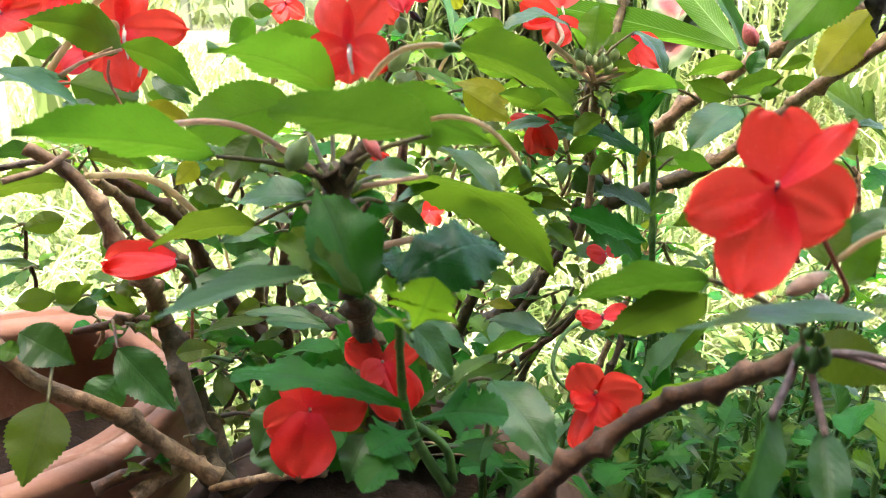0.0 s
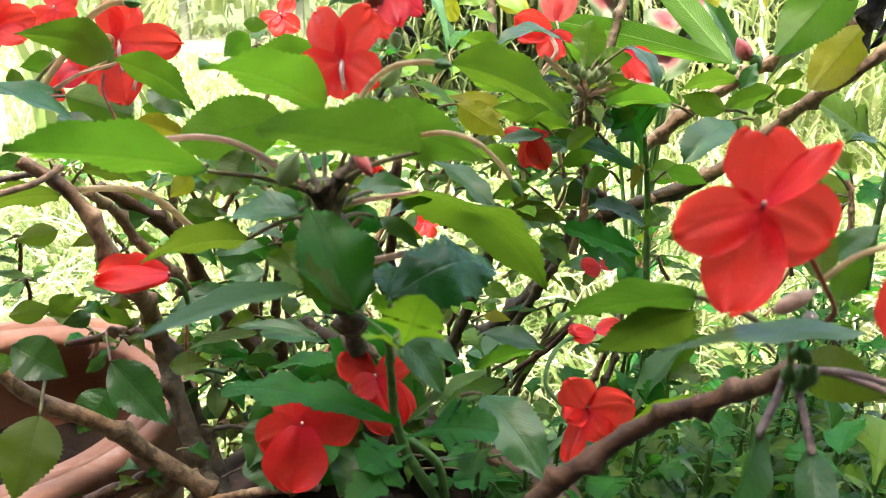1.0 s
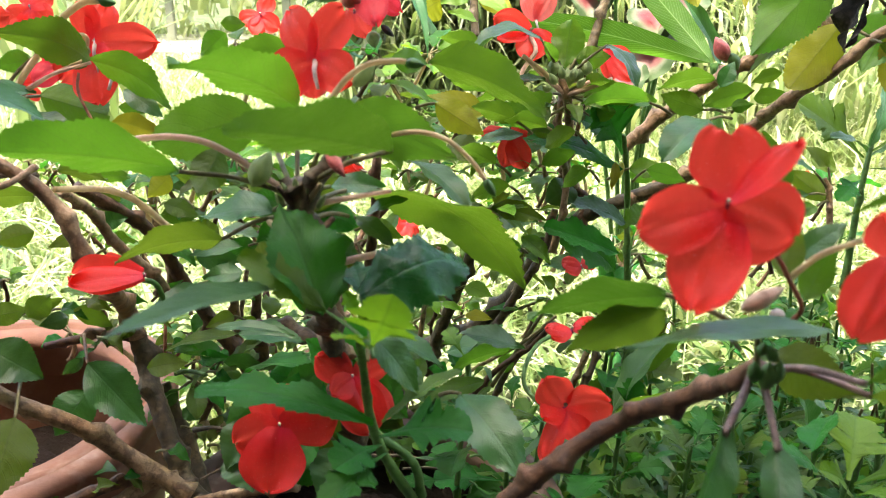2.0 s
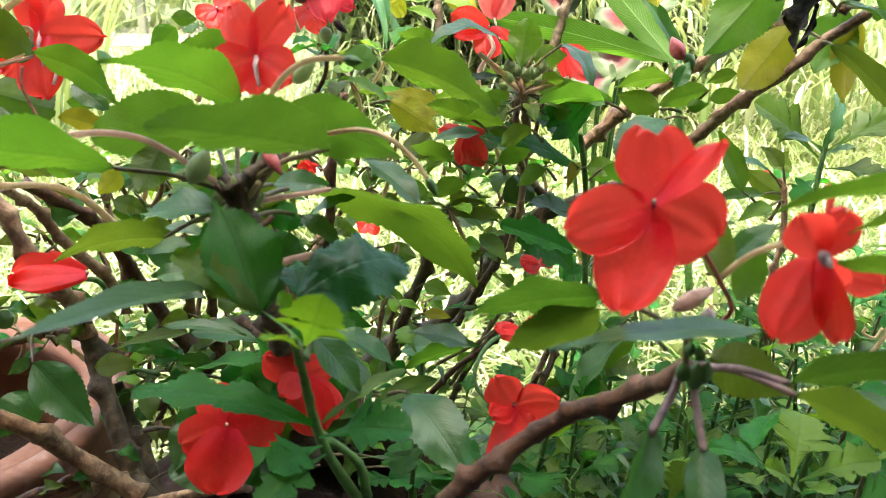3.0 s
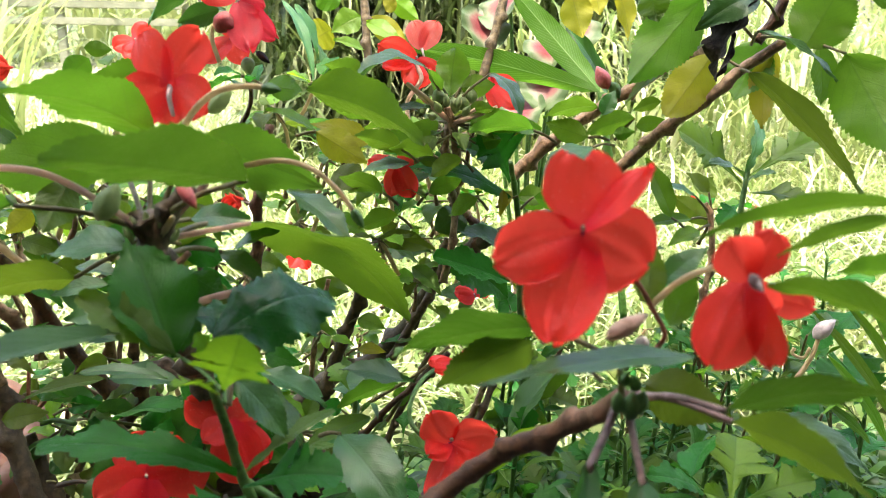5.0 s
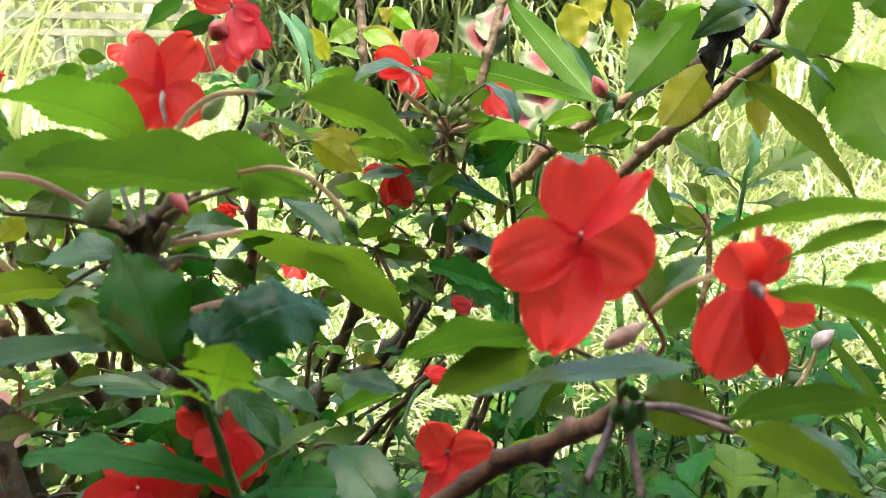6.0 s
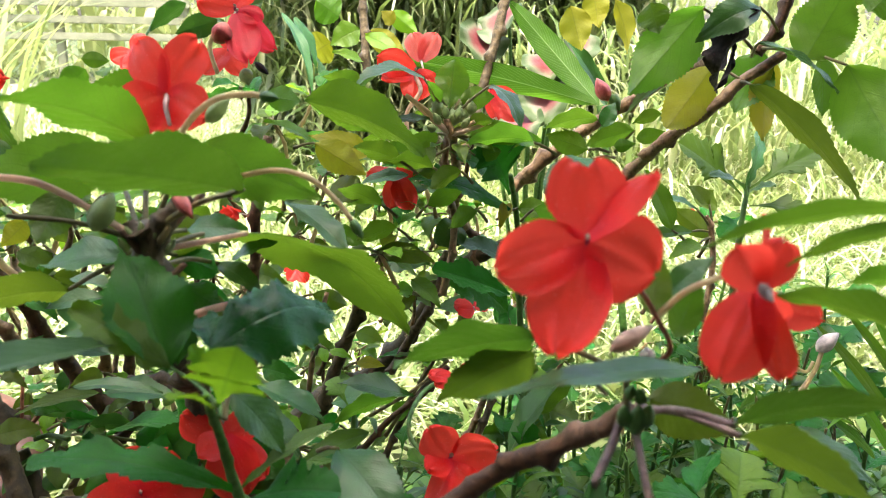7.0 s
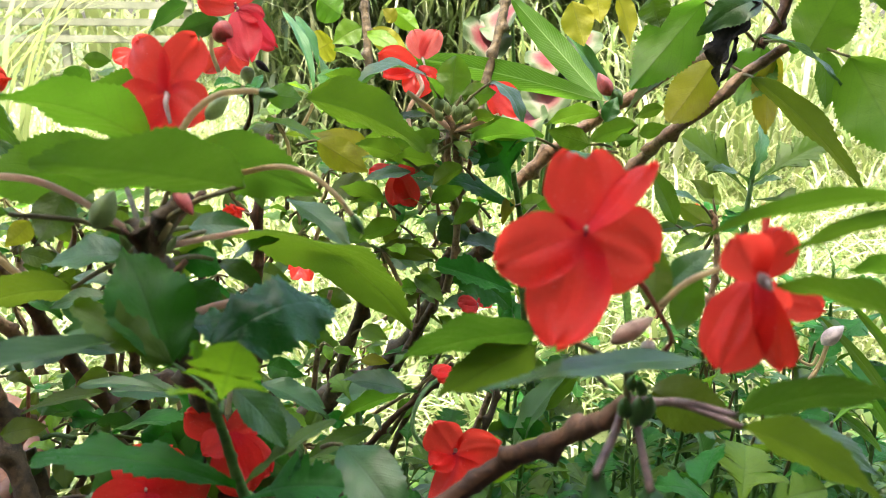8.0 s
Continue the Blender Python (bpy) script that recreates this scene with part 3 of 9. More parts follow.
def blades_mesh(name, roots, lengths, widths, leans, turns, material, label, category, bends=None, segs=4, kind="stuff"):
    """Many narrow arching blades as one mesh."""
    n = len(roots)
    s = np.linspace(0, 1, segs + 1)
    out = np.stack([np.cos(turns), np.sin(turns), 0 * turns], 1)
    sidew = np.stack([-np.sin(turns), np.cos(turns), 0 * turns], 1)
    verts = np.zeros((n, segs + 1, 2, 3))
    for i, u in enumerate(s):
        a = leans * u + (0 if bends is None else bends * u * u)
        reach = lengths * (u - 0.15 * u * u)
        mid = roots + out * (reach * np.sin(a))[:, None]
        mid[:, 2] += reach * np.cos(a)
        w = widths * 0.5 * (1 - u ** 2.2) + 0.0002
        twist = np.sin(u * 2 + turns * 7) * 0.35
        sd = sidew + out * twist[:, None]
        verts[:, i, 0] = mid - sd * w[:, None]
        verts[:, i, 1] = mid + sd * w[:, None]
    idx = (np.arange(n) * (segs + 1) * 2)[:, None, None] + (np.arange(segs) * 2)[None, :, None] + np.array([0, 1, 3, 2])[None, None, :]
    me = bpy.data.meshes.new(name)
    me.from_pydata(verts.reshape(-1, 3).tolist(), [], idx.reshape(-1, 4).tolist())
    me.polygons.foreach_set("use_smooth", [True] * len(me.polygons))
    me.materials.append(material)
    return tagged(new(name, me), label, category, "", kind)

# ---- the setting ----


def sheet(name, corners, material, label, category):
    bm = bmesh.new()
    bm.faces.new([bm.verts.new(c) for c in corners])
    return tagged(part(name, bm, material, None, label, False), "", category, "", "structure")


def slab(name, lo, hi, material, label, category):
    bm = bmesh.new()
    bmesh.ops.create_cube(bm, size=1)
    for v in bm.verts:
        v.co = Vector([(lo[i] + hi[i]) / 2 + v.co[i] * (hi[i] - lo[i]) for i in range(3)])
    bmesh.ops.bevel(bm, geom=bm.edges[:], offset=0.012, segments=2, affect="EDGES")
    return tagged(part(name, bm, material, None, label, False), "", category, "", "structure")


ground_bm = bmesh.new()
for ring, (near, far) in enumerate(((-30, 30),)):
    bmesh.ops.create_grid(ground_bm, x_segments=60, y_segments=60, size=400)
ground = tagged(part("ground", ground_bm, LAWN, None, "lawn ground darkened for the shade between uneven grass"), "", "lawn", "", "structure")
# unseen veranda, added to shade the plants and darken the camera's side
slab("unseen_dark_floor", (-3.99, -3.19, 0.004), (3.99, 0.19, 0.06), FLOORING, "unseen dark floor added to cut light from below", "floor")
slab("screen_wall_south", (-4.2, -3.4, 0.0), (4.2, -3.2, 2.75), PLASTER, "unseen back wall added to hold back light", "wall")
slab("screen_wall_west", (-4.2, -3.2, 0.0), (-4.0, SHADE_ROOF_EDGE, 2.75), PLASTER, "unseen side wall added to hold back light", "wall")
slab("screen_wall_east", (4.0, -3.2, 0.0), (4.2, SHADE_ROOF_EDGE, 2.75), PLASTER, "unseen side wall added to hold back light", "wall")
slab("unseen_shade_roof", (-4.2, -3.4, 2.75), (4.2, SHADE_ROOF_EDGE, 2.9), PLASTER, "unseen roof added to shade the plants", "roof")

rs = np.random.RandomState(5)


def scatter(n, y0, y1, spread, x_shift=0.0, power=1.6):
    y = y0 + (y1 - y0) * rs.rand(n) ** power
    x = (rs.rand(n) * 2 - 1) * (0.45 + spread * y) + x_shift * y
    return np.stack([x, y, 0 * x], 1)


# short lawn grass, then longer arching blades
roots = scatter(62000, 0.62, 7.0, 0.62, 0.1)
roots = roots[(roots[:, 1] > 0.85) | (roots[:, 0] < 0.05)]
far = roots[:, 1]
blades_mesh("lawn_grass", roots, 0.05 + 0.08 * rs.rand(len(roots)), (0.0025 + 0.0035 * rs.rand(len(roots))) * (1 + 0.22 * far), 0.5 + 0.9 * rs.rand(len(roots)), rs.rand(len(roots)) * 6.283, GRASS, "lawn grass with dry blades, sun highlights put into the pale tones", "grass", 0.7 * rs.rand(len(roots)), 3)
roots = scatter(11000, 0.72, 4.5, 0.62, 0.1)
roots = roots[(roots[:, 1] > 0.95) | (roots[:, 0] < 0.05)]
blades_mesh("long_grass", roots, 0.12 + 0.2 * rs.rand(len(roots)), 0.003 + 0.005 * rs.rand(len(roots)), 0.4 + 0.5 * rs.rand(len(roots)), rs.rand(len(roots)) * 6.283, GRASS, "long arching sunlit grass blades", "grass", 1.0 * rs.rand(len(roots)), 6)

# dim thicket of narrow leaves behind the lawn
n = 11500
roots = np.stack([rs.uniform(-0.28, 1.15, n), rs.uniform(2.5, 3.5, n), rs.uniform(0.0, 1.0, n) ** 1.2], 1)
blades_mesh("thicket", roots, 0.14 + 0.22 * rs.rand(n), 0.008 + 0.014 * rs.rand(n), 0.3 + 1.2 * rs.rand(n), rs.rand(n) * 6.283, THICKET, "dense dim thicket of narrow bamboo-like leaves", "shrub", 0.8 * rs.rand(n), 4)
n = 3800
roots = np.stack([rs.uniform(-4.0, 7.5, n), rs.uniform(6.2, 8.5, n), rs.uniform(0.0, 1.4, n)], 1)
blades_mesh("far_bushes", roots, 0.3 + 0.4 * rs.rand(n), 0.03 + 0.05 * rs.rand(n), 0.3 + 1.2 * rs.rand(n), rs.rand(n) * 6.283, PALE_BUSH, "far sunlit bushes of pale green leaves", "shrub", 0.8 * rs.rand(n), 3)
# the rest of the lawn, coarser
n = 16000
roots = np.stack([rs.uniform(-5.5, 5.5, n), rs.uniform(0.7, 9.0, n), np.zeros(n)], 1)
blades_mesh("outer_lawn_grass", roots, 0.06 + 0.10 * rs.rand(n), 0.012 + 0.010 * rs.rand(n), 0.5 + 0.9 * rs.rand(n), rs.rand(n) * 6.283, GRASS, "sunlit lawn grass further out", "grass", 0.7 * rs.rand(n), 3)
# taller weeds in the sun to the east
n = 4200
roots = np.stack([rs.uniform(0.5, 3.0, n), rs.uniform(1.9, 3.6, n), rs.uniform(0.0, 0.5, n) ** 1.2], 1)
blades_mesh("sunny_weeds", roots, 0.10 + 0.22 * rs.rand(n), 0.007 + 0.010 * rs.rand(n), 0.3 + 1.0 * rs.rand(n), rs.rand(n) * 6.283, GRASS, "tangle of sunlit narrow weeds and dry stalks", "grass", 0.8 * rs.rand(n), 4)
# a clump of tall upright grass at the lawn's side
n = 46
roots = np.stack([rs.normal(-0.95, 0.10, n), rs.normal(2.1, 0.12, n), 0 * rs.rand(n)], 1)
blades_mesh("tall_grass_clump", roots, 0.6 + 0.5 * rs.rand(n), 0.012 + 0.014 * rs.rand(n), 0.1 + 0.45 * rs.rand(n), rs.rand(n) * 6.283, GRASS, "tall clump of upright pale green grass", "grass", 0.5 * rs.rand(n), 7)


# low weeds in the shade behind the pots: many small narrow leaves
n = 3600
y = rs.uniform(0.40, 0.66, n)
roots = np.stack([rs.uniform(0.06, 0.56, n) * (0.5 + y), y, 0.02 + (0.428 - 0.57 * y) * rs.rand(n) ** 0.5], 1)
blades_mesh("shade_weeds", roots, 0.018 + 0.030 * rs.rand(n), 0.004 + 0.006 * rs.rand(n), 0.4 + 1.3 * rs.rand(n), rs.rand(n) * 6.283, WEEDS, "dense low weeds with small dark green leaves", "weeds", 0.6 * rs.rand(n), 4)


def pot(place, radius, height, material, label, soil=None, rim=0.030, band=0.05):
    """A terracotta pot: tapered body with its hollow, a ribbed rim of its own, and its soil."""
    ob = thing("plant_pot", place, label, "plant pot")
    bm = bmesh.new()
    r = radius
    prof = [(r * 0.62, 0.0), (r * 0.66, 0.004), (r * 0.90, height - band), (r * 0.93, height - band + 0.004), (r * 0.93, height - 0.004), (r * 0.86, height - 0.004), (r * 0.83, height - band), (r * 0.60, 0.02), (0.001, 0.018)]
    lathe(bm, prof, 96, 0.0015)
    part("body", bm, material, ob)
    bm = bmesh.new()
    prof = [(r * 0.935, height - band), (r * 0.965, height - band + 0.002), (r * 0.975, height - band * 0.72), (r * 0.950, height - band * 0.66), (r * 0.975, height - band * 0.56),
            (r * 0.988, height - band * 0.3), (r * 0.975, height - band * 0.25), (r * 0.992, height - band * 0.16), (r, height - 0.004), (r * 0.992, height), (r - rim * 0.40, height + 0.001), (r - rim * 0.46, height - 0.0035), (r - rim * 0.52, height - 0.0005), (r - rim, height - 0.003), (r - rim * 1.05, height - 0.008), (r * 0.87, height - band * 0.9)]
    lathe(bm, prof, 96, 0.0012)
    part("rim", bm, material, ob)
    if soil:
        bm = bmesh.new()
        rings = [[bm.verts.new((0, 0, soil + 0.012))]]
        for k in range(1, 15):
            rr = r * 0.855 * k / 14
            rings.append([bm.verts.new((rr * math.cos(a), rr * math.sin(a), soil + 0.012 * noise.noise(Vector((rr * math.cos(a) * 30, rr * math.sin(a) * 30, 0))) + 0.006 * noise.noise(Vector((rr * math.cos(a) * 120, rr * math.sin(a) * 120, 4)))))
                          for a in (2 * math.pi * j / 64 for j in range(64))])
        for j in range(64):
            bm.faces.new((rings[0][0], rings[1][j], rings[1][(j + 1) % 64]))
        for p, q in zip(rings[1:], rings[2:]):
            for j in range(64):
                bm.faces.new((p[j], q[j], q[(j + 1) % 64], p[(j + 1) % 64]))
        part("soil", bm, SOIL, ob)
    return ob



# a pale worn slab in the lawn and a low fence of level rails far off
slab("pavement", (-2.7, 5.2, 0.0), (-1.45, 7.0, 0.05), PALE_STONE, "pale sunlit concrete slab in the lawn", "pavement")
fence = thing("rail_fence", (-2.0, 6.2, 0.0), "low fence of pale level rails beyond the lawn", "fence")
for z in (0.40, 0.52, 0.64, 0.76):
    bm = bmesh.new()
    bmesh.ops.create_cube(bm, size=1)
    for v in bm.verts:
        v.co = Vector((v.co.x * 1.9, v.co.y * 0.03, z + v.co.z * 0.055))
    bmesh.ops.bevel(bm, geom=bm.edges[:], offset=0.006, segments=2, affect="EDGES")
    part("rail", bm, PALE_STONE, fence, "", False)
for x in (-0.9, 0.0, 0.9):
    bm = bmesh.new()
    bmesh.ops.create_cube(bm, size=1)
    for v in bm.verts:
        v.co = Vector((x + v.co.x * 0.06, 0.045 + v.co.y * 0.05, 0.38 + v.co.z * 0.76))
    bmesh.ops.bevel(bm, geom=bm.edges[:], offset=0.006, segments=2, affect="EDGES")
    part("post", bm, PALE_STONE, fence, "", False)


# pots
# the first pot's soil is a dark fill added for the shade inside it
pot((-0.2640, 0.3935, 0.0), 0.1190, 0.270, CLAY, "pinkish terracotta pot with a broad ribbed rim, dark fill for its shaded inside", 0.195, 0.029)
pot((-0.028, 0.330, 0.0), 0.108, 0.24, CLAY_OLD, "weathered brown terracotta pot full of dark soil", 0.205, 0.024)

# plants
front = thing("impatiens_plant", (-0.02, 0.32, 0.21), "red-flowered impatiens with broad green leaves in a pot", "plant")
west = thing("impatiens_plant", (-0.14, 0.36, 0.21), "red-flowered impatiens with thick bare brown stems in a pot", "plant")
back = thing("impatiens_plant", (0.03, 0.46, 0.0), "leggy impatiens with dark woody branches and red flowers", "plant")
east = thing("impatiens_plant", (0.06, 0.2, 0.0), "impatiens branch with open red flowers close by", "plant")
weed = thing("lobed_leaf_plant", (-0.01, 0.25, 0.0), "dark green lobed-leaf seedling with a bright young tip", "plant")
weed_mid = thing("lobed_leaf_plant", (0.13, 0.45, 0.0), "dark green lobed-leaf plant with an upright green stem", "plant")
weed_east = thing("lobed_leaf_plant", (0.25, 0.5, 0.0), "bright green lobed-leaf plant with fresh spreading leaves", "plant")
weed_low = thing("lobed_leaf_plant", (0.2, 0.35, 0.0), "low yellow-green lobed-leaf plant", "plant")
ribbed = thing("ribbed_leaf_plant", (0.25, 0.6, 0.0), "plant with long finely ribbed bright green leaves", "plant")

# front plant
stem(front, [(-0.0279, 0.3181, 0.2840), (-0.0312, 0.2842, 0.3534), (-0.0312, 0.2357, 0.4117), (-0.0316, 0.2236, 0.4345), (-0.0336, 0.2243, 0.4423), (-0.0344, 0.2241, 0.4446)], 0.00463, 0.00336, BARK_OLIVE, knots=0.007)
leaf(front, (-0.0672, 0.2232, 0.4480), (-0.1148, 0.2023, 0.4598), 0.0250, (-0.14, 0.71, 0.69), bend=0.05, teeth=22, stalk_to=(-0.0348, 0.2247, 0.4404))
stalk(front, [(-0.0789, 0.2237, 0.4576), (-0.0691, 0.2236, 0.4583), (-0.0599, 0.2249, 0.4566), (-0.0523, 0.2254, 0.4528), (-0.0461, 0.2257, 0.4483), (-0.0348, 0.2247, 0.4404)], 0.00098, 0.00102)
leaf(front, (-0.0356, 0.2484, 0.4624), (-0.0622, 0.2079, 0.4805), 0.0238, (-0.18, 0.49, 0.85), bend=0.1, teeth=20, stalk_to=(-0.0331, 0.2255, 0.4428))
leaf(front, (-0.0537, 0.2732, 0.4559), (-0.0882, 0.2612, 0.4489), 0.0234, (-0.29, 0.94, -0.17), LEAF_FRESH, shape='round', teeth=18, stalk_to=(-0.0358, 0.2302, 0.4407))
leaf(front, (-0.0653, 0.2619, 0.4468), (-0.0710, 0.2498, 0.4330), 0.0133, (-0.41, 0.76, -0.50), teeth=14)
leaf(front, (-0.0034, 0.2036, 0.4585), (-0.0376, 0.1637, 0.4717), 0.0236, (-0.32, 0.53, 0.78), LEAF_DEEP, bend=0.03, teeth=24, stalk_to=(-0.0331, 0.2250, 0.4412))
leaf(front, (-0.0208, 0.2271, 0.4637), (0.0152, 0.2317, 0.4497), 0.0195, (-0.10, 0.99, 0.06), LEAF_FRESH, bend=0.16, teeth=18, stalk_to=(-0.0314, 0.2249, 0.4412))
leaf(front, (-0.0067, 0.2412, 0.4596), (-0.0024, 0.2359, 0.4450), 0.0081, (0.24, 0.93, -0.26), teeth=12)
leaf(front, (0.0066, 0.3495, 0.4676), (0.0548, 0.3199, 0.4479), 0.0300, (0.59, 0.58, 0.56), bend=0.1, teeth=22)
leaf(front, (-0.0164, 0.2490, 0.4357), (0.0477, 0.3058, 0.3767), 0.0372, (0.09, 0.66, 0.74), bend=0.14, cup=-0.25, teeth=22, stalk_to=(-0.0298, 0.2235, 0.4372))
leaf(front, (-0.0663, 0.2593, 0.4151), (-0.1051, 0.2575, 0.4064), 0.0199, (-0.18, 0.75, 0.64), LEAF_OLD, teeth=20, stalk_to=(-0.0351, 0.2324, 0.4319))
leaf(front, (-0.0340, 0.1968, 0.4213), (-0.0533, 0.1245, 0.4402), 0.0097, (0.28, 0.17, 0.94), LEAF_DULL, bend=0.04, teeth=24, stalk_to=(-0.0316, 0.2264, 0.4153))
leaf(front, (-0.0444, 0.2427, 0.4303), (-0.0718, 0.2521, 0.4244), 0.0143, (-0.30, -0.29, 0.91), LEAF_DULL, stalk_to=(-0.0327, 0.2258, 0.4375))
leaf(front, (-0.0200, 0.2604, 0.4224), (-0.0052, 0.2562, 0.4118), 0.0094, (0.42, -0.46, 0.78), LEAF_DULL, stalk_to=(-0.0307, 0.2269, 0.4318))
leaf(front, (-0.0171, 0.2701, 0.4201), (-0.0012, 0.2716, 0.4261), 0.0082, (-0.30, -0.34, 0.89), LEAF_DULL)
leaf(front, (-0.0006, 0.3058, 0.4328), (0.0233, 0.2885, 0.4161), 0.0163, (0.39, -0.30, 0.87), LEAF_DULL, teeth=16)
leaf(front, (-0.0696, 0.2700, 0.4152), (-0.0542, 0.2682, 0.4115), 0.0080, (0.20, -0.28, 0.94), LEAF_DULL)
leaf(front, (-0.0259, 0.2447, 0.4378), (-0.0076, 0.2442, 0.4379), 0.0092, (-0.02, -0.62, 0.78), LEAF_DULL, stalk_to=(-0.0318, 0.2263, 0.4391))
leaf(front, (-0.0250, 0.2628, 0.4289), (-0.0359, 0.2572, 0.4120), 0.0105, (-0.64, 0.75, 0.17), stalk_to=(-0.0330, 0.2326, 0.4328))
stalk(front, [(-0.0291, 0.2246, 0.4374), (-0.0193, 0.2219, 0.4399), (-0.0046, 0.2165, 0.4438)], 0.00102, 0.00065)
stalk(front, [(-0.0342, 0.2449, 0.4072), (-0.0224, 0.2506, 0.4095), (-0.0052, 0.2561, 0.4117)], 0.00153, 0.00119, STALK_PINK)
stalk(front, [(-0.0233, 0.2250, 0.4665), (-0.0179, 0.2232, 0.4740), (-0.0110, 0.2206, 0.4791), (-0.0030, 0.2187, 0.4804), (0.0004, 0.2185, 0.4801)], 0.00095, 0.00080, STALK_TAN)
bud(front, (-0.0002, 0.2185, 0.4801), (0.0053, 0.2170, 0.4795), 0.00140, STALK_GREEN)
stalk(front, [(-0.0090, 0.2346, 0.4559), (0.0024, 0.2319, 0.4582), (0.0118, 0.2288, 0.4564), (0.0193, 0.2265, 0.4504), (0.0236, 0.2244, 0.4448)], 0.00090, 0.00075, STALK_TAN)
bud(front, (0.0231, 0.2247, 0.4456), (0.0266, 0.2226, 0.4400), 0.00135, STALK_GREEN)
stalk(front, [(-0.0316, 0.2242, 0.4361), (-0.0272, 0.2305, 0.4424), (-0.0191, 0.2383, 0.4504)], 0.00153, 0.00106, BARK)
stem(front, [(-0.0322, 0.2229, 0.4294), (-0.0297, 0.2221, 0.4394), (-0.0252, 0.2218, 0.4480), (-0.0214, 0.2237, 0.4538)], 0.00290, 0.00215, BARK_OLIVE, knots=0.006)
stem(front, [(-0.0325, 0.2235, 0.4310), (-0.0346, 0.2235, 0.4399), (-0.0369, 0.2245, 0.4457)], 0.00239, 0.00168, BARK_OLIVE, knots=0.006)
stalk(front, [(-0.0320, 0.2229, 0.4353), (-0.0347, 0.2202, 0.4397), (-0.0377, 0.2198, 0.4443)], 0.00135, 0.00082, BARK)
stalk(front, [(-0.0320, 0.2230, 0.4356), (-0.0285, 0.2203, 0.4406), (-0.0252, 0.2188, 0.4454)], 0.00135, 0.00082, STALK_TAN)
stalk(front, [(-0.0320, 0.2216, 0.4318), (-0.0264, 0.2170, 0.4312), (-0.0216, 0.2183, 0.4353)], 0.00135, 0.00083, BARK)
stalk(front, [(-0.0320, 0.2215, 0.4313), (-0.0360, 0.2169, 0.4300), (-0.0421, 0.2242, 0.4322)], 0.00135, 0.00085, STALK_TAN)
bud(front, (-0.0327, 0.2211, 0.4422), (-0.0329, 0.2206, 0.4468), 0.00100, BUD_GREEN)
bud(front, (-0.0295, 0.2205, 0.4410), (-0.0282, 0.2200, 0.4456), 0.00100, BUD_GREEN)
bud(front, (-0.0353, 0.2207, 0.4410), (-0.0368, 0.2202, 0.4455), 0.00100, BUD_GREEN)
bud(front, (-0.0266, 0.2192, 0.4376), (-0.0237, 0.2186, 0.4422), 0.00100, BUD_GREEN)
bud(front, (-0.0365, 0.2197, 0.4380), (-0.0386, 0.2193, 0.4426), 0.00100, BUD_GREEN)
leaf(front, (-0.0457, 0.2586, 0.4301), (-0.0567, 0.2474, 0.4274), 0.0103, (0.61, -0.69, 0.39), LEAF_LOBED, bend=0.12, teeth=16, stalk_to=(-0.0324, 0.2272, 0.4326))
leaf(front, (-0.0429, 0.2614, 0.4232), (-0.0524, 0.2489, 0.4170), 0.0105, (0.53, -0.67, 0.52), LEAF_LOBED, bend=0.12, teeth=16, stalk_to=(-0.0324, 0.2272, 0.4326))
leaf(front, (-0.0329, 0.2617, 0.4251), (-0.0179, 0.2498, 0.4227), 0.0105, (0.49, 0.72, -0.49), LEAF_LOBED, bend=0.12, teeth=16, stalk_to=(-0.0324, 0.2272, 0.4326))
leaf(front, (-0.0378, 0.2687, 0.4294), (-0.0243, 0.2605, 0.4377), 0.0107, (0.48, 0.87, 0.08), LEAF_OLD, bend=0.12, teeth=16, stalk_to=(-0.0324, 0.2272, 0.4326))
leaf(front, (-0.0510, 0.2746, 0.4300), (-0.0607, 0.2665, 0.4362), 0.0109, (0.65, -0.76, 0.03), LEAF_OLD, bend=0.12, teeth=16, stalk_to=(-0.0324, 0.2272, 0.4326))
leaf(front, (-0.0409, 0.2593, 0.4176), (-0.0466, 0.2462, 0.4098), 0.0105, (0.45, -0.59, 0.67), LEAF_LOBED, bend=0.12, teeth=16, stalk_to=(-0.0324, 0.2272, 0.4326))
leaf(front, (-0.0317, 0.2632, 0.4142), (-0.0185, 0.2507, 0.4101), 0.0107, (0.43, 0.66, -0.62), LEAF_LOBED, bend=0.12, teeth=16, stalk_to=(-0.0324, 0.2272, 0.4326))
leaf(front, (-0.0360, 0.2551, 0.4210), (-0.0286, 0.2410, 0.4117), 0.0103, (0.10, 0.59, -0.80), LEAF_LOBED, bend=0.12, teeth=16, stalk_to=(-0.0324, 0.2272, 0.4326))
leaf(front, (-0.0480, 0.2670, 0.4086), (-0.0578, 0.2565, 0.4081), 0.0109, (0.66, -0.64, 0.40), LEAF_OLD, bend=0.12, teeth=16, stalk_to=(-0.0324, 0.2272, 0.4326))
leaf(front, (-0.0305, 0.2658, 0.4068), (-0.0171, 0.2547, 0.4065), 0.0109, (0.55, 0.68, -0.48), LEAF_OLD, bend=0.12, teeth=16, stalk_to=(-0.0324, 0.2272, 0.4326))
bud(front, (-0.0462, 0.2230, 0.4435), (-0.0403, 0.2253, 0.4535), 0.00317, BUD_GREEN)
bud(front, (-0.0223, 0.2140, 0.4564), (-0.0169, 0.2085, 0.4501), 0.00190, BUD_RED)
bud(front, (-0.0162, 0.2330, 0.4716), (-0.0093, 0.2329, 0.4782), 0.00235, BUD_GREEN)
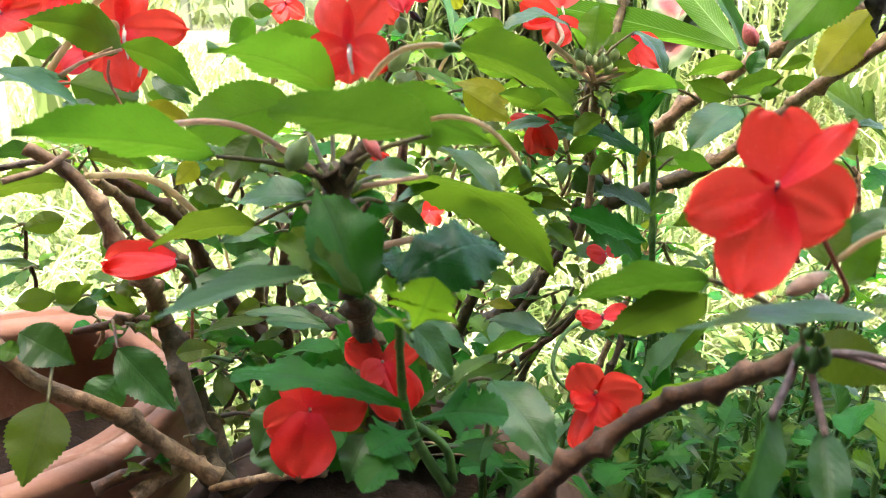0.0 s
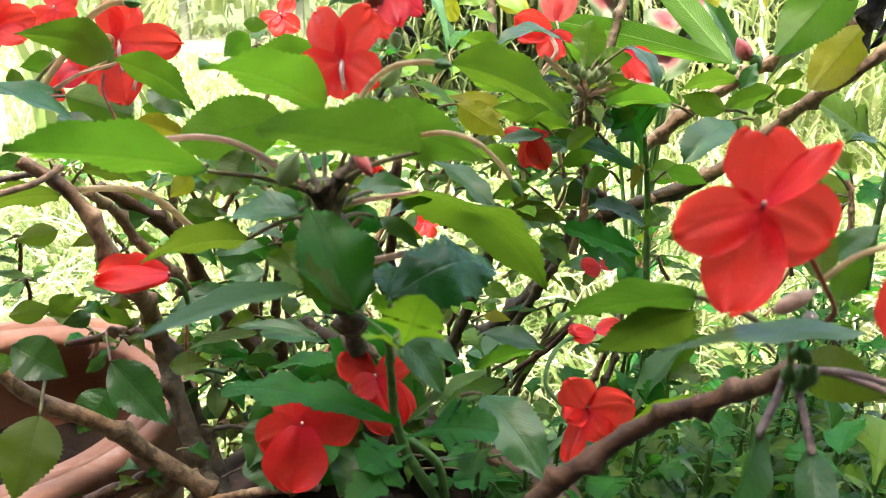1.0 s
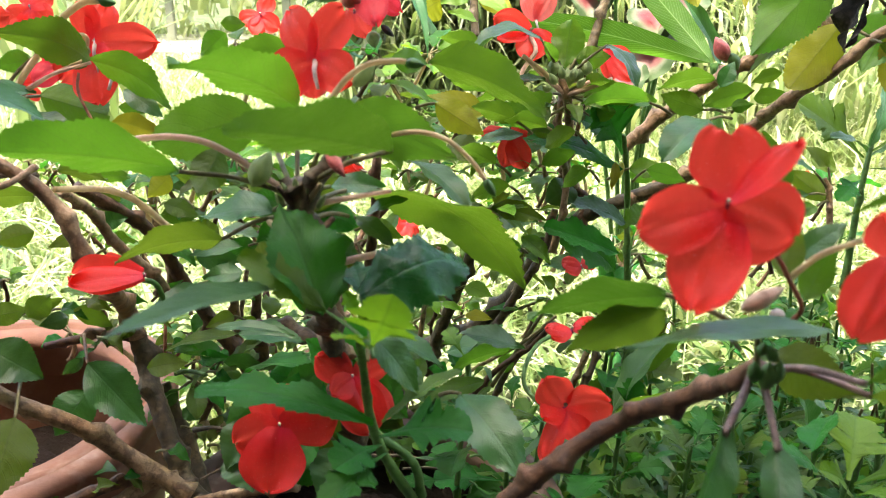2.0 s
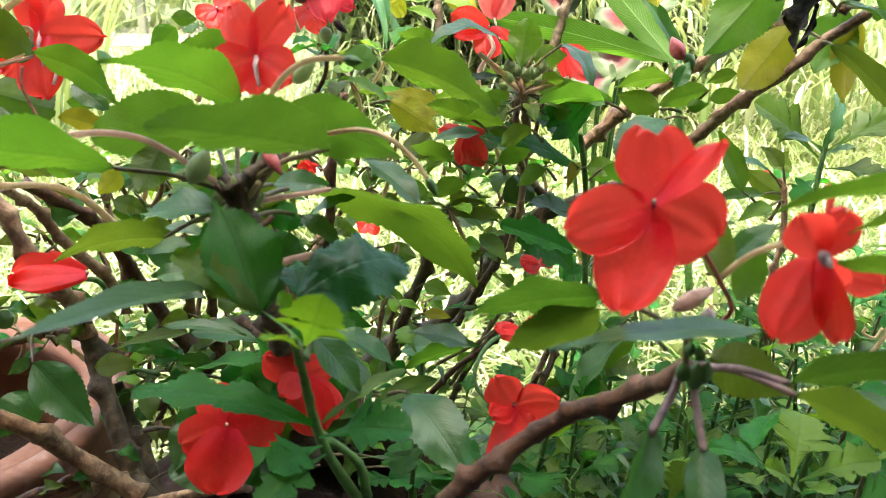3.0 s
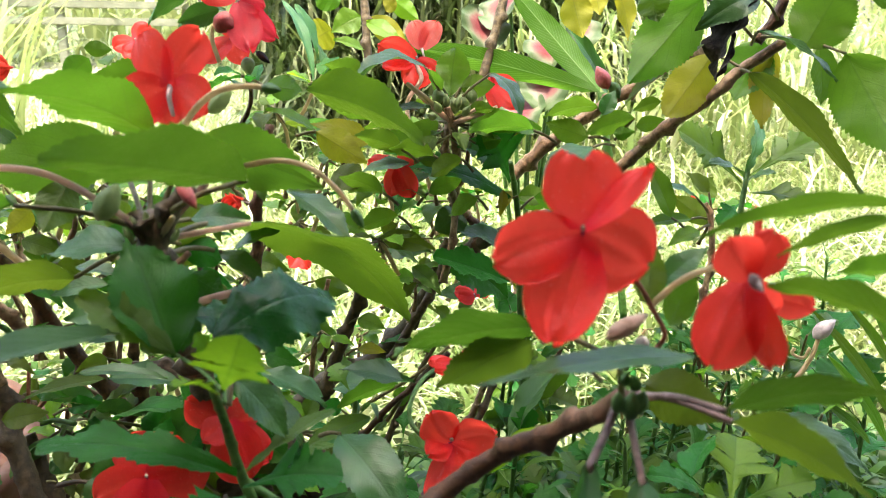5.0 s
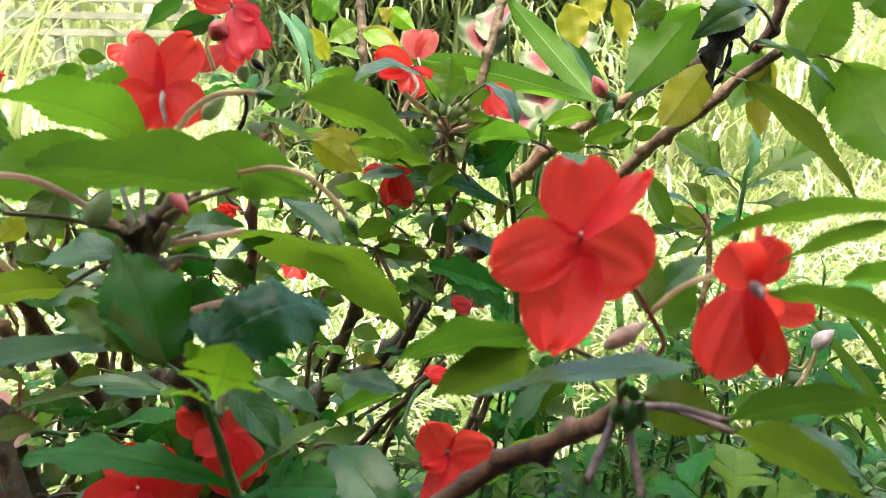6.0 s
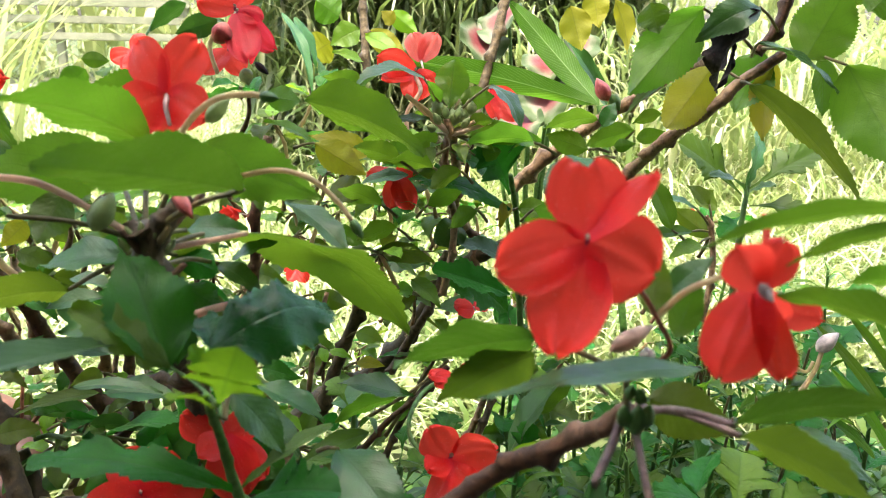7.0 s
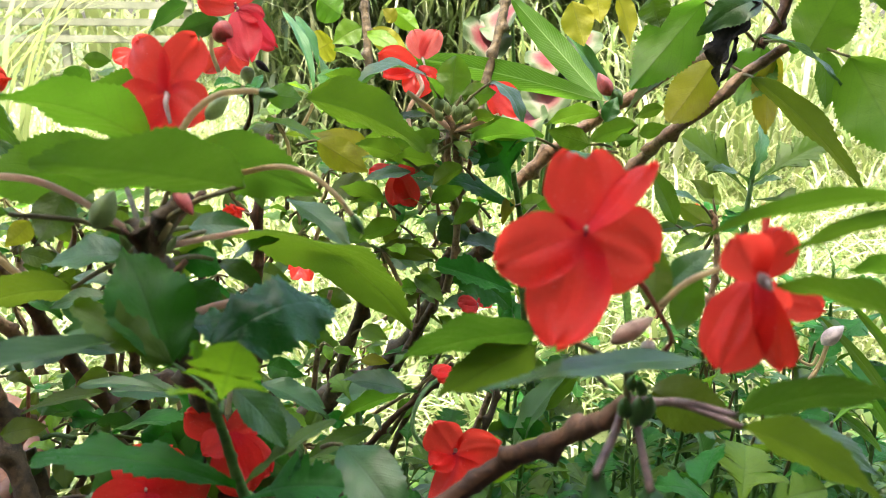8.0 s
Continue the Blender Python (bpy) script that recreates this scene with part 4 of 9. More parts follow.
bloom(front, (-0.0291, 0.2497, 0.4773), (-0.22, -0.93, 0.32), (0.03, 0.28, 0.96), [(264, 0.0110, 0.0103, -6, 0.00, 0), (207, 0.0153, 0.0163, 8, 0.00, -12), (333, 0.0146, 0.0140, 10, 0.03, 12), (122, 0.0186, 0.0133, 4, 0.03, -10), (62, 0.0186, 0.0136, -4, 0.03, 12)], back=True, heart=0.0013)
bloom(front, (-0.1033, 0.2784, 0.3938), (-0.10, -0.83, 0.56), (-0.00, 0.33, 0.94), [(168, 0.0277, 0.0132, -18, 0.00, -30), (180, 0.0285, 0.0154, 2, 0.00, -6), (190, 0.0259, 0.0132, 22, 0.00, 30)], heart=0.0006)
stalk(front, [(-0.1096, 0.2837, 0.3901), (-0.1045, 0.2921, 0.3843), (-0.1072, 0.3071, 0.3664)], 0.00110, 0.00121, STALK_GREEN)
bloom(front, (-0.0536, 0.2695, 0.3323), (0.02, -0.93, 0.38), (-0.00, 0.33, 0.94), [(116, 0.0169, 0.0173, -10, 0.04, 0), (58, 0.0173, 0.0187, -8, 0.04, 8), (202, 0.0183, 0.0196, 10, 0.05, -10), (10, 0.0228, 0.0215, 6, 0.05, 12), (262, 0.0251, 0.0256, 16, 0.03, 0)], heart=0.0010)
bloom(front, (-0.0248, 0.2749, 0.3509), (0.35, -0.80, 0.44), (-0.00, 0.33, 0.94), [(148, 0.0164, 0.0141, 6, 0.02, -20), (22, 0.0173, 0.0141, 12, 0.03, 20), (312, 0.0218, 0.0150, 4, 0.00, -20), (282, 0.0228, 0.0196, 14, 0.03, 10), (210, 0.0123, 0.0114, 30, 0.00, 0)], heart=0.0009)
stalk(front, [(-0.0197, 0.2851, 0.3418), (-0.0235, 0.2974, 0.3464), (-0.0359, 0.3183, 0.3442)], 0.00118, 0.00129, STALK_GREEN)
# leaves added behind the low flowers to block light coming through the petals
leaf(front, (-0.0683, 0.3072, 0.3247), (-0.0849, 0.2991, 0.3124), 0.0151, (-0.12, 0.90, -0.42), LEAF_LOBED, bend=0.1, teeth=14, stalk_to=(-0.0413, 0.3196, 0.3172))
leaf(front, (-0.0514, 0.3119, 0.3247), (-0.0482, 0.2990, 0.3003), 0.0205, (0.17, -0.86, 0.48), LEAF_LOBED, bend=0.1, teeth=14, stalk_to=(-0.0413, 0.3196, 0.3172))
leaf(front, (-0.0455, 0.3031, 0.3153), (-0.0749, 0.2972, 0.3077), 0.0202, (-0.05, 0.87, -0.49), LEAF_OLD, bend=0.1, teeth=14, stalk_to=(-0.0413, 0.3196, 0.3172))
leaf(front, (-0.0360, 0.3080, 0.3151), (-0.0508, 0.2957, 0.2907), 0.0205, (-0.07, 0.91, -0.42), LEAF_OLD, bend=0.1, teeth=14, stalk_to=(-0.0413, 0.3196, 0.3172))
leaf(front, (-0.0772, 0.3067, 0.3075), (-0.0610, 0.2943, 0.2858), 0.0179, (0.19, -0.79, 0.59), LEAF_OLD, bend=0.1, teeth=14, stalk_to=(-0.0413, 0.3196, 0.3172))
leaf(front, (-0.0582, 0.2968, 0.2960), (-0.0349, 0.2902, 0.2915), 0.0151, (-0.09, -0.76, 0.64), LEAF_LOBED, bend=0.1, teeth=14, stalk_to=(-0.0413, 0.3196, 0.3172))
leaf(front, (-0.0271, 0.3065, 0.3417), (-0.0094, 0.2975, 0.3297), 0.0174, (-0.03, -0.82, 0.57), LEAF_LOBED, bend=0.1, teeth=14, stalk_to=(-0.0413, 0.3196, 0.3172))
leaf(front, (-0.0099, 0.3096, 0.3371), (-0.0247, 0.2998, 0.3200), 0.0202, (-0.05, 0.89, -0.46), LEAF_OLD, bend=0.1, teeth=14, stalk_to=(-0.0413, 0.3196, 0.3172))
leaf(front, (-0.0251, 0.3059, 0.3250), (-0.0047, 0.2968, 0.3130), 0.0177, (-0.02, -0.81, 0.58), LEAF_OLD, bend=0.1, teeth=14, stalk_to=(-0.0413, 0.3196, 0.3172))
leaf(front, (-0.0334, 0.3139, 0.3321), (-0.0278, 0.3026, 0.3125), 0.0179, (0.11, -0.85, 0.52), LEAF_OLD, bend=0.1, teeth=14, stalk_to=(-0.0413, 0.3196, 0.3172))
leaf(front, (-0.0046, 0.2992, 0.3230), (-0.0267, 0.2931, 0.3156), 0.0149, (-0.06, 0.85, -0.52), LEAF_LOBED, bend=0.1, teeth=14, stalk_to=(-0.0413, 0.3196, 0.3172))
leaf(front, (-0.0690, 0.3239, 0.3270), (-0.0446, 0.3170, 0.3217), 0.0158, (-0.11, -0.82, 0.57), LEAF_LOBED, bend=0.1, teeth=14, stalk_to=(-0.0413, 0.3196, 0.3172))
bloom(front, (0.0597, 0.2654, 0.3427), (0.05, -0.91, 0.42), (-0.00, 0.33, 0.94), [(196, 0.0120, 0.0107, 38, 0.00, 30), (246, 0.0223, 0.0098, 8, 0.00, 34), (300, 0.0129, 0.0147, 20, 0.05, 0), (8, 0.0179, 0.0179, 26, 0.03, 18), (128, 0.0147, 0.0156, 22, 0.03, -16)], heart=0.0013)
stalk(front, [(0.0562, 0.2682, 0.3370), (0.0464, 0.2781, 0.3430), (0.0463, 0.2856, 0.3494), (0.0530, 0.2976, 0.3539), (0.0618, 0.3078, 0.3537)], 0.00091, 0.00100, STALK_GREEN)
leaf(front, (0.0179, 0.2519, 0.3566), (0.0398, 0.2205, 0.3384), 0.0212, (0.06, -0.47, 0.88), LEAF_DULL, teeth=18, stalk_to=(0.0105, 0.2652, 0.3483))
leaf(front, (0.0445, 0.2977, 0.3533), (0.0178, 0.3002, 0.3582), 0.0136, (0.13, -0.35, 0.93), LEAF_DULL)
leaf(front, (0.0425, 0.3017, 0.3497), (0.0166, 0.2995, 0.3409), 0.0137, (-0.21, 0.90, 0.38))
leaf(front, (-0.0138, 0.3012, 0.3580), (0.0124, 0.2952, 0.3433), 0.0153, (0.44, -0.22, 0.87), LEAF_DULL)
leaf(front, (-0.0797, 0.2948, 0.3036), (-0.0698, 0.2799, 0.2922), 0.0197, (0.07, -0.57, 0.82), LEAF_DULL)
bloom(front, (0.0621, 0.2726, 0.3722), (0.10, -0.64, 0.75), (-0.00, 0.33, 0.94), [(175, 0.0102, 0.0075, 8, 0.03, 20), (200, 0.0088, 0.0075, 10, 0.00, 0), (350, 0.0155, 0.0066, 10, 0.00, -20), (20, 0.0110, 0.0066, 0, 0.00, 0)], heart=0.0009)
bloom(back, (0.0974, 0.4306, 0.3396), (0.10, -0.72, 0.68), (-0.00, 0.33, 0.94), [(165, 0.0115, 0.0115, 8, 0.03, 10), (200, 0.0102, 0.0102, 4, 0.00, 0), (20, 0.0088, 0.0102, 10, 0.03, -10)], heart=0.0006)

# further blocker leaves, mostly hidden, behind and above the low flowers to darken them
leaf(front, (-0.0386, 0.3042, 0.3257), (-0.0621, 0.2962, 0.3330), 0.0200, (0.10, -0.73, 0.63), LEAF_LOBED, teeth=14, bend=0.1, stalk_to=(-0.0456, 0.3122, 0.3030))
leaf(front, (-0.0436, 0.2992, 0.3113), (-0.0670, 0.2848, 0.3004), 0.0225, (0.10, -0.73, 0.63), LEAF_LOBED, teeth=14, bend=0.1, stalk_to=(-0.0456, 0.3122, 0.3030))
leaf(front, (-0.0741, 0.3009, 0.3160), (-0.0818, 0.2849, 0.3004), 0.0175, (0.10, -0.73, 0.63), LEAF_DULL, teeth=14, bend=0.1, stalk_to=(-0.0456, 0.3122, 0.3030))
leaf(front, (-0.0335, 0.2966, 0.3041), (-0.0423, 0.2807, 0.2888), 0.0200, (0.10, -0.73, 0.63), LEAF_DULL, teeth=14, bend=0.1, stalk_to=(-0.0456, 0.3122, 0.3030))
leaf(front, (-0.0538, 0.3042, 0.3256), (-0.0374, 0.3003, 0.3447), 0.0175, (0.10, -0.73, 0.63), LEAF_LOBED, teeth=14, bend=0.1, stalk_to=(-0.0456, 0.3122, 0.3030))
leaf(front, (-0.0183, 0.3092, 0.3401), (-0.0325, 0.3068, 0.3634), 0.0200, (0.10, -0.73, 0.63), LEAF_LOBED, teeth=14, bend=0.1, stalk_to=(-0.0456, 0.3122, 0.3030))
leaf(front, (-0.0208, 0.3050, 0.3281), (-0.0029, 0.2921, 0.3215), 0.0200, (0.10, -0.73, 0.63), LEAF_LOBED, teeth=14, bend=0.1, stalk_to=(-0.0456, 0.3122, 0.3030))
leaf(front, (-0.0335, 0.3084, 0.3377), (-0.0473, 0.3035, 0.3540), 0.0200, (0.10, -0.73, 0.63), LEAF_LOBED, teeth=14, bend=0.1, stalk_to=(-0.0456, 0.3122, 0.3030))
leaf(front, (-0.0801, 0.3210, 0.3279), (-0.0430, 0.3039, 0.3400), 0.0180, (-0.00, 0.03, 1.00), LEAF_LOBED, teeth=14, bend=0.1, stalk_to=(-0.0497, 0.3262, 0.3129))
leaf(front, (-0.0563, 0.3227, 0.3330), (-0.0205, 0.3047, 0.3424), 0.0180, (-0.00, 0.03, 1.00), LEAF_LOBED, teeth=14, bend=0.1, stalk_to=(-0.0497, 0.3262, 0.3129))
leaf(front, (-0.0457, 0.3262, 0.3430), (-0.0130, 0.3072, 0.3495), 0.0180, (-0.00, 0.03, 1.00), LEAF_LOBED, teeth=14, bend=0.1, stalk_to=(-0.0497, 0.3262, 0.3129))

# lobed plant in the middle
stem(weed, [(0.0025, 0.2258, 0.3260), (-0.0087, 0.2252, 0.3475), (-0.0129, 0.2194, 0.3667), (-0.0125, 0.2014, 0.3911), (-0.0114, 0.1781, 0.4153)], 0.00199, 0.00100, STALK_GREEN, knots=0.03)
stem(weed, [(0.0035, 0.2271, 0.3298), (0.0008, 0.2269, 0.3440), (-0.0116, 0.2279, 0.3548)], 0.00179, 0.00135, STALK_GREEN, knots=0.03)
leaf(weed, (-0.0162, 0.2453, 0.3799), (0.0046, 0.2561, 0.3521), 0.0181, (0.82, -0.17, 0.55), LEAF_DULL, shape='lance')
leaf(front, (0.0695, 0.4012, 0.4393), (0.0577, 0.3967, 0.4253), 0.0094, (-0.28, -0.82, 0.50))
leaf(weed, (-0.0078, 0.1726, 0.4156), (-0.0018, 0.1643, 0.4329), 0.0197, (0.02, -0.98, 0.08), LEAF_YOUNG, shape='fan', teeth=16, bend=0.1, cup=0.25)
leaf(weed, (-0.0081, 0.1707, 0.4162), (-0.0147, 0.1583, 0.4248), 0.0090, (-0.24, -0.30, 0.90), LEAF_YOUNG, shape='fan', teeth=16)
leaf(weed, (-0.0220, 0.1900, 0.4165), (-0.0367, 0.2153, 0.4399), 0.0214, (0.38, -0.83, 0.39), LEAF_LOBED, shape='ovate', teeth=14, bend=0.08, cup=0.35, wave=0.07)
leaf(weed, (-0.0210, 0.1893, 0.4178), (-0.0449, 0.1971, 0.4313), 0.0123, (0.13, -0.65, 0.75), LEAF, shape='lobed', teeth=14, bend=0.06, cup=0.2)
leaf(weed, (-0.0213, 0.1953, 0.4165), (-0.0249, 0.2181, 0.4293), 0.0097, (-0.57, -0.73, 0.36), LEAF_LOBED, shape='lobed', teeth=16, wave=0.08, cup=0.3)
leaf(weed, (-0.0203, 0.1931, 0.4167), (-0.0170, 0.2052, 0.4247), 0.0070, (0.02, -0.80, 0.60), LEAF_LOBED, shape='lobed', teeth=14)
leaf(weed, (-0.0118, 0.1908, 0.4212), (0.0184, 0.2130, 0.4254), 0.0218, (0.04, -0.61, 0.79), LEAF_GLOSS, shape='crinkled', teeth=18, bend=0.16, cup=-0.3, wave=0.09, hook=0.12)
leaf(weed, (-0.0112, 0.1921, 0.4190), (-0.0149, 0.2071, 0.4246), 0.0107, (0.23, -0.83, 0.50), LEAF_GLOSS, shape='lobed', teeth=14, wave=0.08)
leaf(weed, (-0.0125, 0.1876, 0.4178), (-0.0157, 0.1879, 0.4240), 0.0052, (-0.07, -0.72, 0.67), LEAF_YOUNG, shape='lobed', teeth=12)
stalk(weed, [(-0.0078, 0.1726, 0.4156), (-0.0141, 0.1837, 0.4156), (-0.0210, 0.1893, 0.4178)], 0.00057, 0.00043, STALK_GREEN)
stalk(weed, [(-0.0076, 0.1735, 0.4121), (-0.0093, 0.1840, 0.4147), (-0.0118, 0.1908, 0.4212)], 0.00057, 0.00043, STALK_GREEN)
leaf(weed, (-0.0105, 0.2017, 0.3750), (-0.0659, 0.2106, 0.3818), 0.0159, (-0.00, -0.30, 0.95), LEAF_LOBED, shape='lobed', teeth=18, bend=0.1, cup=0.15, wave=0.06)
leaf(weed, (-0.0086, 0.1971, 0.3740), (0.0191, 0.1923, 0.3787), 0.0196, (0.10, -0.37, 0.92), LEAF_LOBED, shape='fan', teeth=20, bend=0.12, cup=0.2)
leaf(weed, (-0.0076, 0.1963, 0.3718), (-0.0200, 0.1829, 0.3726), 0.0179, (-0.10, -0.43, 0.89), LEAF_LOBED, shape='fan', teeth=16, bend=0.08)
leaf(weed, (-0.0063, 0.1955, 0.3696), (-0.0220, 0.1734, 0.3667), 0.0161, (-0.20, -0.43, 0.89), LEAF_LOBED, shape='fan', teeth=16, bend=0.1)
leaf(weed, (-0.0078, 0.2019, 0.3757), (0.0166, 0.2249, 0.3810), 0.0078, (-0.20, -0.19, 0.97), LEAF, shape='lobed', teeth=14, bend=0.05)
leaf(weed, (-0.0118, 0.2143, 0.3991), (0.0032, 0.2133, 0.3780), 0.0116, (0.30, -0.59, 0.74), LEAF_DULL, shape='ovate', teeth=16, bend=0.1, stalk_to=(-0.0123, 0.2080, 0.3931))

# east branch with open flowers
stem(east, [(0.0205, 0.1786, 0.3569), (0.0414, 0.1754, 0.3808), (0.0585, 0.1740, 0.3943), (0.0703, 0.1664, 0.4046), (0.0768, 0.1585, 0.4131), (0.0797, 0.1524, 0.4205)], 0.00285, 0.00214, BARK, knots=0.011, sides=12)
stalk(east, [(0.0797, 0.1523, 0.4203), (0.0782, 0.1509, 0.4280), (0.0769, 0.1499, 0.4339)], 0.00074, 0.00062, STALK_OLIVE)
stalk(east, [(0.0780, 0.1504, 0.4206), (0.0741, 0.1450, 0.4167), (0.0678, 0.1374, 0.4123)], 0.00097, 0.00097, STALK_DUSK)
leaf(east, (0.0688, 0.1388, 0.4135), (0.0563, 0.1211, 0.4006), 0.0096, (0.51, -0.75, 0.42), LEAF_DULL, shape='lance', teeth=18, bend=0.05, cup=0.35)
stalk(east, [(0.0802, 0.1498, 0.4191), (0.0796, 0.1428, 0.4145), (0.0791, 0.1358, 0.4094)], 0.00085, 0.00085, STALK_DUSK)
leaf(east, (0.0792, 0.1372, 0.4103), (0.0752, 0.1215, 0.3985), 0.0080, (-0.24, -0.72, 0.63), LEAF_DULL, shape='lance', teeth=18, bend=0.05, cup=0.35)
bud(east, (0.0795, 0.1471, 0.4175), (0.0802, 0.1474, 0.4243), 0.0019, STALK_GREEN, name="sheath")
bud(east, (0.0810, 0.1475, 0.4187), (0.0826, 0.1473, 0.4243), 0.0019, STALK_GREEN, name="sheath")
bud(east, (0.0773, 0.1478, 0.4191), (0.0770, 0.1475, 0.4243), 0.0016, STALK_GREEN, name="sheath")
bud(east, (0.0815, 0.1491, 0.4234), (0.0802, 0.1485, 0.4275), 0.0014, STALK_GREEN, name="sheath")
bud(east, (0.0787, 0.1496, 0.4245), (0.0790, 0.1488, 0.4282), 0.0012, STALK_GREEN, name="sheath")
stalk(east, [(0.0713, 0.1432, 0.4292), (0.0671, 0.1428, 0.4334), (0.0631, 0.1418, 0.4361)], 0.00047, 0.00035, STALK_DUSK)
leaf(east, (0.1561, 0.2146, 0.3777), (0.1789, 0.1929, 0.3668), 0.0125, (0.02, -0.08, 1.00), LEAF_DULL, teeth=18, bend=0.08)
leaf(east, (0.1570, 0.2582, 0.3506), (0.1443, 0.2510, 0.3574), 0.0139, (0.24, -0.61, 0.74), LEAF_DULL, shape='ovate', teeth=12)
bloom(east, (0.0676, 0.1503, 0.4585), (-0.24, -0.88, 0.39), (0.03, 0.28, 0.96), [(254, 0.0226, 0.0156, 2, 0.00, 8), (200, 0.0184, 0.0140, 10, 0.02, -10), (332, 0.0140, 0.0176, 4, 0.04, 14), (92, 0.0156, 0.0156, 6, 0.12, 0), (44, 0.0176, 0.0077, 14, 0.00, -42)], heart=0.0008)
bloom(east, (0.0954, 0.1364, 0.4528), (-0.08, -0.97, 0.23), (0.03, 0.28, 0.96), [(316, 0.0116, 0.0069, -22, 0.00, 30), (72, 0.0143, 0.0048, -14, 0.05, 40), (283, 0.0166, 0.0087, 4, 0.00, -22), (244, 0.0174, 0.0129, 10, 0.02, 16), (64, 0.0096, 0.0089, 10, 0.06, 10), (128, 0.0102, 0.0096, 18, 0.06, -12)], heart=0.0008)
bud(east, (0.0911, 0.1281, 0.4567), (0.0925, 0.1258, 0.4540), 0.0010, STALK_DUSK)
bud(east, (0.0915, 0.1267, 0.4560), (0.0925, 0.1254, 0.4542), 0.00055, WHITE)
stalk(east, [(0.0726, 0.1574, 0.4518), (0.0822, 0.1593, 0.4459), (0.0888, 0.1612, 0.4370), (0.0922, 0.1611, 0.4307), (0.0910, 0.1628, 0.4264)], 0.00055, 0.00060, STALK_RED)
stalk(east, [(0.0901, 0.1644, 0.4371), (0.0944, 0.1604, 0.4441), (0.0995, 0.1546, 0.4494)], 0.00080, 0.00065, STALK_TAN)
bud(east, (0.0779, 0.1604, 0.4307), (0.0897, 0.1655, 0.4341), 0.00220, BUD_PALE)
bud(east, (0.0877, 0.1639, 0.4295), (0.0883, 0.1626, 0.4258), 0.00159, WHITE)
leaf(east, (0.0984, 0.1573, 0.4267), (0.0423, 0.1261, 0.4382), 0.0084, (0.21, -0.02, 0.98), LEAF_DULL, teeth=24, bend=0.03)
leaf(east, (0.0637, 0.1703, 0.4303), (0.0325, 0.1859, 0.4174), 0.0171, (0.16, 0.80, 0.59), LEAF_DEEP, cup=0.05, bend=0.05, teeth=20, stalk_to=(0.0877, 0.1706, 0.4182))
leaf(east, (0.0642, 0.1708, 0.4256), (0.0433, 0.1853, 0.4077), 0.0156, (0.28, 0.88, 0.39), LEAF_OLD, cup=0.0, bend=0.02, teeth=14)
leaf(east, (0.0883, 0.1634, 0.4372), (0.0907, 0.1692, 0.4511), 0.0078, (0.38, 0.83, -0.41), LEAF_OLD)
leaf(east, (0.0957, 0.1733, 0.4388), (0.1061, 0.1724, 0.4479), 0.0069, (-0.52, -0.68, 0.52), LEAF_DULL)
leaf(east, (0.0975, 0.1702, 0.4287), (0.1028, 0.1716, 0.4434), 0.0079, (0.46, 0.86, -0.25))
leaf(east, (0.1012, 0.1887, 0.4038), (0.1275, 0.1869, 0.3923), 0.0160, (-0.06, 0.96, -0.28), LEAF_OLD)
leaf(east, (0.0957, 0.1376, 0.4242), (0.1159, 0.1128, 0.4390), 0.0107, (0.44, 0.70, 0.56), LEAF_DEEP, stalk_mat=STALK_DUSK, teeth=22, r=0.0008, stalk_to=(0.0898, 0.1710, 0.4096))
leaf(east, (0.1019, 0.1452, 0.4171), (0.1179, 0.1209, 0.4135), 0.0132, (0.79, 0.46, 0.42), LEAF_OLD, stalk_mat=STALK_DUSK, r=0.0008, stalk_to=(0.0899, 0.1713, 0.4109))
leaf(east, (0.1148, 0.1221, 0.4706), (0.0805, 0.1298, 0.4624), 0.0061, (0.03, 0.79, 0.61), teeth=24)
leaf(east, (0.1147, 0.1214, 0.4681), (0.0978, 0.1315, 0.4584), 0.0052, (0.13, 0.79, 0.60))
leaf(east, (0.1181, 0.1205, 0.4485), (0.0988, 0.1347, 0.4520), 0.0112, (0.53, 0.57, 0.62), teeth=20)
leaf(east, (0.1335, 0.1402, 0.4516), (0.1181, 0.1423, 0.4513), 0.0077, (0.10, 0.80, 0.60))
leaf(east, (0.1932, 0.2592, 0.3471), (0.2234, 0.2485, 0.3247), 0.0169, (0.41, -0.48, 0.78), LEAF_DULL, teeth=18)
leaf(east, (0.1596, 0.2120, 0.3857), (0.1806, 0.2092, 0.3861), 0.0106, (0.11, 0.88, 0.47), LEAF_OLD)
leaf(east, (0.1285, 0.2090, 0.3600), (0.1463, 0.2279, 0.3616), 0.0130, (-0.41, 0.32, 0.85), LEAF_LOBED)
bud(east, (0.2528, 0.3350, 0.3475), (0.2640, 0.3360, 0.3563), 0.0040, WHITE)
stalk(east, [(0.2564, 0.3351, 0.3495), (0.2512, 0.3323, 0.3373), (0.2403, 0.3295, 0.3223)], 0.00112, 0.00140, STALK_TAN)
stalk(east, [(0.2513, 0.3338, 0.3427), (0.2479, 0.3329, 0.3378), (0.2424, 0.3342, 0.3398), (0.2435, 0.3349, 0.3425)], 0.00084, 0.00084, STALK_TAN)

# back plant: woody branches
stem(back, [(-0.0343, 0.4183, 0.1763), (-0.0195, 0.4350, 0.2250), (-0.0091, 0.4659, 0.2538), (0.0120, 0.4800, 0.2657), (0.0401, 0.4967, 0.2706), (0.0647, 0.4901, 0.2992), (0.0797, 0.4798, 0.3318), (0.0996, 0.4715, 0.3551), (0.1305, 0.4609, 0.3732), (0.1607, 0.4588, 0.3853)], 0.00625, 0.00419, BARK_OLIVE, knots=0.02)
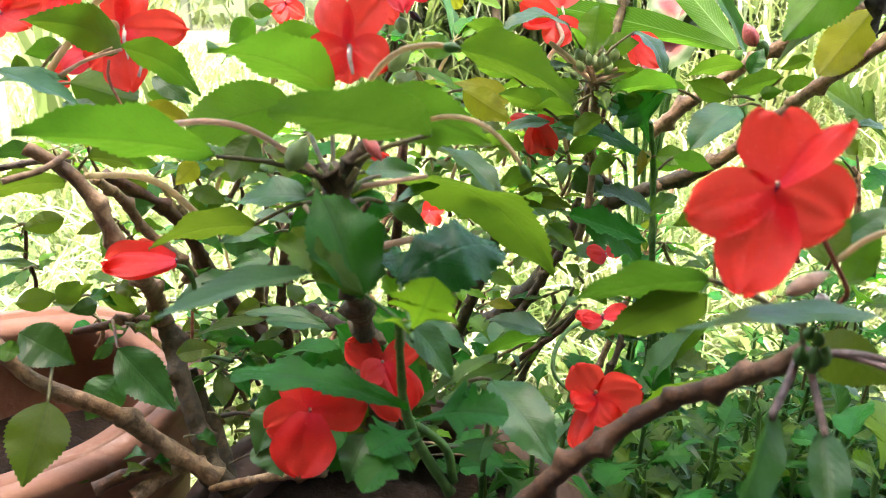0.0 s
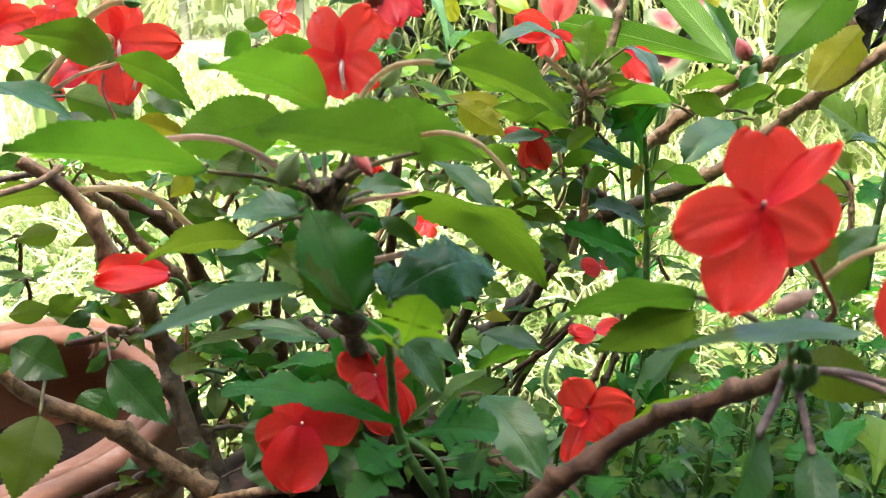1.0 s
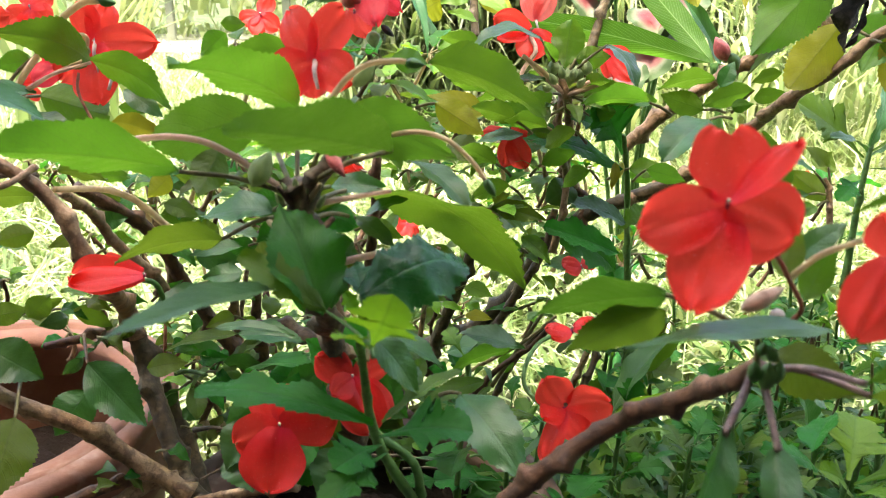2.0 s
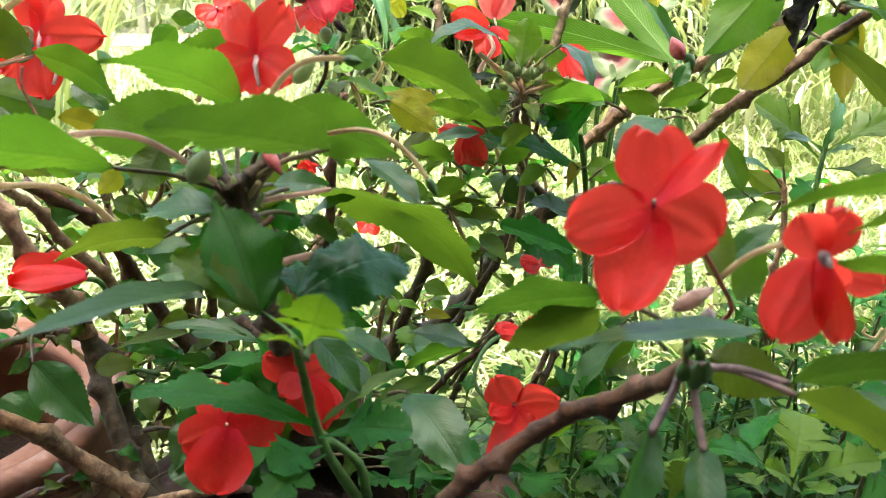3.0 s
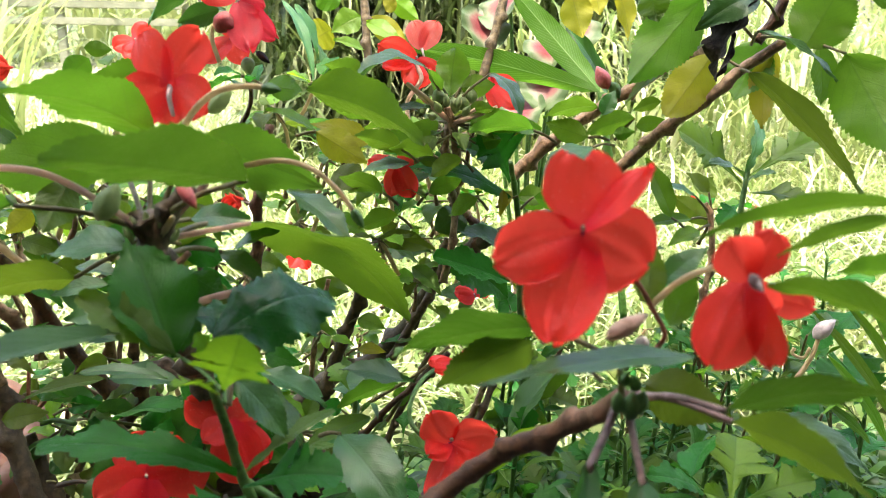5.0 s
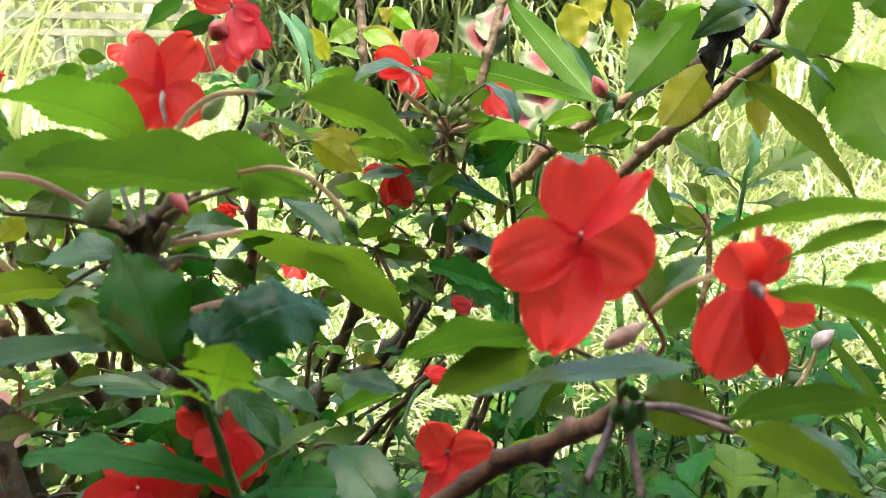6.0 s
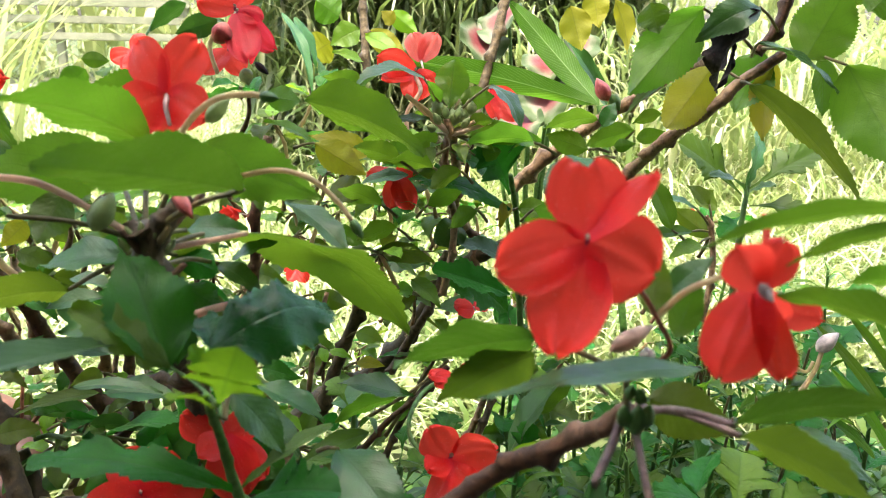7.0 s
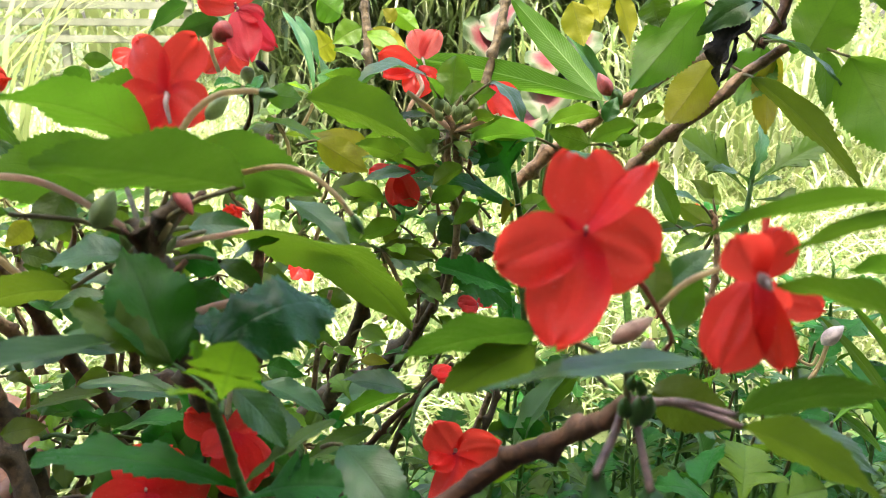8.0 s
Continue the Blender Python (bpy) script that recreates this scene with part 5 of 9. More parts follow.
stem(back, [(0.1305, 0.4609, 0.3732), (0.1607, 0.4588, 0.3853), (0.1926, 0.4432, 0.4192), (0.1984, 0.4137, 0.4413), (0.2167, 0.4032, 0.4584), (0.2288, 0.3973, 0.4731), (0.2484, 0.3915, 0.4885)], 0.00424, 0.00280, BARK_PALE, knots=0.02)
stem(back, [(-0.0295, 0.4073, 0.2963), (-0.0282, 0.4018, 0.3413), (-0.0227, 0.3950, 0.3829), (-0.0212, 0.3932, 0.4080), (-0.0188, 0.3990, 0.4247), (-0.0143, 0.4056, 0.4442)], 0.00298, 0.00235, BARK)
stem(back, [(0.0984, 0.4722, 0.3782), (0.0866, 0.4389, 0.3972), (0.0832, 0.4168, 0.4246), (0.0794, 0.4079, 0.4412), (0.0767, 0.4099, 0.4527)], 0.00323, 0.00208, BARK_PALE)
stem(back, [(0.1040, 0.4632, 0.3471), (0.1041, 0.4715, 0.3710), (0.0881, 0.4670, 0.3868)], 0.00288, 0.00212, BARK)
stem(back, [(0.1246, 0.4617, 0.4052), (0.1459, 0.4576, 0.4256), (0.1695, 0.4529, 0.4446), (0.1984, 0.4481, 0.4639), (0.2147, 0.4318, 0.4795), (0.2197, 0.4114, 0.4820)], 0.00415, 0.00294, BARK_PALE)
stem(back, [(0.1180, 0.6192, 0.3933), (0.1398, 0.6359, 0.4617), (0.1495, 0.6441, 0.4947), (0.1617, 0.6551, 0.5388)], 0.00411, 0.00365, BARK_OLIVE, knots=0.022)
stem(back, [(0.0464, 0.6891, 0.4552), (0.0448, 0.7001, 0.4925), (0.0433, 0.7138, 0.5392)], 0.00389, 0.00340, BARK_OLIVE, knots=0.02)
leaf(back, (0.1188, 0.3925, 0.4430), (0.0834, 0.3812, 0.4441), 0.0186, (-0.18, 0.65, 0.74), LEAF_FRESH, bend=0.1, teeth=12, stalk_to=(0.1316, 0.3940, 0.4365))
leaf(back, (0.0509, 0.3893, 0.4339), (0.0274, 0.3805, 0.4429), 0.0133, (-0.14, 0.86, 0.49), LEAF_FRESH, bend=0.1, teeth=12, stalk_to=(0.0594, 0.3910, 0.4273))
leaf(back, (0.0673, 0.3929, 0.4304), (0.0439, 0.3826, 0.4353), 0.0130, (-0.22, 0.78, 0.58), LEAF_FRESH, bend=0.1, teeth=12, stalk_to=(0.0758, 0.3945, 0.4237))
leaf(back, (0.0818, 0.3918, 0.4286), (0.0642, 0.3776, 0.4227), 0.0117, (-0.64, 0.76, 0.08), LEAF_FRESH, bend=0.1, teeth=12, stalk_to=(0.0882, 0.3934, 0.4218))
leaf(back, (0.0415, 0.3923, 0.4113), (0.0192, 0.3838, 0.4214), 0.0129, (-0.10, 0.86, 0.51), LEAF_FRESH, bend=0.1, teeth=12, stalk_to=(0.0496, 0.3938, 0.4043))
leaf(back, (0.0650, 0.3916, 0.4114), (0.0806, 0.3814, 0.4202), 0.0103, (0.44, 0.87, 0.23), LEAF, bend=0.1, teeth=12, stalk_to=(0.0593, 0.3935, 0.4043))
leaf(back, (0.0920, 0.3996, 0.4065), (0.0750, 0.3853, 0.4004), 0.0115, (-0.64, 0.77, -0.01), LEAF_FRESH, bend=0.1, teeth=12, stalk_to=(0.0981, 0.4011, 0.3993))
leaf(back, (0.0498, 0.3979, 0.3977), (0.0281, 0.3847, 0.3945), 0.0128, (-0.53, 0.81, 0.26), LEAF_FRESH, bend=0.1, teeth=12, stalk_to=(0.0576, 0.3993, 0.3904))
leaf(back, (0.1249, 0.4084, 0.4044), (0.1426, 0.3940, 0.4011), 0.0116, (0.63, 0.77, 0.02), LEAF_FRESH, bend=0.1, teeth=12, stalk_to=(0.1183, 0.4102, 0.3970))
leaf(back, (0.1528, 0.4164, 0.3694), (0.1269, 0.4037, 0.3669), 0.0145, (-0.45, 0.88, 0.18), LEAF, bend=0.1, teeth=12, stalk_to=(0.1621, 0.4176, 0.3615))
leaf(back, (0.0372, 0.4051, 0.4473), (0.0165, 0.3953, 0.4537), 0.0119, (-0.18, 0.78, 0.60), LEAF_FRESH, bend=0.1, teeth=12, stalk_to=(0.0447, 0.4067, 0.4407))
leaf(back, (0.0776, 0.4117, 0.4578), (0.0816, 0.4204, 0.4830), 0.0184, (0.13, 0.93, -0.34), LEAF_FRESH, shape='spoon', stalk_to=(0.0776, 0.4089, 0.4499))
leaf(back, (0.0836, 0.4132, 0.4626), (0.1014, 0.4090, 0.4645), 0.0130, (0.23, 0.97, -0.09), LEAF_FRESH, hook=0.25, bend=0.2, stalk_to=(0.0779, 0.4094, 0.4513))
leaf(back, (0.0991, 0.4110, 0.4700), (0.1117, 0.3920, 0.4471), 0.0162, (0.35, -0.28, 0.89), LEAF_DULL, bend=0.15, stalk_to=(0.0791, 0.4099, 0.4527))
leaf(back, (0.0652, 0.4130, 0.4726), (0.0231, 0.4003, 0.4627), 0.0225, (-0.05, -0.16, 0.98), LEAF_DULL, bend=0.22, hook=0.1, stalk_to=(0.0761, 0.4099, 0.4527))
leaf(back, (0.0439, 0.4200, 0.4603), (0.0288, 0.4197, 0.4579), 0.0091, (0.01, -0.99, 0.11), LEAF_DULL)
leaf(back, (0.0361, 0.4428, 0.4642), (0.0117, 0.4465, 0.4723), 0.0130, (0.26, 0.90, 0.36), LEAF_FRESH, bend=0.15, hook=0.1)
leaf(back, (0.0345, 0.4427, 0.4636), (0.0234, 0.4424, 0.4617), 0.0095, (-0.01, 1.00, -0.10))
leaf(back, (0.0475, 0.4060, 0.4510), (0.0672, 0.4061, 0.4531), 0.0086, (-0.09, -0.43, 0.90), LEAF_DULL)
leaf(back, (0.0725, 0.4137, 0.4448), (0.0529, 0.4103, 0.4333), 0.0121, (-0.03, 0.97, -0.24), LEAF_FRESH, stalk_to=(0.0776, 0.4070, 0.4443))
leaf(back, (0.0891, 0.4117, 0.4407), (0.1055, 0.4040, 0.4506), 0.0143, (0.43, 0.90, -0.01), LEAF_FRESH, shape='round', stalk_to=(0.0785, 0.4069, 0.4443))
leaf(back, (0.0539, 0.4218, 0.4360), (0.0638, 0.4192, 0.4297), 0.0155, (0.14, 0.97, -0.18), LEAF_FRESH, shape='round')
leaf(back, (0.0717, 0.4122, 0.4588), (0.0653, 0.4046, 0.4726), 0.0085, (0.44, 0.68, 0.59), LEAF_FRESH, bend=0.14, cup=0.25, teeth=10, stalk_to=(0.0779, 0.4084, 0.4484))
leaf(back, (0.0865, 0.4087, 0.4500), (0.0987, 0.3967, 0.4532), 0.0087, (0.56, 0.69, 0.46), LEAF_FRESH, bend=0.14, cup=0.25, teeth=10, stalk_to=(0.0779, 0.4074, 0.4457))
leaf(back, (0.0880, 0.4064, 0.4438), (0.0984, 0.3915, 0.4385), 0.0095, (-0.34, -0.52, 0.78), LEAF_FRESH, bend=0.14, cup=0.25, teeth=10, stalk_to=(0.0779, 0.4068, 0.4438))
leaf(back, (0.0805, 0.4054, 0.4401), (0.0831, 0.3898, 0.4322), 0.0088, (0.08, -0.44, 0.89), LEAF_FRESH, bend=0.14, cup=0.25, teeth=10, stalk_to=(0.0779, 0.4064, 0.4428))
leaf(back, (0.0909, 0.4031, 0.4346), (0.1018, 0.3915, 0.4388), 0.0088, (0.73, 0.68, -0.01), LEAF, bend=0.14, cup=0.25, teeth=10, stalk_to=(0.0779, 0.4058, 0.4411))
leaf(back, (0.0597, 0.4014, 0.4268), (0.0698, 0.3884, 0.4269), 0.0082, (0.78, 0.61, 0.14), LEAF, bend=0.14, cup=0.25, teeth=10, stalk_to=(0.0778, 0.4050, 0.4388))
bud(back, (0.0722, 0.4030, 0.4506), (0.0687, 0.4031, 0.4566), 0.00205, BUD_GREEN)
bud(back, (0.0757, 0.4039, 0.4534), (0.0745, 0.4042, 0.4603), 0.00205, BUD_GREEN)
bud(back, (0.0804, 0.4035, 0.4529), (0.0819, 0.4036, 0.4593), 0.00205, BUD_GREEN)
bud(back, (0.0833, 0.4022, 0.4493), (0.0872, 0.4017, 0.4545), 0.00205, BUD_GREEN)
bud(back, (0.0699, 0.4021, 0.4479), (0.0649, 0.4010, 0.4503), 0.00205, BUD_GREEN)
leaf(back, (0.0094, 0.3736, 0.4456), (0.0330, 0.3678, 0.4314), 0.0158, (0.11, 0.97, -0.22), LEAF_YELLOW, stalk_to=(-0.0001, 0.3731, 0.4434))
leaf(back, (0.0554, 0.3969, 0.4258), (0.0283, 0.3958, 0.4201), 0.0107, (-0.18, -0.37, 0.91), LEAF_DULL)
leaf(back, (-0.0098, 0.3403, 0.4698), (0.0057, 0.3288, 0.4687), 0.0110, (0.58, 0.80, -0.17))
stalk(back, [(0.0776, 0.4074, 0.4457), (0.0672, 0.4107, 0.4540), (0.0568, 0.4145, 0.4638)], 0.00149, 0.00119, STALK_PINK)
stalk(back, [(0.0785, 0.4069, 0.4443), (0.0910, 0.4080, 0.4486), (0.1029, 0.4092, 0.4529)], 0.00149, 0.00119, STALK_PINK)
bud(back, (0.0725, 0.4106, 0.4544), (0.0714, 0.4136, 0.4628), 0.00327, BUD_GREEN)
bud(back, (0.0895, 0.4101, 0.4545), (0.0883, 0.4131, 0.4629), 0.00327, BUD_GREEN)
bud(back, (0.0806, 0.4087, 0.4496), (0.0794, 0.4117, 0.4581), 0.00327, BUD_GREEN)
bud(back, (0.0850, 0.4091, 0.4511), (0.0839, 0.4121, 0.4595), 0.00327, BUD_GREEN)
bloom(back, (0.0635, 0.4456, 0.4746), (-0.02, -0.94, 0.37), (0.03, 0.28, 0.96), [(198, 0.0194, 0.0138, 8, 0.00, 30), (168, 0.0225, 0.0163, 20, 0.03, -20), (272, 0.0175, 0.0182, 16, 0.05, 0), (318, 0.0138, 0.0125, 10, 0.00, 0)], heart=0.0011)
bloom(back, (0.0680, 0.4580, 0.4796), (-0.02, -0.94, 0.37), (0.03, 0.28, 0.96), [(108, 0.0167, 0.0128, 6, 0.05, -8), (62, 0.0180, 0.0128, 10, 0.05, 10)], back=True, material=PETAL_PALE, heart=0.0010)
bloom(back, (0.1035, 0.4307, 0.4669), (-0.02, -0.94, 0.37), (0.03, 0.28, 0.96), [(276, 0.0185, 0.0111, 6, 0.03, -20), (304, 0.0240, 0.0135, 16, 0.03, 10), (330, 0.0154, 0.0105, 0, 0.00, 30)], heart=0.0009)
stalk(back, [(0.0630, 0.4450, 0.4727), (0.0648, 0.4317, 0.4652), (0.0571, 0.4278, 0.4535), (0.0579, 0.4227, 0.4389)], 0.00127, 0.00124, STALK_PINK)
bloom(back, (0.0492, 0.4016, 0.4252), (-0.02, -0.94, 0.37), (0.03, 0.28, 0.96), [(170, 0.0151, 0.0099, -12, 0.00, 30), (262, 0.0175, 0.0116, 4, 0.00, -26), (292, 0.0204, 0.0128, 14, 0.00, 14), (24, 0.0134, 0.0099, 10, 0.03, 0)], heart=0.0009)
flower(back, (-0.0297, 0.3934, 0.4080), (-0.74, -0.66, -0.13), 0.0177, (0.00, 0.33, 0.94), fold=55)
flower(back, (0.2927, 0.5763, 0.3545), (0.75, -0.63, 0.22), 0.0243, (0.00, 0.33, 0.94), fold=50)
flower(back, (-0.0100, 0.5269, 0.3369), (0.14, -0.93, 0.33), 0.0202, (0.00, 0.33, 0.94), fold=20)
leaf(back, (0.1627, 0.4237, 0.4514), (0.1312, 0.4227, 0.4459), 0.0160, (-0.14, 0.71, 0.69), LEAF_FRESH, stalk_to=(0.1751, 0.4287, 0.4368))
leaf(back, (0.1565, 0.4182, 0.4353), (0.1327, 0.4217, 0.4430), 0.0142, (0.12, 0.99, -0.08), LEAF_FRESH, stalk_to=(0.1719, 0.4273, 0.4323))
leaf(back, (0.1837, 0.4210, 0.4457), (0.1552, 0.4190, 0.4373), 0.0149, (-0.11, 0.98, 0.14), LEAF_FRESH, stalk_to=(0.1751, 0.4272, 0.4323))
leaf(back, (0.1513, 0.3965, 0.4335), (0.1210, 0.3708, 0.4177), 0.0214, (0.04, -0.34, 0.94), LEAF_DULL, shape='round', stalk_to=(0.1713, 0.4162, 0.4310))
leaf(back, (0.1713, 0.4183, 0.4369), (0.1837, 0.4184, 0.4384), 0.0080, (0.01, 0.98, -0.20))
leaf(back, (0.2036, 0.4337, 0.4534), (0.1862, 0.4323, 0.4479), 0.0092, (-0.17, 0.94, 0.31))
leaf(back, (0.1615, 0.4120, 0.4483), (0.1691, 0.4163, 0.4612), 0.0097, (-0.19, -0.89, 0.41), LEAF_DULL)
leaf(back, (0.1330, 0.4755, 0.3848), (0.1618, 0.4758, 0.3884), 0.0145, (0.01, 0.99, -0.15))
leaf(back, (0.1208, 0.4102, 0.4395), (0.1042, 0.4122, 0.4436), 0.0133, (0.09, 0.99, -0.11))
bud(back, (0.1689, 0.4267, 0.4608), (0.1628, 0.4312, 0.4730), 0.00402, BUD_RED)
bud(back, (0.1708, 0.4280, 0.4646), (0.1751, 0.4248, 0.4558), 0.00309, STALK_GREEN)
leaf(back, (0.1960, 0.3792, 0.5094), (0.1558, 0.3628, 0.4695), 0.0295, (0.06, 0.90, -0.43), LEAF_FRESH, teeth=22, stalk_to=(0.2348, 0.3940, 0.4883))
leaf(back, (0.2108, 0.3924, 0.4894), (0.1558, 0.3695, 0.4563), 0.0132, (-0.43, -0.23, 0.87), LEAF_OLD, stalk_to=(0.2199, 0.4000, 0.4836))
leaf(back, (0.2170, 0.4049, 0.4811), (0.1901, 0.3944, 0.4497), 0.0237, (0.17, 0.88, -0.44), LEAF_YELLOW, shape='round', stalk_to=(0.2285, 0.3964, 0.4753))
leaf(back, (0.1704, 0.3835, 0.5115), (0.1742, 0.3788, 0.4972), 0.0163, (0.44, 0.88, -0.17))
leaf(back, (0.2230, 0.3758, 0.5106), (0.1916, 0.3753, 0.4936), 0.0179, (-0.24, -0.85, 0.48), LEAF_DULL, bend=0.2, stalk_to=(0.2436, 0.3904, 0.4983))
leaf(back, (0.2202, 0.3705, 0.5089), (0.2087, 0.3816, 0.4691), 0.0181, (-0.96, -0.10, 0.25), DEAD, bend=0.15, cup=0.6, wave=0.16, teeth=0, shape='crinkled', label='shrivelled blackened leaf')
leaf(back, (0.2172, 0.3614, 0.4942), (0.2470, 0.3405, 0.4727), 0.0171, (0.10, -0.22, 0.97), LEAF_DULL, teeth=20, stalk_to=(0.2292, 0.3891, 0.4870))
leaf(back, (0.2289, 0.3852, 0.4732), (0.2657, 0.3326, 0.4180), 0.0201, (0.88, 0.14, 0.45), LEAF_OLD, bend=0.06, teeth=20, stalk_to=(0.2285, 0.3960, 0.4739))
leaf(back, (0.2380, 0.3564, 0.4870), (0.2517, 0.3531, 0.5185), 0.0293, (0.49, 0.86, -0.13), LEAF_FRESH, shape='round', teeth=22, stalk_to=(0.2350, 0.3896, 0.4912))
leaf(back, (0.2510, 0.3435, 0.4851), (0.2622, 0.3088, 0.4431), 0.0350, (0.70, 0.63, -0.34), LEAF_FRESH, teeth=24, stalk_to=(0.2350, 0.3896, 0.4912))
leaf(back, (0.2514, 0.3653, 0.4881), (0.2516, 0.3572, 0.4601), 0.0146, (0.91, 0.41, -0.11))
leaf(back, (0.2590, 0.4155, 0.4835), (0.2505, 0.4046, 0.4417), 0.0220, (-0.16, 0.96, -0.22), LEAF_YELLOW)
leaf(back, (0.2515, 0.4182, 0.4893), (0.2355, 0.4109, 0.4563), 0.0278, (0.36, 0.86, -0.37))
leaf(back, (0.2686, 0.3585, 0.5091), (0.2847, 0.3600, 0.5222), 0.0212, (0.21, 0.91, -0.36))
leaf(back, (0.2518, 0.3796, 0.5012), (0.2661, 0.3755, 0.4939), 0.0071, (0.14, -0.72, 0.68), LEAF_DULL)
leaf(back, (0.2521, 0.3965, 0.4870), (0.2609, 0.3961, 0.4900), 0.0077, (0.10, 0.98, -0.19))
stem(back, [(0.2348, 0.3940, 0.4883), (0.2423, 0.3914, 0.5010), (0.2468, 0.3902, 0.5174)], 0.00291, 0.00255, BARK)
leaf(back, (0.1960, 0.4493, 0.4370), (0.2159, 0.4499, 0.4403), 0.0101, (-0.02, 1.00, -0.05))

stem(back, [(0.0736, 0.3956, 0.3607), (0.0788, 0.4004, 0.3802), (0.0808, 0.4060, 0.4025), (0.0756, 0.4101, 0.4202), (0.0770, 0.4141, 0.4378), (0.0782, 0.4212, 0.4579)], 0.00214, 0.00153, BARK_PALE, knots=0.012)
stalk(back, [(0.0762, 0.4161, 0.4465), (0.0665, 0.4079, 0.4563), (0.0547, 0.4057, 0.4651)], 0.00148, 0.00118, STALK_TAN)
stalk(back, [(0.0774, 0.4151, 0.4437), (0.0840, 0.4101, 0.4474), (0.0907, 0.4063, 0.4520)], 0.00119, 0.00104, STALK_PINK)
stalk(back, [(0.0786, 0.4191, 0.4551), (0.0802, 0.4211, 0.4638), (0.0812, 0.4246, 0.4676)], 0.00121, 0.00091, STALK_GREEN)
leaf(back, (0.1270, 0.4078, 0.4413), (0.0850, 0.3976, 0.4421), 0.0153, (0.10, -0.60, 0.79), LEAF_FRESH, teeth=16, bend=0.08)
leaf(back, (0.1190, 0.4207, 0.4022), (0.1392, 0.4200, 0.4005), 0.0127, (-0.00, -0.80, 0.60), LEAF_FRESH, teeth=14, stalk_to=(0.1087, 0.4283, 0.3938))
leaf(back, (0.1165, 0.4104, 0.3729), (0.0810, 0.4050, 0.3875), 0.0169, (0.10, -0.43, 0.89), LEAF_DULL, shape='crinkled', teeth=16, bend=0.08)
leaf(back, (0.1108, 0.3954, 0.3602), (0.0677, 0.3910, 0.3777), 0.0202, (0.10, -0.64, 0.75), LEAF_LOBED, shape='lobed', teeth=18, bend=0.06)
leaf(back, (0.0863, 0.4127, 0.3945), (0.0711, 0.4048, 0.3869), 0.0174, (0.10, -0.80, 0.60), LEAF_DULL, shape='round', teeth=12)
leaf(back, (0.0393, 0.3944, 0.3873), (0.0689, 0.3920, 0.3805), 0.0133, (-0.00, -0.64, 0.75), LEAF_OLD, teeth=14, bend=0.06)
leaf(back, (0.0595, 0.4011, 0.4369), (0.0367, 0.3956, 0.4360), 0.0117, (-0.00, -0.85, 0.51), LEAF_FRESH, shape='round', teeth=12)
leaf(back, (0.1063, 0.4023, 0.4103), (0.1039, 0.3973, 0.3960), 0.0060, (0.30, -0.86, 0.41), LEAF_YELLOW, teeth=8)
leaf(back, (0.0636, 0.4055, 0.4494), (0.0448, 0.3959, 0.4520), 0.0058, (-0.00, -0.08, 0.98), LEAF_DULL, teeth=10, bend=0.1)
leaf(back, (0.0362, 0.4896, 0.4777), (0.0180, 0.4865, 0.4837), 0.0090, (-0.00, -0.64, 0.75), LEAF_FRESH, teeth=12)
leaf(back, (0.0575, 0.3987, 0.3694), (0.0713, 0.3842, 0.3583), 0.0122, (0.20, -0.64, 0.75), LEAF, teeth=14)
leaf(back, (0.0169, 0.4057, 0.4195), (0.0313, 0.3934, 0.4145), 0.0179, (0.10, -0.85, 0.51), LEAF_OLD, shape='round', teeth=12)
leaf(west, (-0.0808, 0.3406, 0.3840), (-0.1052, 0.3392, 0.3799), 0.0101, (-0.00, -0.56, 0.83), LEAF_DULL, teeth=14, bend=0.1)
leaf(west, (-0.0791, 0.3317, 0.3738), (-0.0979, 0.3311, 0.3717), 0.0110, (0.10, -0.64, 0.75), LEAF_DULL, teeth=14, bend=0.1)
leaf(west, (-0.1207, 0.3569, 0.4001), (-0.1038, 0.3548, 0.3940), 0.0098, (0.10, -0.72, 0.68), LEAF, teeth=14)
leaf(west, (-0.1252, 0.3219, 0.3303), (-0.1061, 0.3228, 0.3328), 0.0117, (-0.00, -0.72, 0.67), LEAF_OLD, teeth=14)
leaf(west, (-0.0828, 0.3271, 0.3454), (-0.1173, 0.3245, 0.3378), 0.0090, (-0.00, -0.30, 0.95), LEAF, teeth=14, bend=0.08)
leaf(west, (-0.0908, 0.3189, 0.3522), (-0.0547, 0.3176, 0.3489), 0.0082, (-0.00, -0.19, 0.97), LEAF_DULL, teeth=14, bend=0.08)
leaf(west, (-0.1883, 0.3042, 0.3396), (-0.1983, 0.3050, 0.3420), 0.0100, (-0.00, -0.72, 0.67), LEAF, teeth=12)
leaf(back, (0.2259, 0.3842, 0.5070), (0.1931, 0.3770, 0.4961), 0.0160, (-0.08, -0.60, 0.80), LEAF_DULL, teeth=14, bend=0.14, hook=0.1)
leaf(back, (0.2114, 0.3762, 0.4946), (0.2020, 0.3706, 0.4709), 0.0066, (0.74, -0.52, 0.34), DEAD, shape='lance', teeth=0, wave=0.12, cup=0.6)
leaf(west, (-0.0316, 0.3973, 0.4998), (-0.0525, 0.3866, 0.4896), 0.0136, (-0.27, -0.45, 0.87), LEAF_DULL, teeth=16, bend=0.12)
leaf(west, (-0.0608, 0.4445, 0.5045), (-0.0751, 0.4319, 0.4909), 0.0076, (-0.66, -0.36, 0.64), LEAF_DULL, teeth=14, bend=0.12)
leaf(back, (-0.0127, 0.5119, 0.5056), (0.0057, 0.4745, 0.4576), 0.0088, (0.63, -0.58, 0.46), LEAF_DULL, teeth=18, bend=0.1)
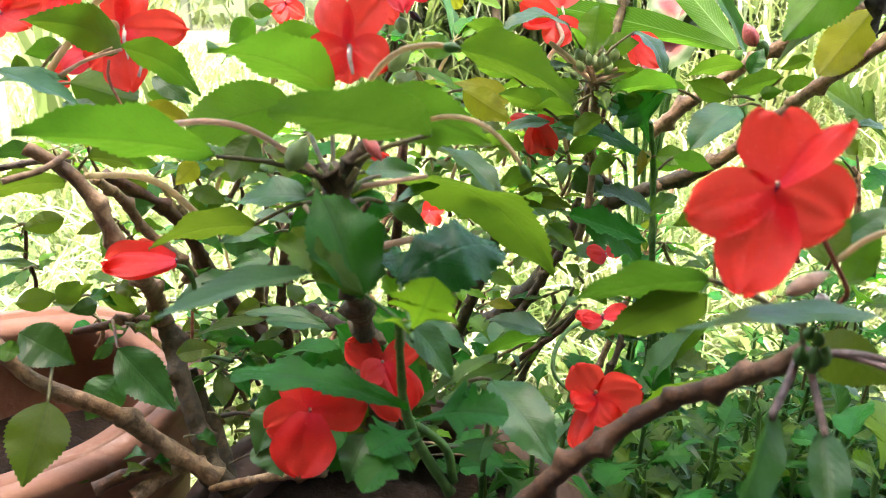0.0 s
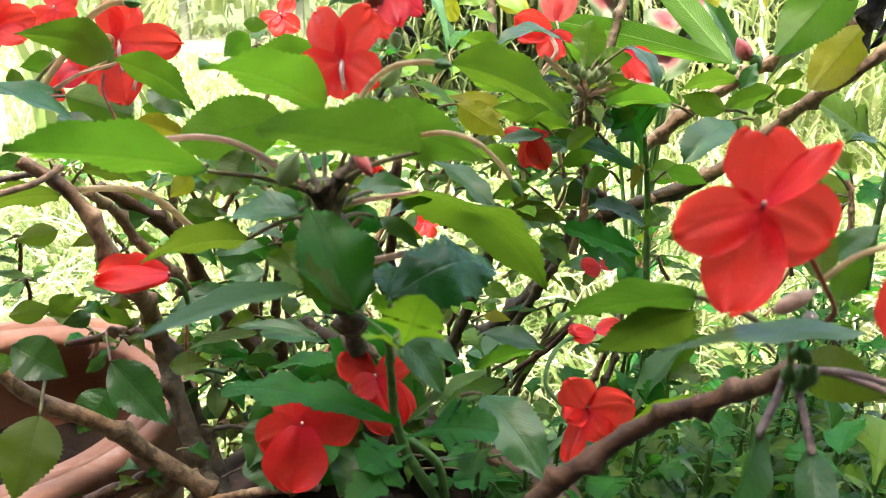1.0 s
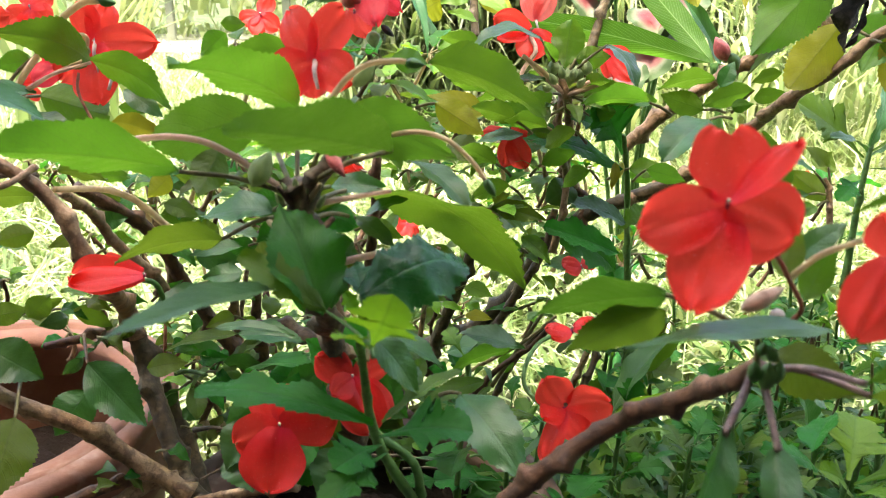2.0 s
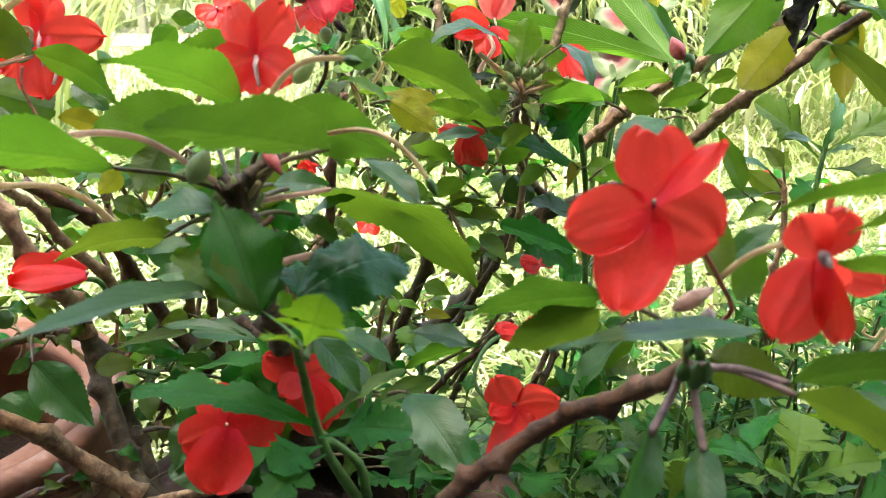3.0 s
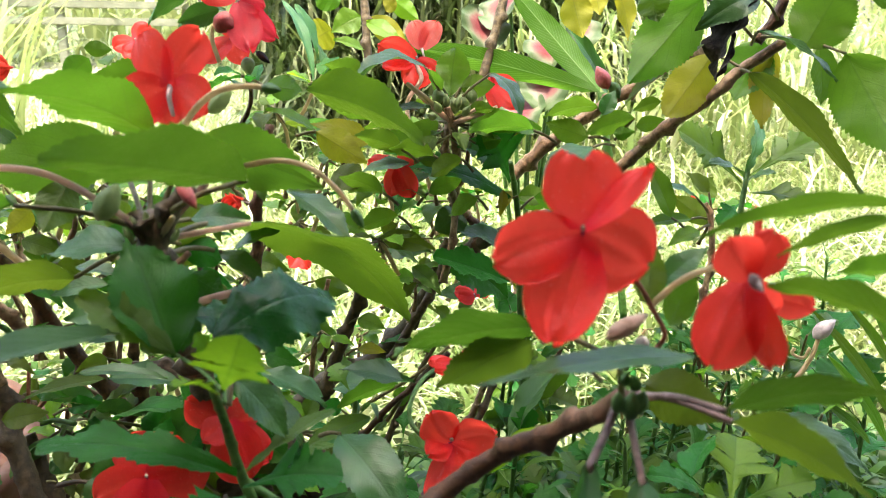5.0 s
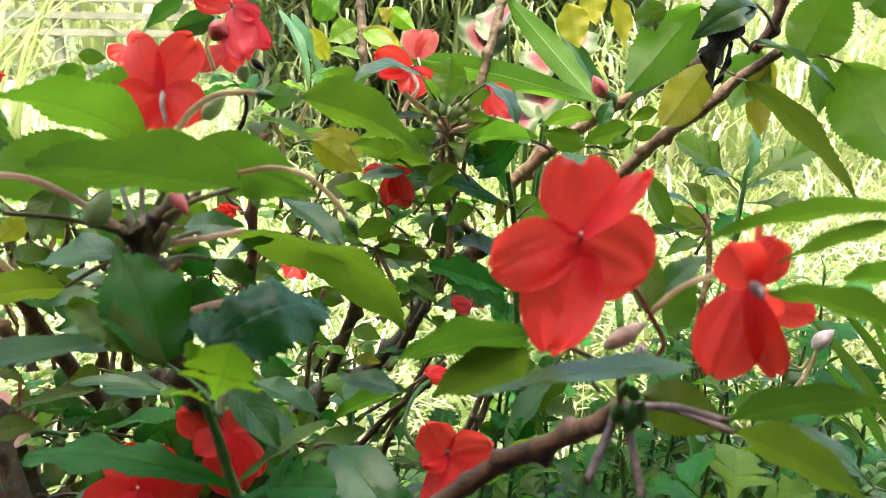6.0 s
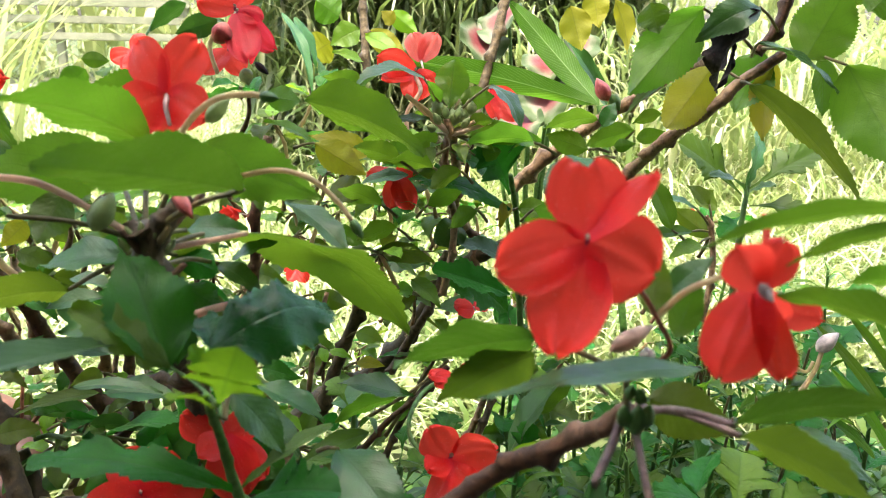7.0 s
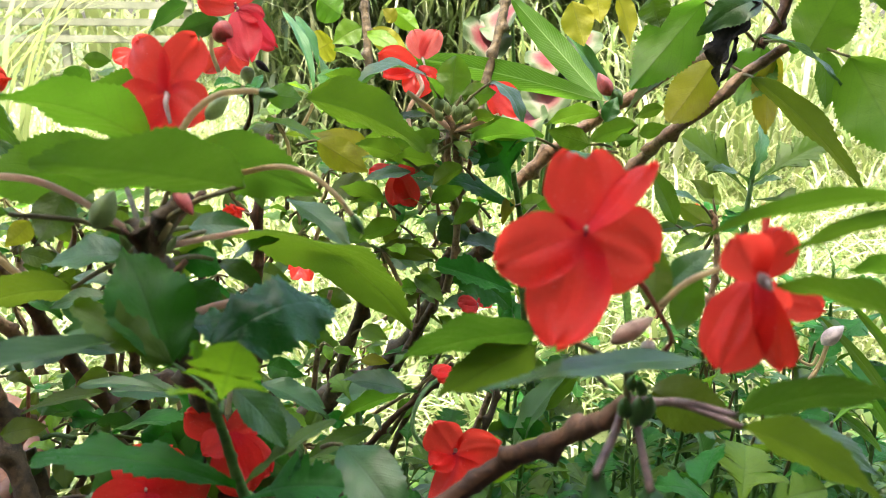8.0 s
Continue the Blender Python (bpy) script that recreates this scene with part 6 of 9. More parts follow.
leaf(back, (0.0617, 0.5847, 0.5007), (0.0520, 0.5831, 0.5091), 0.0121, (-0.01, -0.84, 0.55), LEAF_YELLOW, teeth=12)
leaf(back, (0.0389, 0.6390, 0.4967), (0.0157, 0.6383, 0.4838), 0.0221, (-0.02, -0.88, 0.46), LEAF_FRESH, teeth=12)
leaf(back, (0.0432, 0.6372, 0.4925), (0.0707, 0.6180, 0.4752), 0.0158, (0.09, -0.83, 0.55), LEAF_YOUNG, teeth=12)
leaf(back, (0.0079, 0.4164, 0.4393), (-0.0171, 0.4127, 0.4510), 0.0099, (-0.06, -0.41, 0.90), LEAF, teeth=14, bend=0.1)
leaf(back, (0.0339, 0.4843, 0.4680), (0.0179, 0.4822, 0.4714), 0.0081, (-0.08, -0.60, 0.80), LEAF_FRESH, teeth=12)
leaf(back, (0.0373, 0.4210, 0.4323), (0.0045, 0.4180, 0.4432), 0.0155, (-0.10, -0.73, 0.68), LEAF_YELLOW, teeth=14, bend=0.06)
stem(back, [(0.0045, 0.4585, 0.2531), (0.0105, 0.4554, 0.2787), (0.0209, 0.4527, 0.3070), (0.0294, 0.4490, 0.3316), (0.0349, 0.4460, 0.3572)], 0.00424, 0.00318, BARK_OLIVE, knots=0.02)
stem(back, [(0.0506, 0.4631, 0.2857), (0.0633, 0.4635, 0.3083), (0.0738, 0.4628, 0.3266), (0.0802, 0.4614, 0.3411), (0.0855, 0.4634, 0.3658)], 0.00289, 0.00217, BARK_DARK, knots=0.016)
stem(back, [(0.0137, 0.4197, 0.2351), (0.0327, 0.4196, 0.2586), (0.0479, 0.4183, 0.2770), (0.0678, 0.4160, 0.2942), (0.0806, 0.4143, 0.3104)], 0.00203, 0.00169, BARK, knots=0.014)
stem(back, [(0.0344, 0.4227, 0.2199), (0.0504, 0.4283, 0.2598), (0.0624, 0.4288, 0.2824), (0.0765, 0.4276, 0.3007)], 0.00244, 0.00174, BARK_OLIVE, knots=0.014)
stem(back, [(-0.0003, 0.4273, 0.2854), (0.0022, 0.4286, 0.3070), (0.0059, 0.4297, 0.3281), (0.0122, 0.4361, 0.3503)], 0.00167, 0.00134, BARK_PALE, knots=0.012)
stem(back, [(0.0444, 0.4156, 0.2672), (0.0713, 0.4203, 0.3087), (0.0775, 0.4190, 0.3235)], 0.00134, 0.00101, STALK_OLIVE, knots=0.02)
stalk(back, [(0.0014, 0.3979, 0.2608), (0.0273, 0.3927, 0.2880), (0.0581, 0.3857, 0.3113), (0.0767, 0.3883, 0.3265)], 0.00126, 0.00094, STALK_OLIVE)
stem(back, [(0.0879, 0.4051, 0.2522), (0.0982, 0.4091, 0.2686), (0.1068, 0.4180, 0.2832), (0.1108, 0.4293, 0.3033)], 0.00239, 0.00171, BARK_OLIVE, knots=0.014)
leaf(back, (0.0633, 0.4490, 0.3450), (0.0492, 0.4459, 0.3463), 0.0117, (-0.05, -0.66, 0.74), LEAF_FRESH, teeth=12, bend=0.1, stalk_to=(0.0692, 0.4517, 0.3395))
leaf(back, (0.0286, 0.4457, 0.3211), (0.0454, 0.4368, 0.3169), 0.0117, (-0.05, -0.66, 0.74), LEAF_FRESH, teeth=12, bend=0.1, stalk_to=(0.0217, 0.4499, 0.3150))
leaf(back, (0.0563, 0.4466, 0.3349), (0.0645, 0.4432, 0.3440), 0.0090, (-0.05, -0.66, 0.74), LEAF_OLD, teeth=12, bend=0.1, stalk_to=(0.0531, 0.4504, 0.3291))
leaf(back, (0.0008, 0.4426, 0.3006), (0.0147, 0.4367, 0.3044), 0.0103, (-0.05, -0.66, 0.74), LEAF_OLD, teeth=12, bend=0.1, stalk_to=(-0.0050, 0.4466, 0.2944))
leaf(back, (0.0284, 0.4401, 0.3039), (0.0452, 0.4326, 0.3038), 0.0083, (-0.05, -0.66, 0.74), LEAF_YELLOW, teeth=12, bend=0.1, stalk_to=(0.0214, 0.4443, 0.2977))
leaf(back, (0.0836, 0.4390, 0.3224), (0.0748, 0.4375, 0.3306), 0.0096, (-0.05, -0.66, 0.74), LEAF_FRESH, teeth=12, bend=0.1, stalk_to=(0.0875, 0.4419, 0.3166))
leaf(back, (0.0463, 0.4563, 0.3610), (0.0732, 0.4479, 0.3619), 0.0172, (-0.05, -0.66, 0.74), LEAF_DULL, teeth=12, bend=0.1, stalk_to=(0.0354, 0.4612, 0.3553))
leaf(back, (0.0153, 0.4579, 0.3537), (0.0053, 0.4575, 0.3647), 0.0103, (-0.05, -0.66, 0.74), LEAF_FRESH, teeth=12, bend=0.1, stalk_to=(0.0194, 0.4610, 0.3482))
leaf(back, (0.0502, 0.4270, 0.2722), (0.0603, 0.4245, 0.2846), 0.0117, (-0.05, -0.66, 0.74), LEAF_FRESH, teeth=12, bend=0.1, stalk_to=(0.0463, 0.4307, 0.2657))
leaf(back, (0.0903, 0.4361, 0.3160), (0.0997, 0.4271, 0.3084), 0.0103, (-0.05, -0.66, 0.74), LEAF, teeth=12, bend=0.1, stalk_to=(0.0869, 0.4399, 0.3100))
leaf(back, (0.0176, 0.4299, 0.2681), (0.0057, 0.4279, 0.2735), 0.0117, (-0.05, -0.66, 0.74), LEAF_LOBED, teeth=12, bend=0.1, stalk_to=(0.0223, 0.4325, 0.2618))
leaf(back, (0.0349, 0.4321, 0.2817), (0.0484, 0.4270, 0.2876), 0.0124, (-0.05, -0.66, 0.74), LEAF_DULL, teeth=12, bend=0.1, stalk_to=(0.0294, 0.4360, 0.2753))
leaf(back, (0.0147, 0.3434, 0.3269), (0.0523, 0.3308, 0.3355), 0.0151, (-0.08, -0.45, 0.88), LEAF_DULL, teeth=14, bend=0.12)
leaf(back, (0.0098, 0.3429, 0.3232), (-0.0161, 0.3399, 0.3364), 0.0108, (-0.06, -0.32, 0.95), LEAF_DULL, teeth=14, bend=0.12)
leaf(back, (0.0307, 0.3014, 0.3343), (0.0010, 0.2830, 0.3310), 0.0104, (0.03, -0.40, 0.92), LEAF, teeth=14, bend=0.08)
# lobed plants behind
stem(weed_mid, [(0.1328, 0.4113, 0.2623), (0.1265, 0.4229, 0.3100), (0.1248, 0.4363, 0.3632), (0.1236, 0.4405, 0.3900), (0.1126, 0.4149, 0.4218)], 0.00242, 0.00155, STALK_GREEN, knots=0.03)
leaf(weed_mid, (0.1037, 0.4387, 0.3378), (0.0753, 0.4393, 0.3369), 0.0142, (-0.04, -0.58, 0.82), LEAF_DULL)
leaf(weed_mid, (0.1059, 0.3645, 0.2774), (0.1334, 0.3686, 0.3220), 0.0200, (-0.84, -0.09, 0.53), LEAF_DULL, shape='lance', teeth=20)
leaf(weed_mid, (0.1293, 0.3982, 0.2850), (0.1559, 0.4051, 0.3071), 0.0176, (-0.26, 0.97, 0.01), LEAF, shape='lance')
leaf(weed_mid, (0.0733, 0.2578, 0.3331), (0.1001, 0.2449, 0.3591), 0.0140, (-0.02, 0.89, 0.46), LEAF_YOUNG, shape='lance', teeth=0)
leaf(weed_mid, (0.1118, 0.4081, 0.4038), (0.0507, 0.4064, 0.4243), 0.0252, (-0.16, -0.40, 0.90), LEAF_LOBED, shape='lobed', teeth=18, bend=0.08, cup=0.15)
leaf(weed_mid, (0.1121, 0.4105, 0.4120), (0.0951, 0.4061, 0.4433), 0.0336, (0.09, -0.83, 0.55), LEAF_LOBED, shape='fan', teeth=16, bend=0.1)
leaf(weed_mid, (0.1117, 0.4122, 0.4179), (0.0809, 0.4105, 0.4339), 0.0211, (-0.07, -0.47, 0.87), LEAF_LOBED, shape='fan', teeth=16)
leaf(weed_mid, (0.1132, 0.4121, 0.4073), (0.1039, 0.4017, 0.3961), 0.0055, (-0.11, -0.85, 0.46), LEAF_YELLOW, shape='ovate', teeth=8)
leaf(weed_mid, (0.1149, 0.4161, 0.3425), (0.0721, 0.4091, 0.3709), 0.0291, (0.02, -0.61, 0.80), LEAF_LOBED, shape='lobed', teeth=16, bend=0.1)
leaf(weed_mid, (0.1119, 0.4162, 0.3773), (0.0841, 0.4106, 0.3817), 0.0163, (-0.04, -0.24, 0.96), LEAF_DULL, shape='crinkled', teeth=14, bend=0.14)
leaf(weed_mid, (0.1132, 0.4135, 0.3688), (0.1334, 0.4241, 0.3784), 0.0128, (0.01, -0.68, 0.72), LEAF, shape='lobed', teeth=14)
leaf(weed_mid, (0.0631, 0.4306, 0.4050), (0.0465, 0.4282, 0.4071), 0.0189, (-0.00, -0.76, 0.63), LEAF_LOBED, shape='round', teeth=14)
leaf(weed_east, (0.2742, 0.4948, 0.3624), (0.2475, 0.5026, 0.3820), 0.0170, (0.31, 0.95, 0.05), LEAF_OLD)
leaf(weed_east, (0.2686, 0.5020, 0.3822), (0.2782, 0.5055, 0.3931), 0.0191, (0.24, 0.84, -0.48), LEAF_OLD)
leaf(weed_east, (0.2819, 0.4728, 0.3968), (0.2369, 0.4784, 0.4314), 0.0379, (0.20, -0.72, 0.67), LEAF, shape='fan', teeth=16, bend=0.05)
leaf(weed_east, (0.2864, 0.4736, 0.4014), (0.3324, 0.4748, 0.4264), 0.0280, (-0.33, -0.58, 0.75), LEAF, shape='fan', teeth=16, bend=0.05)
leaf(weed_east, (0.2842, 0.4743, 0.4028), (0.3035, 0.5028, 0.4374), 0.0158, (0.39, -0.82, 0.43), LEAF_DULL, shape='lobed', teeth=14)
leaf(weed_east, (0.2853, 0.4706, 0.3908), (0.3145, 0.4451, 0.3885), 0.0253, (-0.05, -0.35, 0.93), LEAF, shape='fan', teeth=16, bend=0.1)
leaf(weed_east, (0.2834, 0.4736, 0.4000), (0.2508, 0.4605, 0.4125), 0.0123, (-0.05, -0.35, 0.93), LEAF_DULL, shape='lobed', teeth=12, bend=0.1)
leaf(weed_east, (0.2856, 0.4729, 0.3985), (0.2948, 0.4580, 0.4057), 0.0131, (-0.05, -0.35, 0.93), LEAF_DULL, shape='lobed', teeth=12, bend=0.1)
leaf(weed_east, (0.2800, 0.4693, 0.3837), (0.2559, 0.4490, 0.3752), 0.0159, (0.02, -0.61, 0.80), LEAF_LOBED, shape='fan', teeth=12)
stem(weed_east, [(0.2714, 0.4511, 0.3171), (0.2771, 0.4627, 0.3596), (0.2815, 0.4693, 0.3844), (0.2893, 0.4805, 0.4083)], 0.00258, 0.00148, STALK_GREEN, knots=0.03)
leaf(back, (0.2181, 0.4355, 0.3839), (0.2030, 0.4475, 0.4183), 0.0156, (0.18, -0.92, 0.36), LEAF, teeth=16, bend=0.05, stalk_to=(0.2310, 0.4415, 0.3742))
leaf(back, (0.2347, 0.4430, 0.3809), (0.1957, 0.4364, 0.3766), 0.0103, (-0.07, -0.47, 0.87), LEAF, teeth=14, stalk_to=(0.2490, 0.4509, 0.3785))
leaf(back, (0.2378, 0.4462, 0.3936), (0.2099, 0.4421, 0.4028), 0.0096, (-0.05, -0.35, 0.93), LEAF_DULL, teeth=14, stalk_to=(0.2498, 0.4518, 0.3819))
leaf(back, (0.2502, 0.4555, 0.3948), (0.2366, 0.4606, 0.4063), 0.0120, (0.09, -0.83, 0.55), LEAF_OLD, teeth=14, stalk_to=(0.2519, 0.4515, 0.3819))
leaf(back, (0.2393, 0.4404, 0.3743), (0.2155, 0.4310, 0.3670), 0.0116, (0.03, -0.49, 0.87), LEAF_FRESH, teeth=14, stalk_to=(0.2510, 0.4496, 0.3751))
stem(back, [(0.2438, 0.4357, 0.3242), (0.2511, 0.4437, 0.3548), (0.2511, 0.4506, 0.3785), (0.2479, 0.4538, 0.3880)], 0.00212, 0.00177, BARK_PALE, knots=0.012)
leaf(weed_east, (0.3072, 0.3355, 0.2969), (0.2535, 0.3400, 0.3604), 0.0065, (-0.38, -0.59, 0.70), LEAF_FRESH, shape='lance', teeth=0, bend=0.08)
leaf(weed_east, (0.3113, 0.3399, 0.3139), (0.2665, 0.3407, 0.3686), 0.0057, (-0.38, -0.59, 0.70), LEAF_FRESH, shape='lance', teeth=0, bend=0.08)
leaf(weed_east, (0.3040, 0.3326, 0.2856), (0.2606, 0.3329, 0.3390), 0.0065, (-0.38, -0.59, 0.70), LEAF_FRESH, shape='lance', teeth=0, bend=0.08)
leaf(weed_east, (0.3081, 0.3436, 0.3252), (0.2783, 0.3399, 0.3713), 0.0046, (-0.38, -0.59, 0.70), LEAF_FRESH, shape='lance', teeth=0, bend=0.08)
leaf(weed_east, (0.2952, 0.3337, 0.2855), (0.2463, 0.3300, 0.3227), 0.0057, (-0.38, -0.59, 0.70), LEAF_FRESH, shape='lance', teeth=0, bend=0.08)
stem(weed_low, [(0.2237, 0.3308, 0.2461), (0.2166, 0.3183, 0.2722), (0.2143, 0.3129, 0.2886)], 0.00177, 0.00136, STALK_GREEN, knots=0.03)
leaf(weed_low, (0.1627, 0.2395, 0.3263), (0.1747, 0.2615, 0.3403), 0.0285, (-0.04, -0.58, 0.82), LEAF_YOUNG, shape='fan', teeth=16, bend=0.06, cup=0.1)
leaf(weed_low, (0.1747, 0.2544, 0.3135), (0.2010, 0.2467, 0.3282), 0.0189, (0.05, -0.37, 0.92), LEAF_FRESH, shape='fan', teeth=16, bend=0.1)
leaf(weed_low, (0.1733, 0.2538, 0.3114), (0.1569, 0.2490, 0.3243), 0.0135, (-0.15, -0.42, 0.89), LEAF_YOUNG, shape='fan', teeth=16, bend=0.1)
leaf(weed_low, (0.1728, 0.2523, 0.3070), (0.1778, 0.2357, 0.3214), 0.0141, (0.05, -0.37, 0.92), LEAF_FRESH, shape='fan', teeth=16, bend=0.1)
leaf(weed_low, (0.1660, 0.2651, 0.3117), (0.1387, 0.2615, 0.3252), 0.0162, (-0.05, -0.30, 0.95), LEAF_LOBED, shape='lobed', teeth=16, bend=0.1)
leaf(weed_low, (0.1818, 0.3050, 0.3081), (0.1722, 0.3021, 0.3279), 0.0152, (0.23, -0.69, 0.66), LEAF_DULL, shape='ovate', teeth=12, bend=0.1)
leaf(weed_low, (0.1833, 0.2395, 0.3032), (0.2053, 0.2261, 0.3311), 0.0235, (0.05, -0.31, 0.95), LEAF_LOBED, shape='fan', teeth=20, bend=0.1)
leaf(weed_low, (0.1294, 0.2709, 0.2888), (0.1367, 0.2767, 0.3073), 0.0194, (0.03, -0.72, 0.67), LEAF, shape='fan', teeth=20, bend=0.05)
stalk(weed_low, [(0.1733, 0.2559, 0.3174), (0.1730, 0.2565, 0.3039), (0.1814, 0.2621, 0.2762)], 0.00117, 0.00141, STALK_GREEN)
leaf(weed_low, (0.2094, 0.3579, 0.3136), (0.2039, 0.3425, 0.3305), 0.0109, (-0.34, -0.34, 0.84), LEAF_FRESH, shape='fan', teeth=16, bend=0.1, stalk_to=(0.2170, 0.3700, 0.2866))
leaf(weed_low, (0.2473, 0.4264, 0.2955), (0.2370, 0.4125, 0.3153), 0.0164, (0.03, -0.39, 0.84), LEAF, shape='fan', teeth=16, bend=0.1, stalk_to=(0.2564, 0.4376, 0.2659))
leaf(weed_low, (0.2404, 0.4207, 0.3031), (0.2269, 0.4049, 0.3146), 0.0186, (-0.26, -0.35, 0.84), LEAF_FRESH, shape='fan', teeth=16, bend=0.1, stalk_to=(0.2505, 0.4320, 0.2741))
leaf(weed_low, (0.2448, 0.4152, 0.3121), (0.2344, 0.4007, 0.3299), 0.0191, (0.07, -0.40, 0.84), LEAF_FRESH, shape='fan', teeth=16, bend=0.1, stalk_to=(0.2541, 0.4266, 0.2836))
leaf(weed_low, (0.2284, 0.3603, 0.2984), (0.2337, 0.3444, 0.3182), 0.0114, (-0.27, -0.35, 0.84), LEAF, shape='fan', teeth=16, bend=0.1, stalk_to=(0.2329, 0.3726, 0.2704))
leaf(weed_low, (0.2342, 0.3979, 0.2853), (0.2385, 0.3811, 0.3017), 0.0183, (-0.01, -0.38, 0.84), LEAF_FRESH, shape='fan', teeth=16, bend=0.1, stalk_to=(0.2386, 0.4097, 0.2559))
leaf(weed_low, (0.2621, 0.3805, 0.2801), (0.2674, 0.3647, 0.3006), 0.0190, (0.05, -0.39, 0.84), LEAF, shape='fan', teeth=16, bend=0.1, stalk_to=(0.2672, 0.3922, 0.2506))
leaf(weed_low, (0.2651, 0.3724, 0.3145), (0.2563, 0.3561, 0.3268), 0.0158, (0.02, -0.39, 0.84), LEAF_DULL, shape='fan', teeth=16, bend=0.1, stalk_to=(0.2751, 0.3841, 0.2870))
leaf(weed_low, (0.2423, 0.4137, 0.3110), (0.2518, 0.3950, 0.3231), 0.0184, (-0.11, -0.37, 0.84), LEAF, shape='fan', teeth=16, bend=0.1, stalk_to=(0.2450, 0.4261, 0.2825))
leaf(weed_low, (0.1913, 0.3667, 0.3161), (0.1702, 0.3533, 0.3326), 0.0160, (-0.13, -0.37, 0.84), LEAF_DULL, shape='fan', teeth=16, bend=0.1, stalk_to=(0.2033, 0.3782, 0.2891))
leaf(weed_low, (0.2327, 0.3403, 0.3030), (0.2134, 0.3255, 0.3157), 0.0102, (-0.29, -0.35, 0.84), LEAF_FRESH, shape='fan', teeth=16, bend=0.1, stalk_to=(0.2457, 0.3516, 0.2756))
leaf(weed_low, (0.2701, 0.3361, 0.3004), (0.2500, 0.3230, 0.3184), 0.0169, (-0.15, -0.37, 0.84), LEAF_DULL, shape='fan', teeth=16, bend=0.1, stalk_to=(0.2848, 0.3472, 0.2729))
leaf(weed_low, (0.2777, 0.3454, 0.2985), (0.2639, 0.3311, 0.3152), 0.0150, (0.00, -0.39, 0.84), LEAF_FRESH, shape='fan', teeth=16, bend=0.1, stalk_to=(0.2902, 0.3567, 0.2707))
leaf(weed_low, (0.2541, 0.3620, 0.2887), (0.2409, 0.3482, 0.3076), 0.0126, (-0.17, -0.36, 0.84), LEAF_DULL, shape='fan', teeth=16, bend=0.1, stalk_to=(0.2654, 0.3732, 0.2602))
leaf(weed_low, (0.2133, 0.3178, 0.3331), (0.2004, 0.3031, 0.3487), 0.0094, (0.01, -0.39, 0.84), LEAF, shape='fan', teeth=16, bend=0.1, stalk_to=(0.2243, 0.3301, 0.3079))
leaf(weed_low, (0.1974, 0.3690, 0.3046), (0.1954, 0.3526, 0.3197), 0.0158, (0.09, -0.40, 0.84), LEAF_FRESH, shape='fan', teeth=16, bend=0.1, stalk_to=(0.2033, 0.3811, 0.2769))
leaf(weed_low, (0.2147, 0.2912, 0.3130), (0.2463, 0.3080, 0.3140), 0.0158, (0.00, -0.31, 0.95), LEAF_FRESH, shape='fan', teeth=16, bend=0.08, stalk_to=(0.2215, 0.3045, 0.2856))
leaf(weed_low, (0.2131, 0.2691, 0.3102), (0.2461, 0.2854, 0.3100), 0.0174, (0.00, -0.31, 0.95), LEAF_FRESH, shape='fan', teeth=16, bend=0.08, stalk_to=(0.2208, 0.2823, 0.2828))
leaf(weed_low, (0.2097, 0.3125, 0.3121), (0.2360, 0.3292, 0.3113), 0.0155, (0.00, -0.31, 0.95), LEAF_FRESH, shape='fan', teeth=16, bend=0.08, stalk_to=(0.2153, 0.3258, 0.2844))
leaf(weed_low, (0.2476, 0.3114, 0.3181), (0.2786, 0.3296, 0.3231), 0.0167, (0.00, -0.31, 0.95), LEAF_YOUNG, shape='fan', teeth=16, bend=0.08, stalk_to=(0.2554, 0.3246, 0.2908))
leaf(weed_low, (0.1651, 0.2596, 0.3018), (0.1635, 0.2782, 0.2997), 0.0144, (0.00, -0.31, 0.95), LEAF_FRESH, shape='fan', teeth=16, bend=0.08, stalk_to=(0.1701, 0.2729, 0.2738))
leaf(weed_low, (0.1408, 0.2723, 0.3017), (0.1348, 0.2906, 0.2978), 0.0139, (0.00, -0.31, 0.95), LEAF_FRESH, shape='fan', teeth=16, bend=0.08, stalk_to=(0.1437, 0.2857, 0.2737))
leaf(weed_low, (0.2484, 0.3527, 0.3148), (0.2742, 0.3700, 0.3158), 0.0135, (0.00, -0.31, 0.95), LEAF_FRESH, shape='fan', teeth=16, bend=0.08, stalk_to=(0.2544, 0.3658, 0.2867))
leaf(weed_low, (0.2215, 0.3547, 0.3141), (0.2179, 0.3741, 0.3139), 0.0135, (0.00, -0.31, 0.95), LEAF_FRESH, shape='fan', teeth=16, bend=0.08, stalk_to=(0.2260, 0.3680, 0.2860))
leaf(weed_low, (0.2786, 0.3766, 0.3299), (0.3059, 0.3943, 0.3325), 0.0142, (0.00, -0.31, 0.95), LEAF, shape='fan', teeth=16, bend=0.08, stalk_to=(0.2852, 0.3898, 0.3023))
leaf(weed_low, (0.3356, 0.4391, 0.3116), (0.3617, 0.4182, 0.2520), 0.0468, (0.40, -0.80, 0.45), LEAF_LOBED, shape='fan', teeth=16)
leaf(weed_low, (0.3687, 0.4377, 0.3228), (0.3243, 0.4355, 0.2938), 0.0535, (-0.55, 0.10, 0.83), LEAF_LOBED, shape='fan', teeth=16)
leaf(weed_low, (0.3393, 0.3796, 0.2895), (0.2969, 0.3890, 0.3015), 0.0361, (0.19, -0.31, 0.93), LEAF_LOBED, shape='fan', teeth=16)

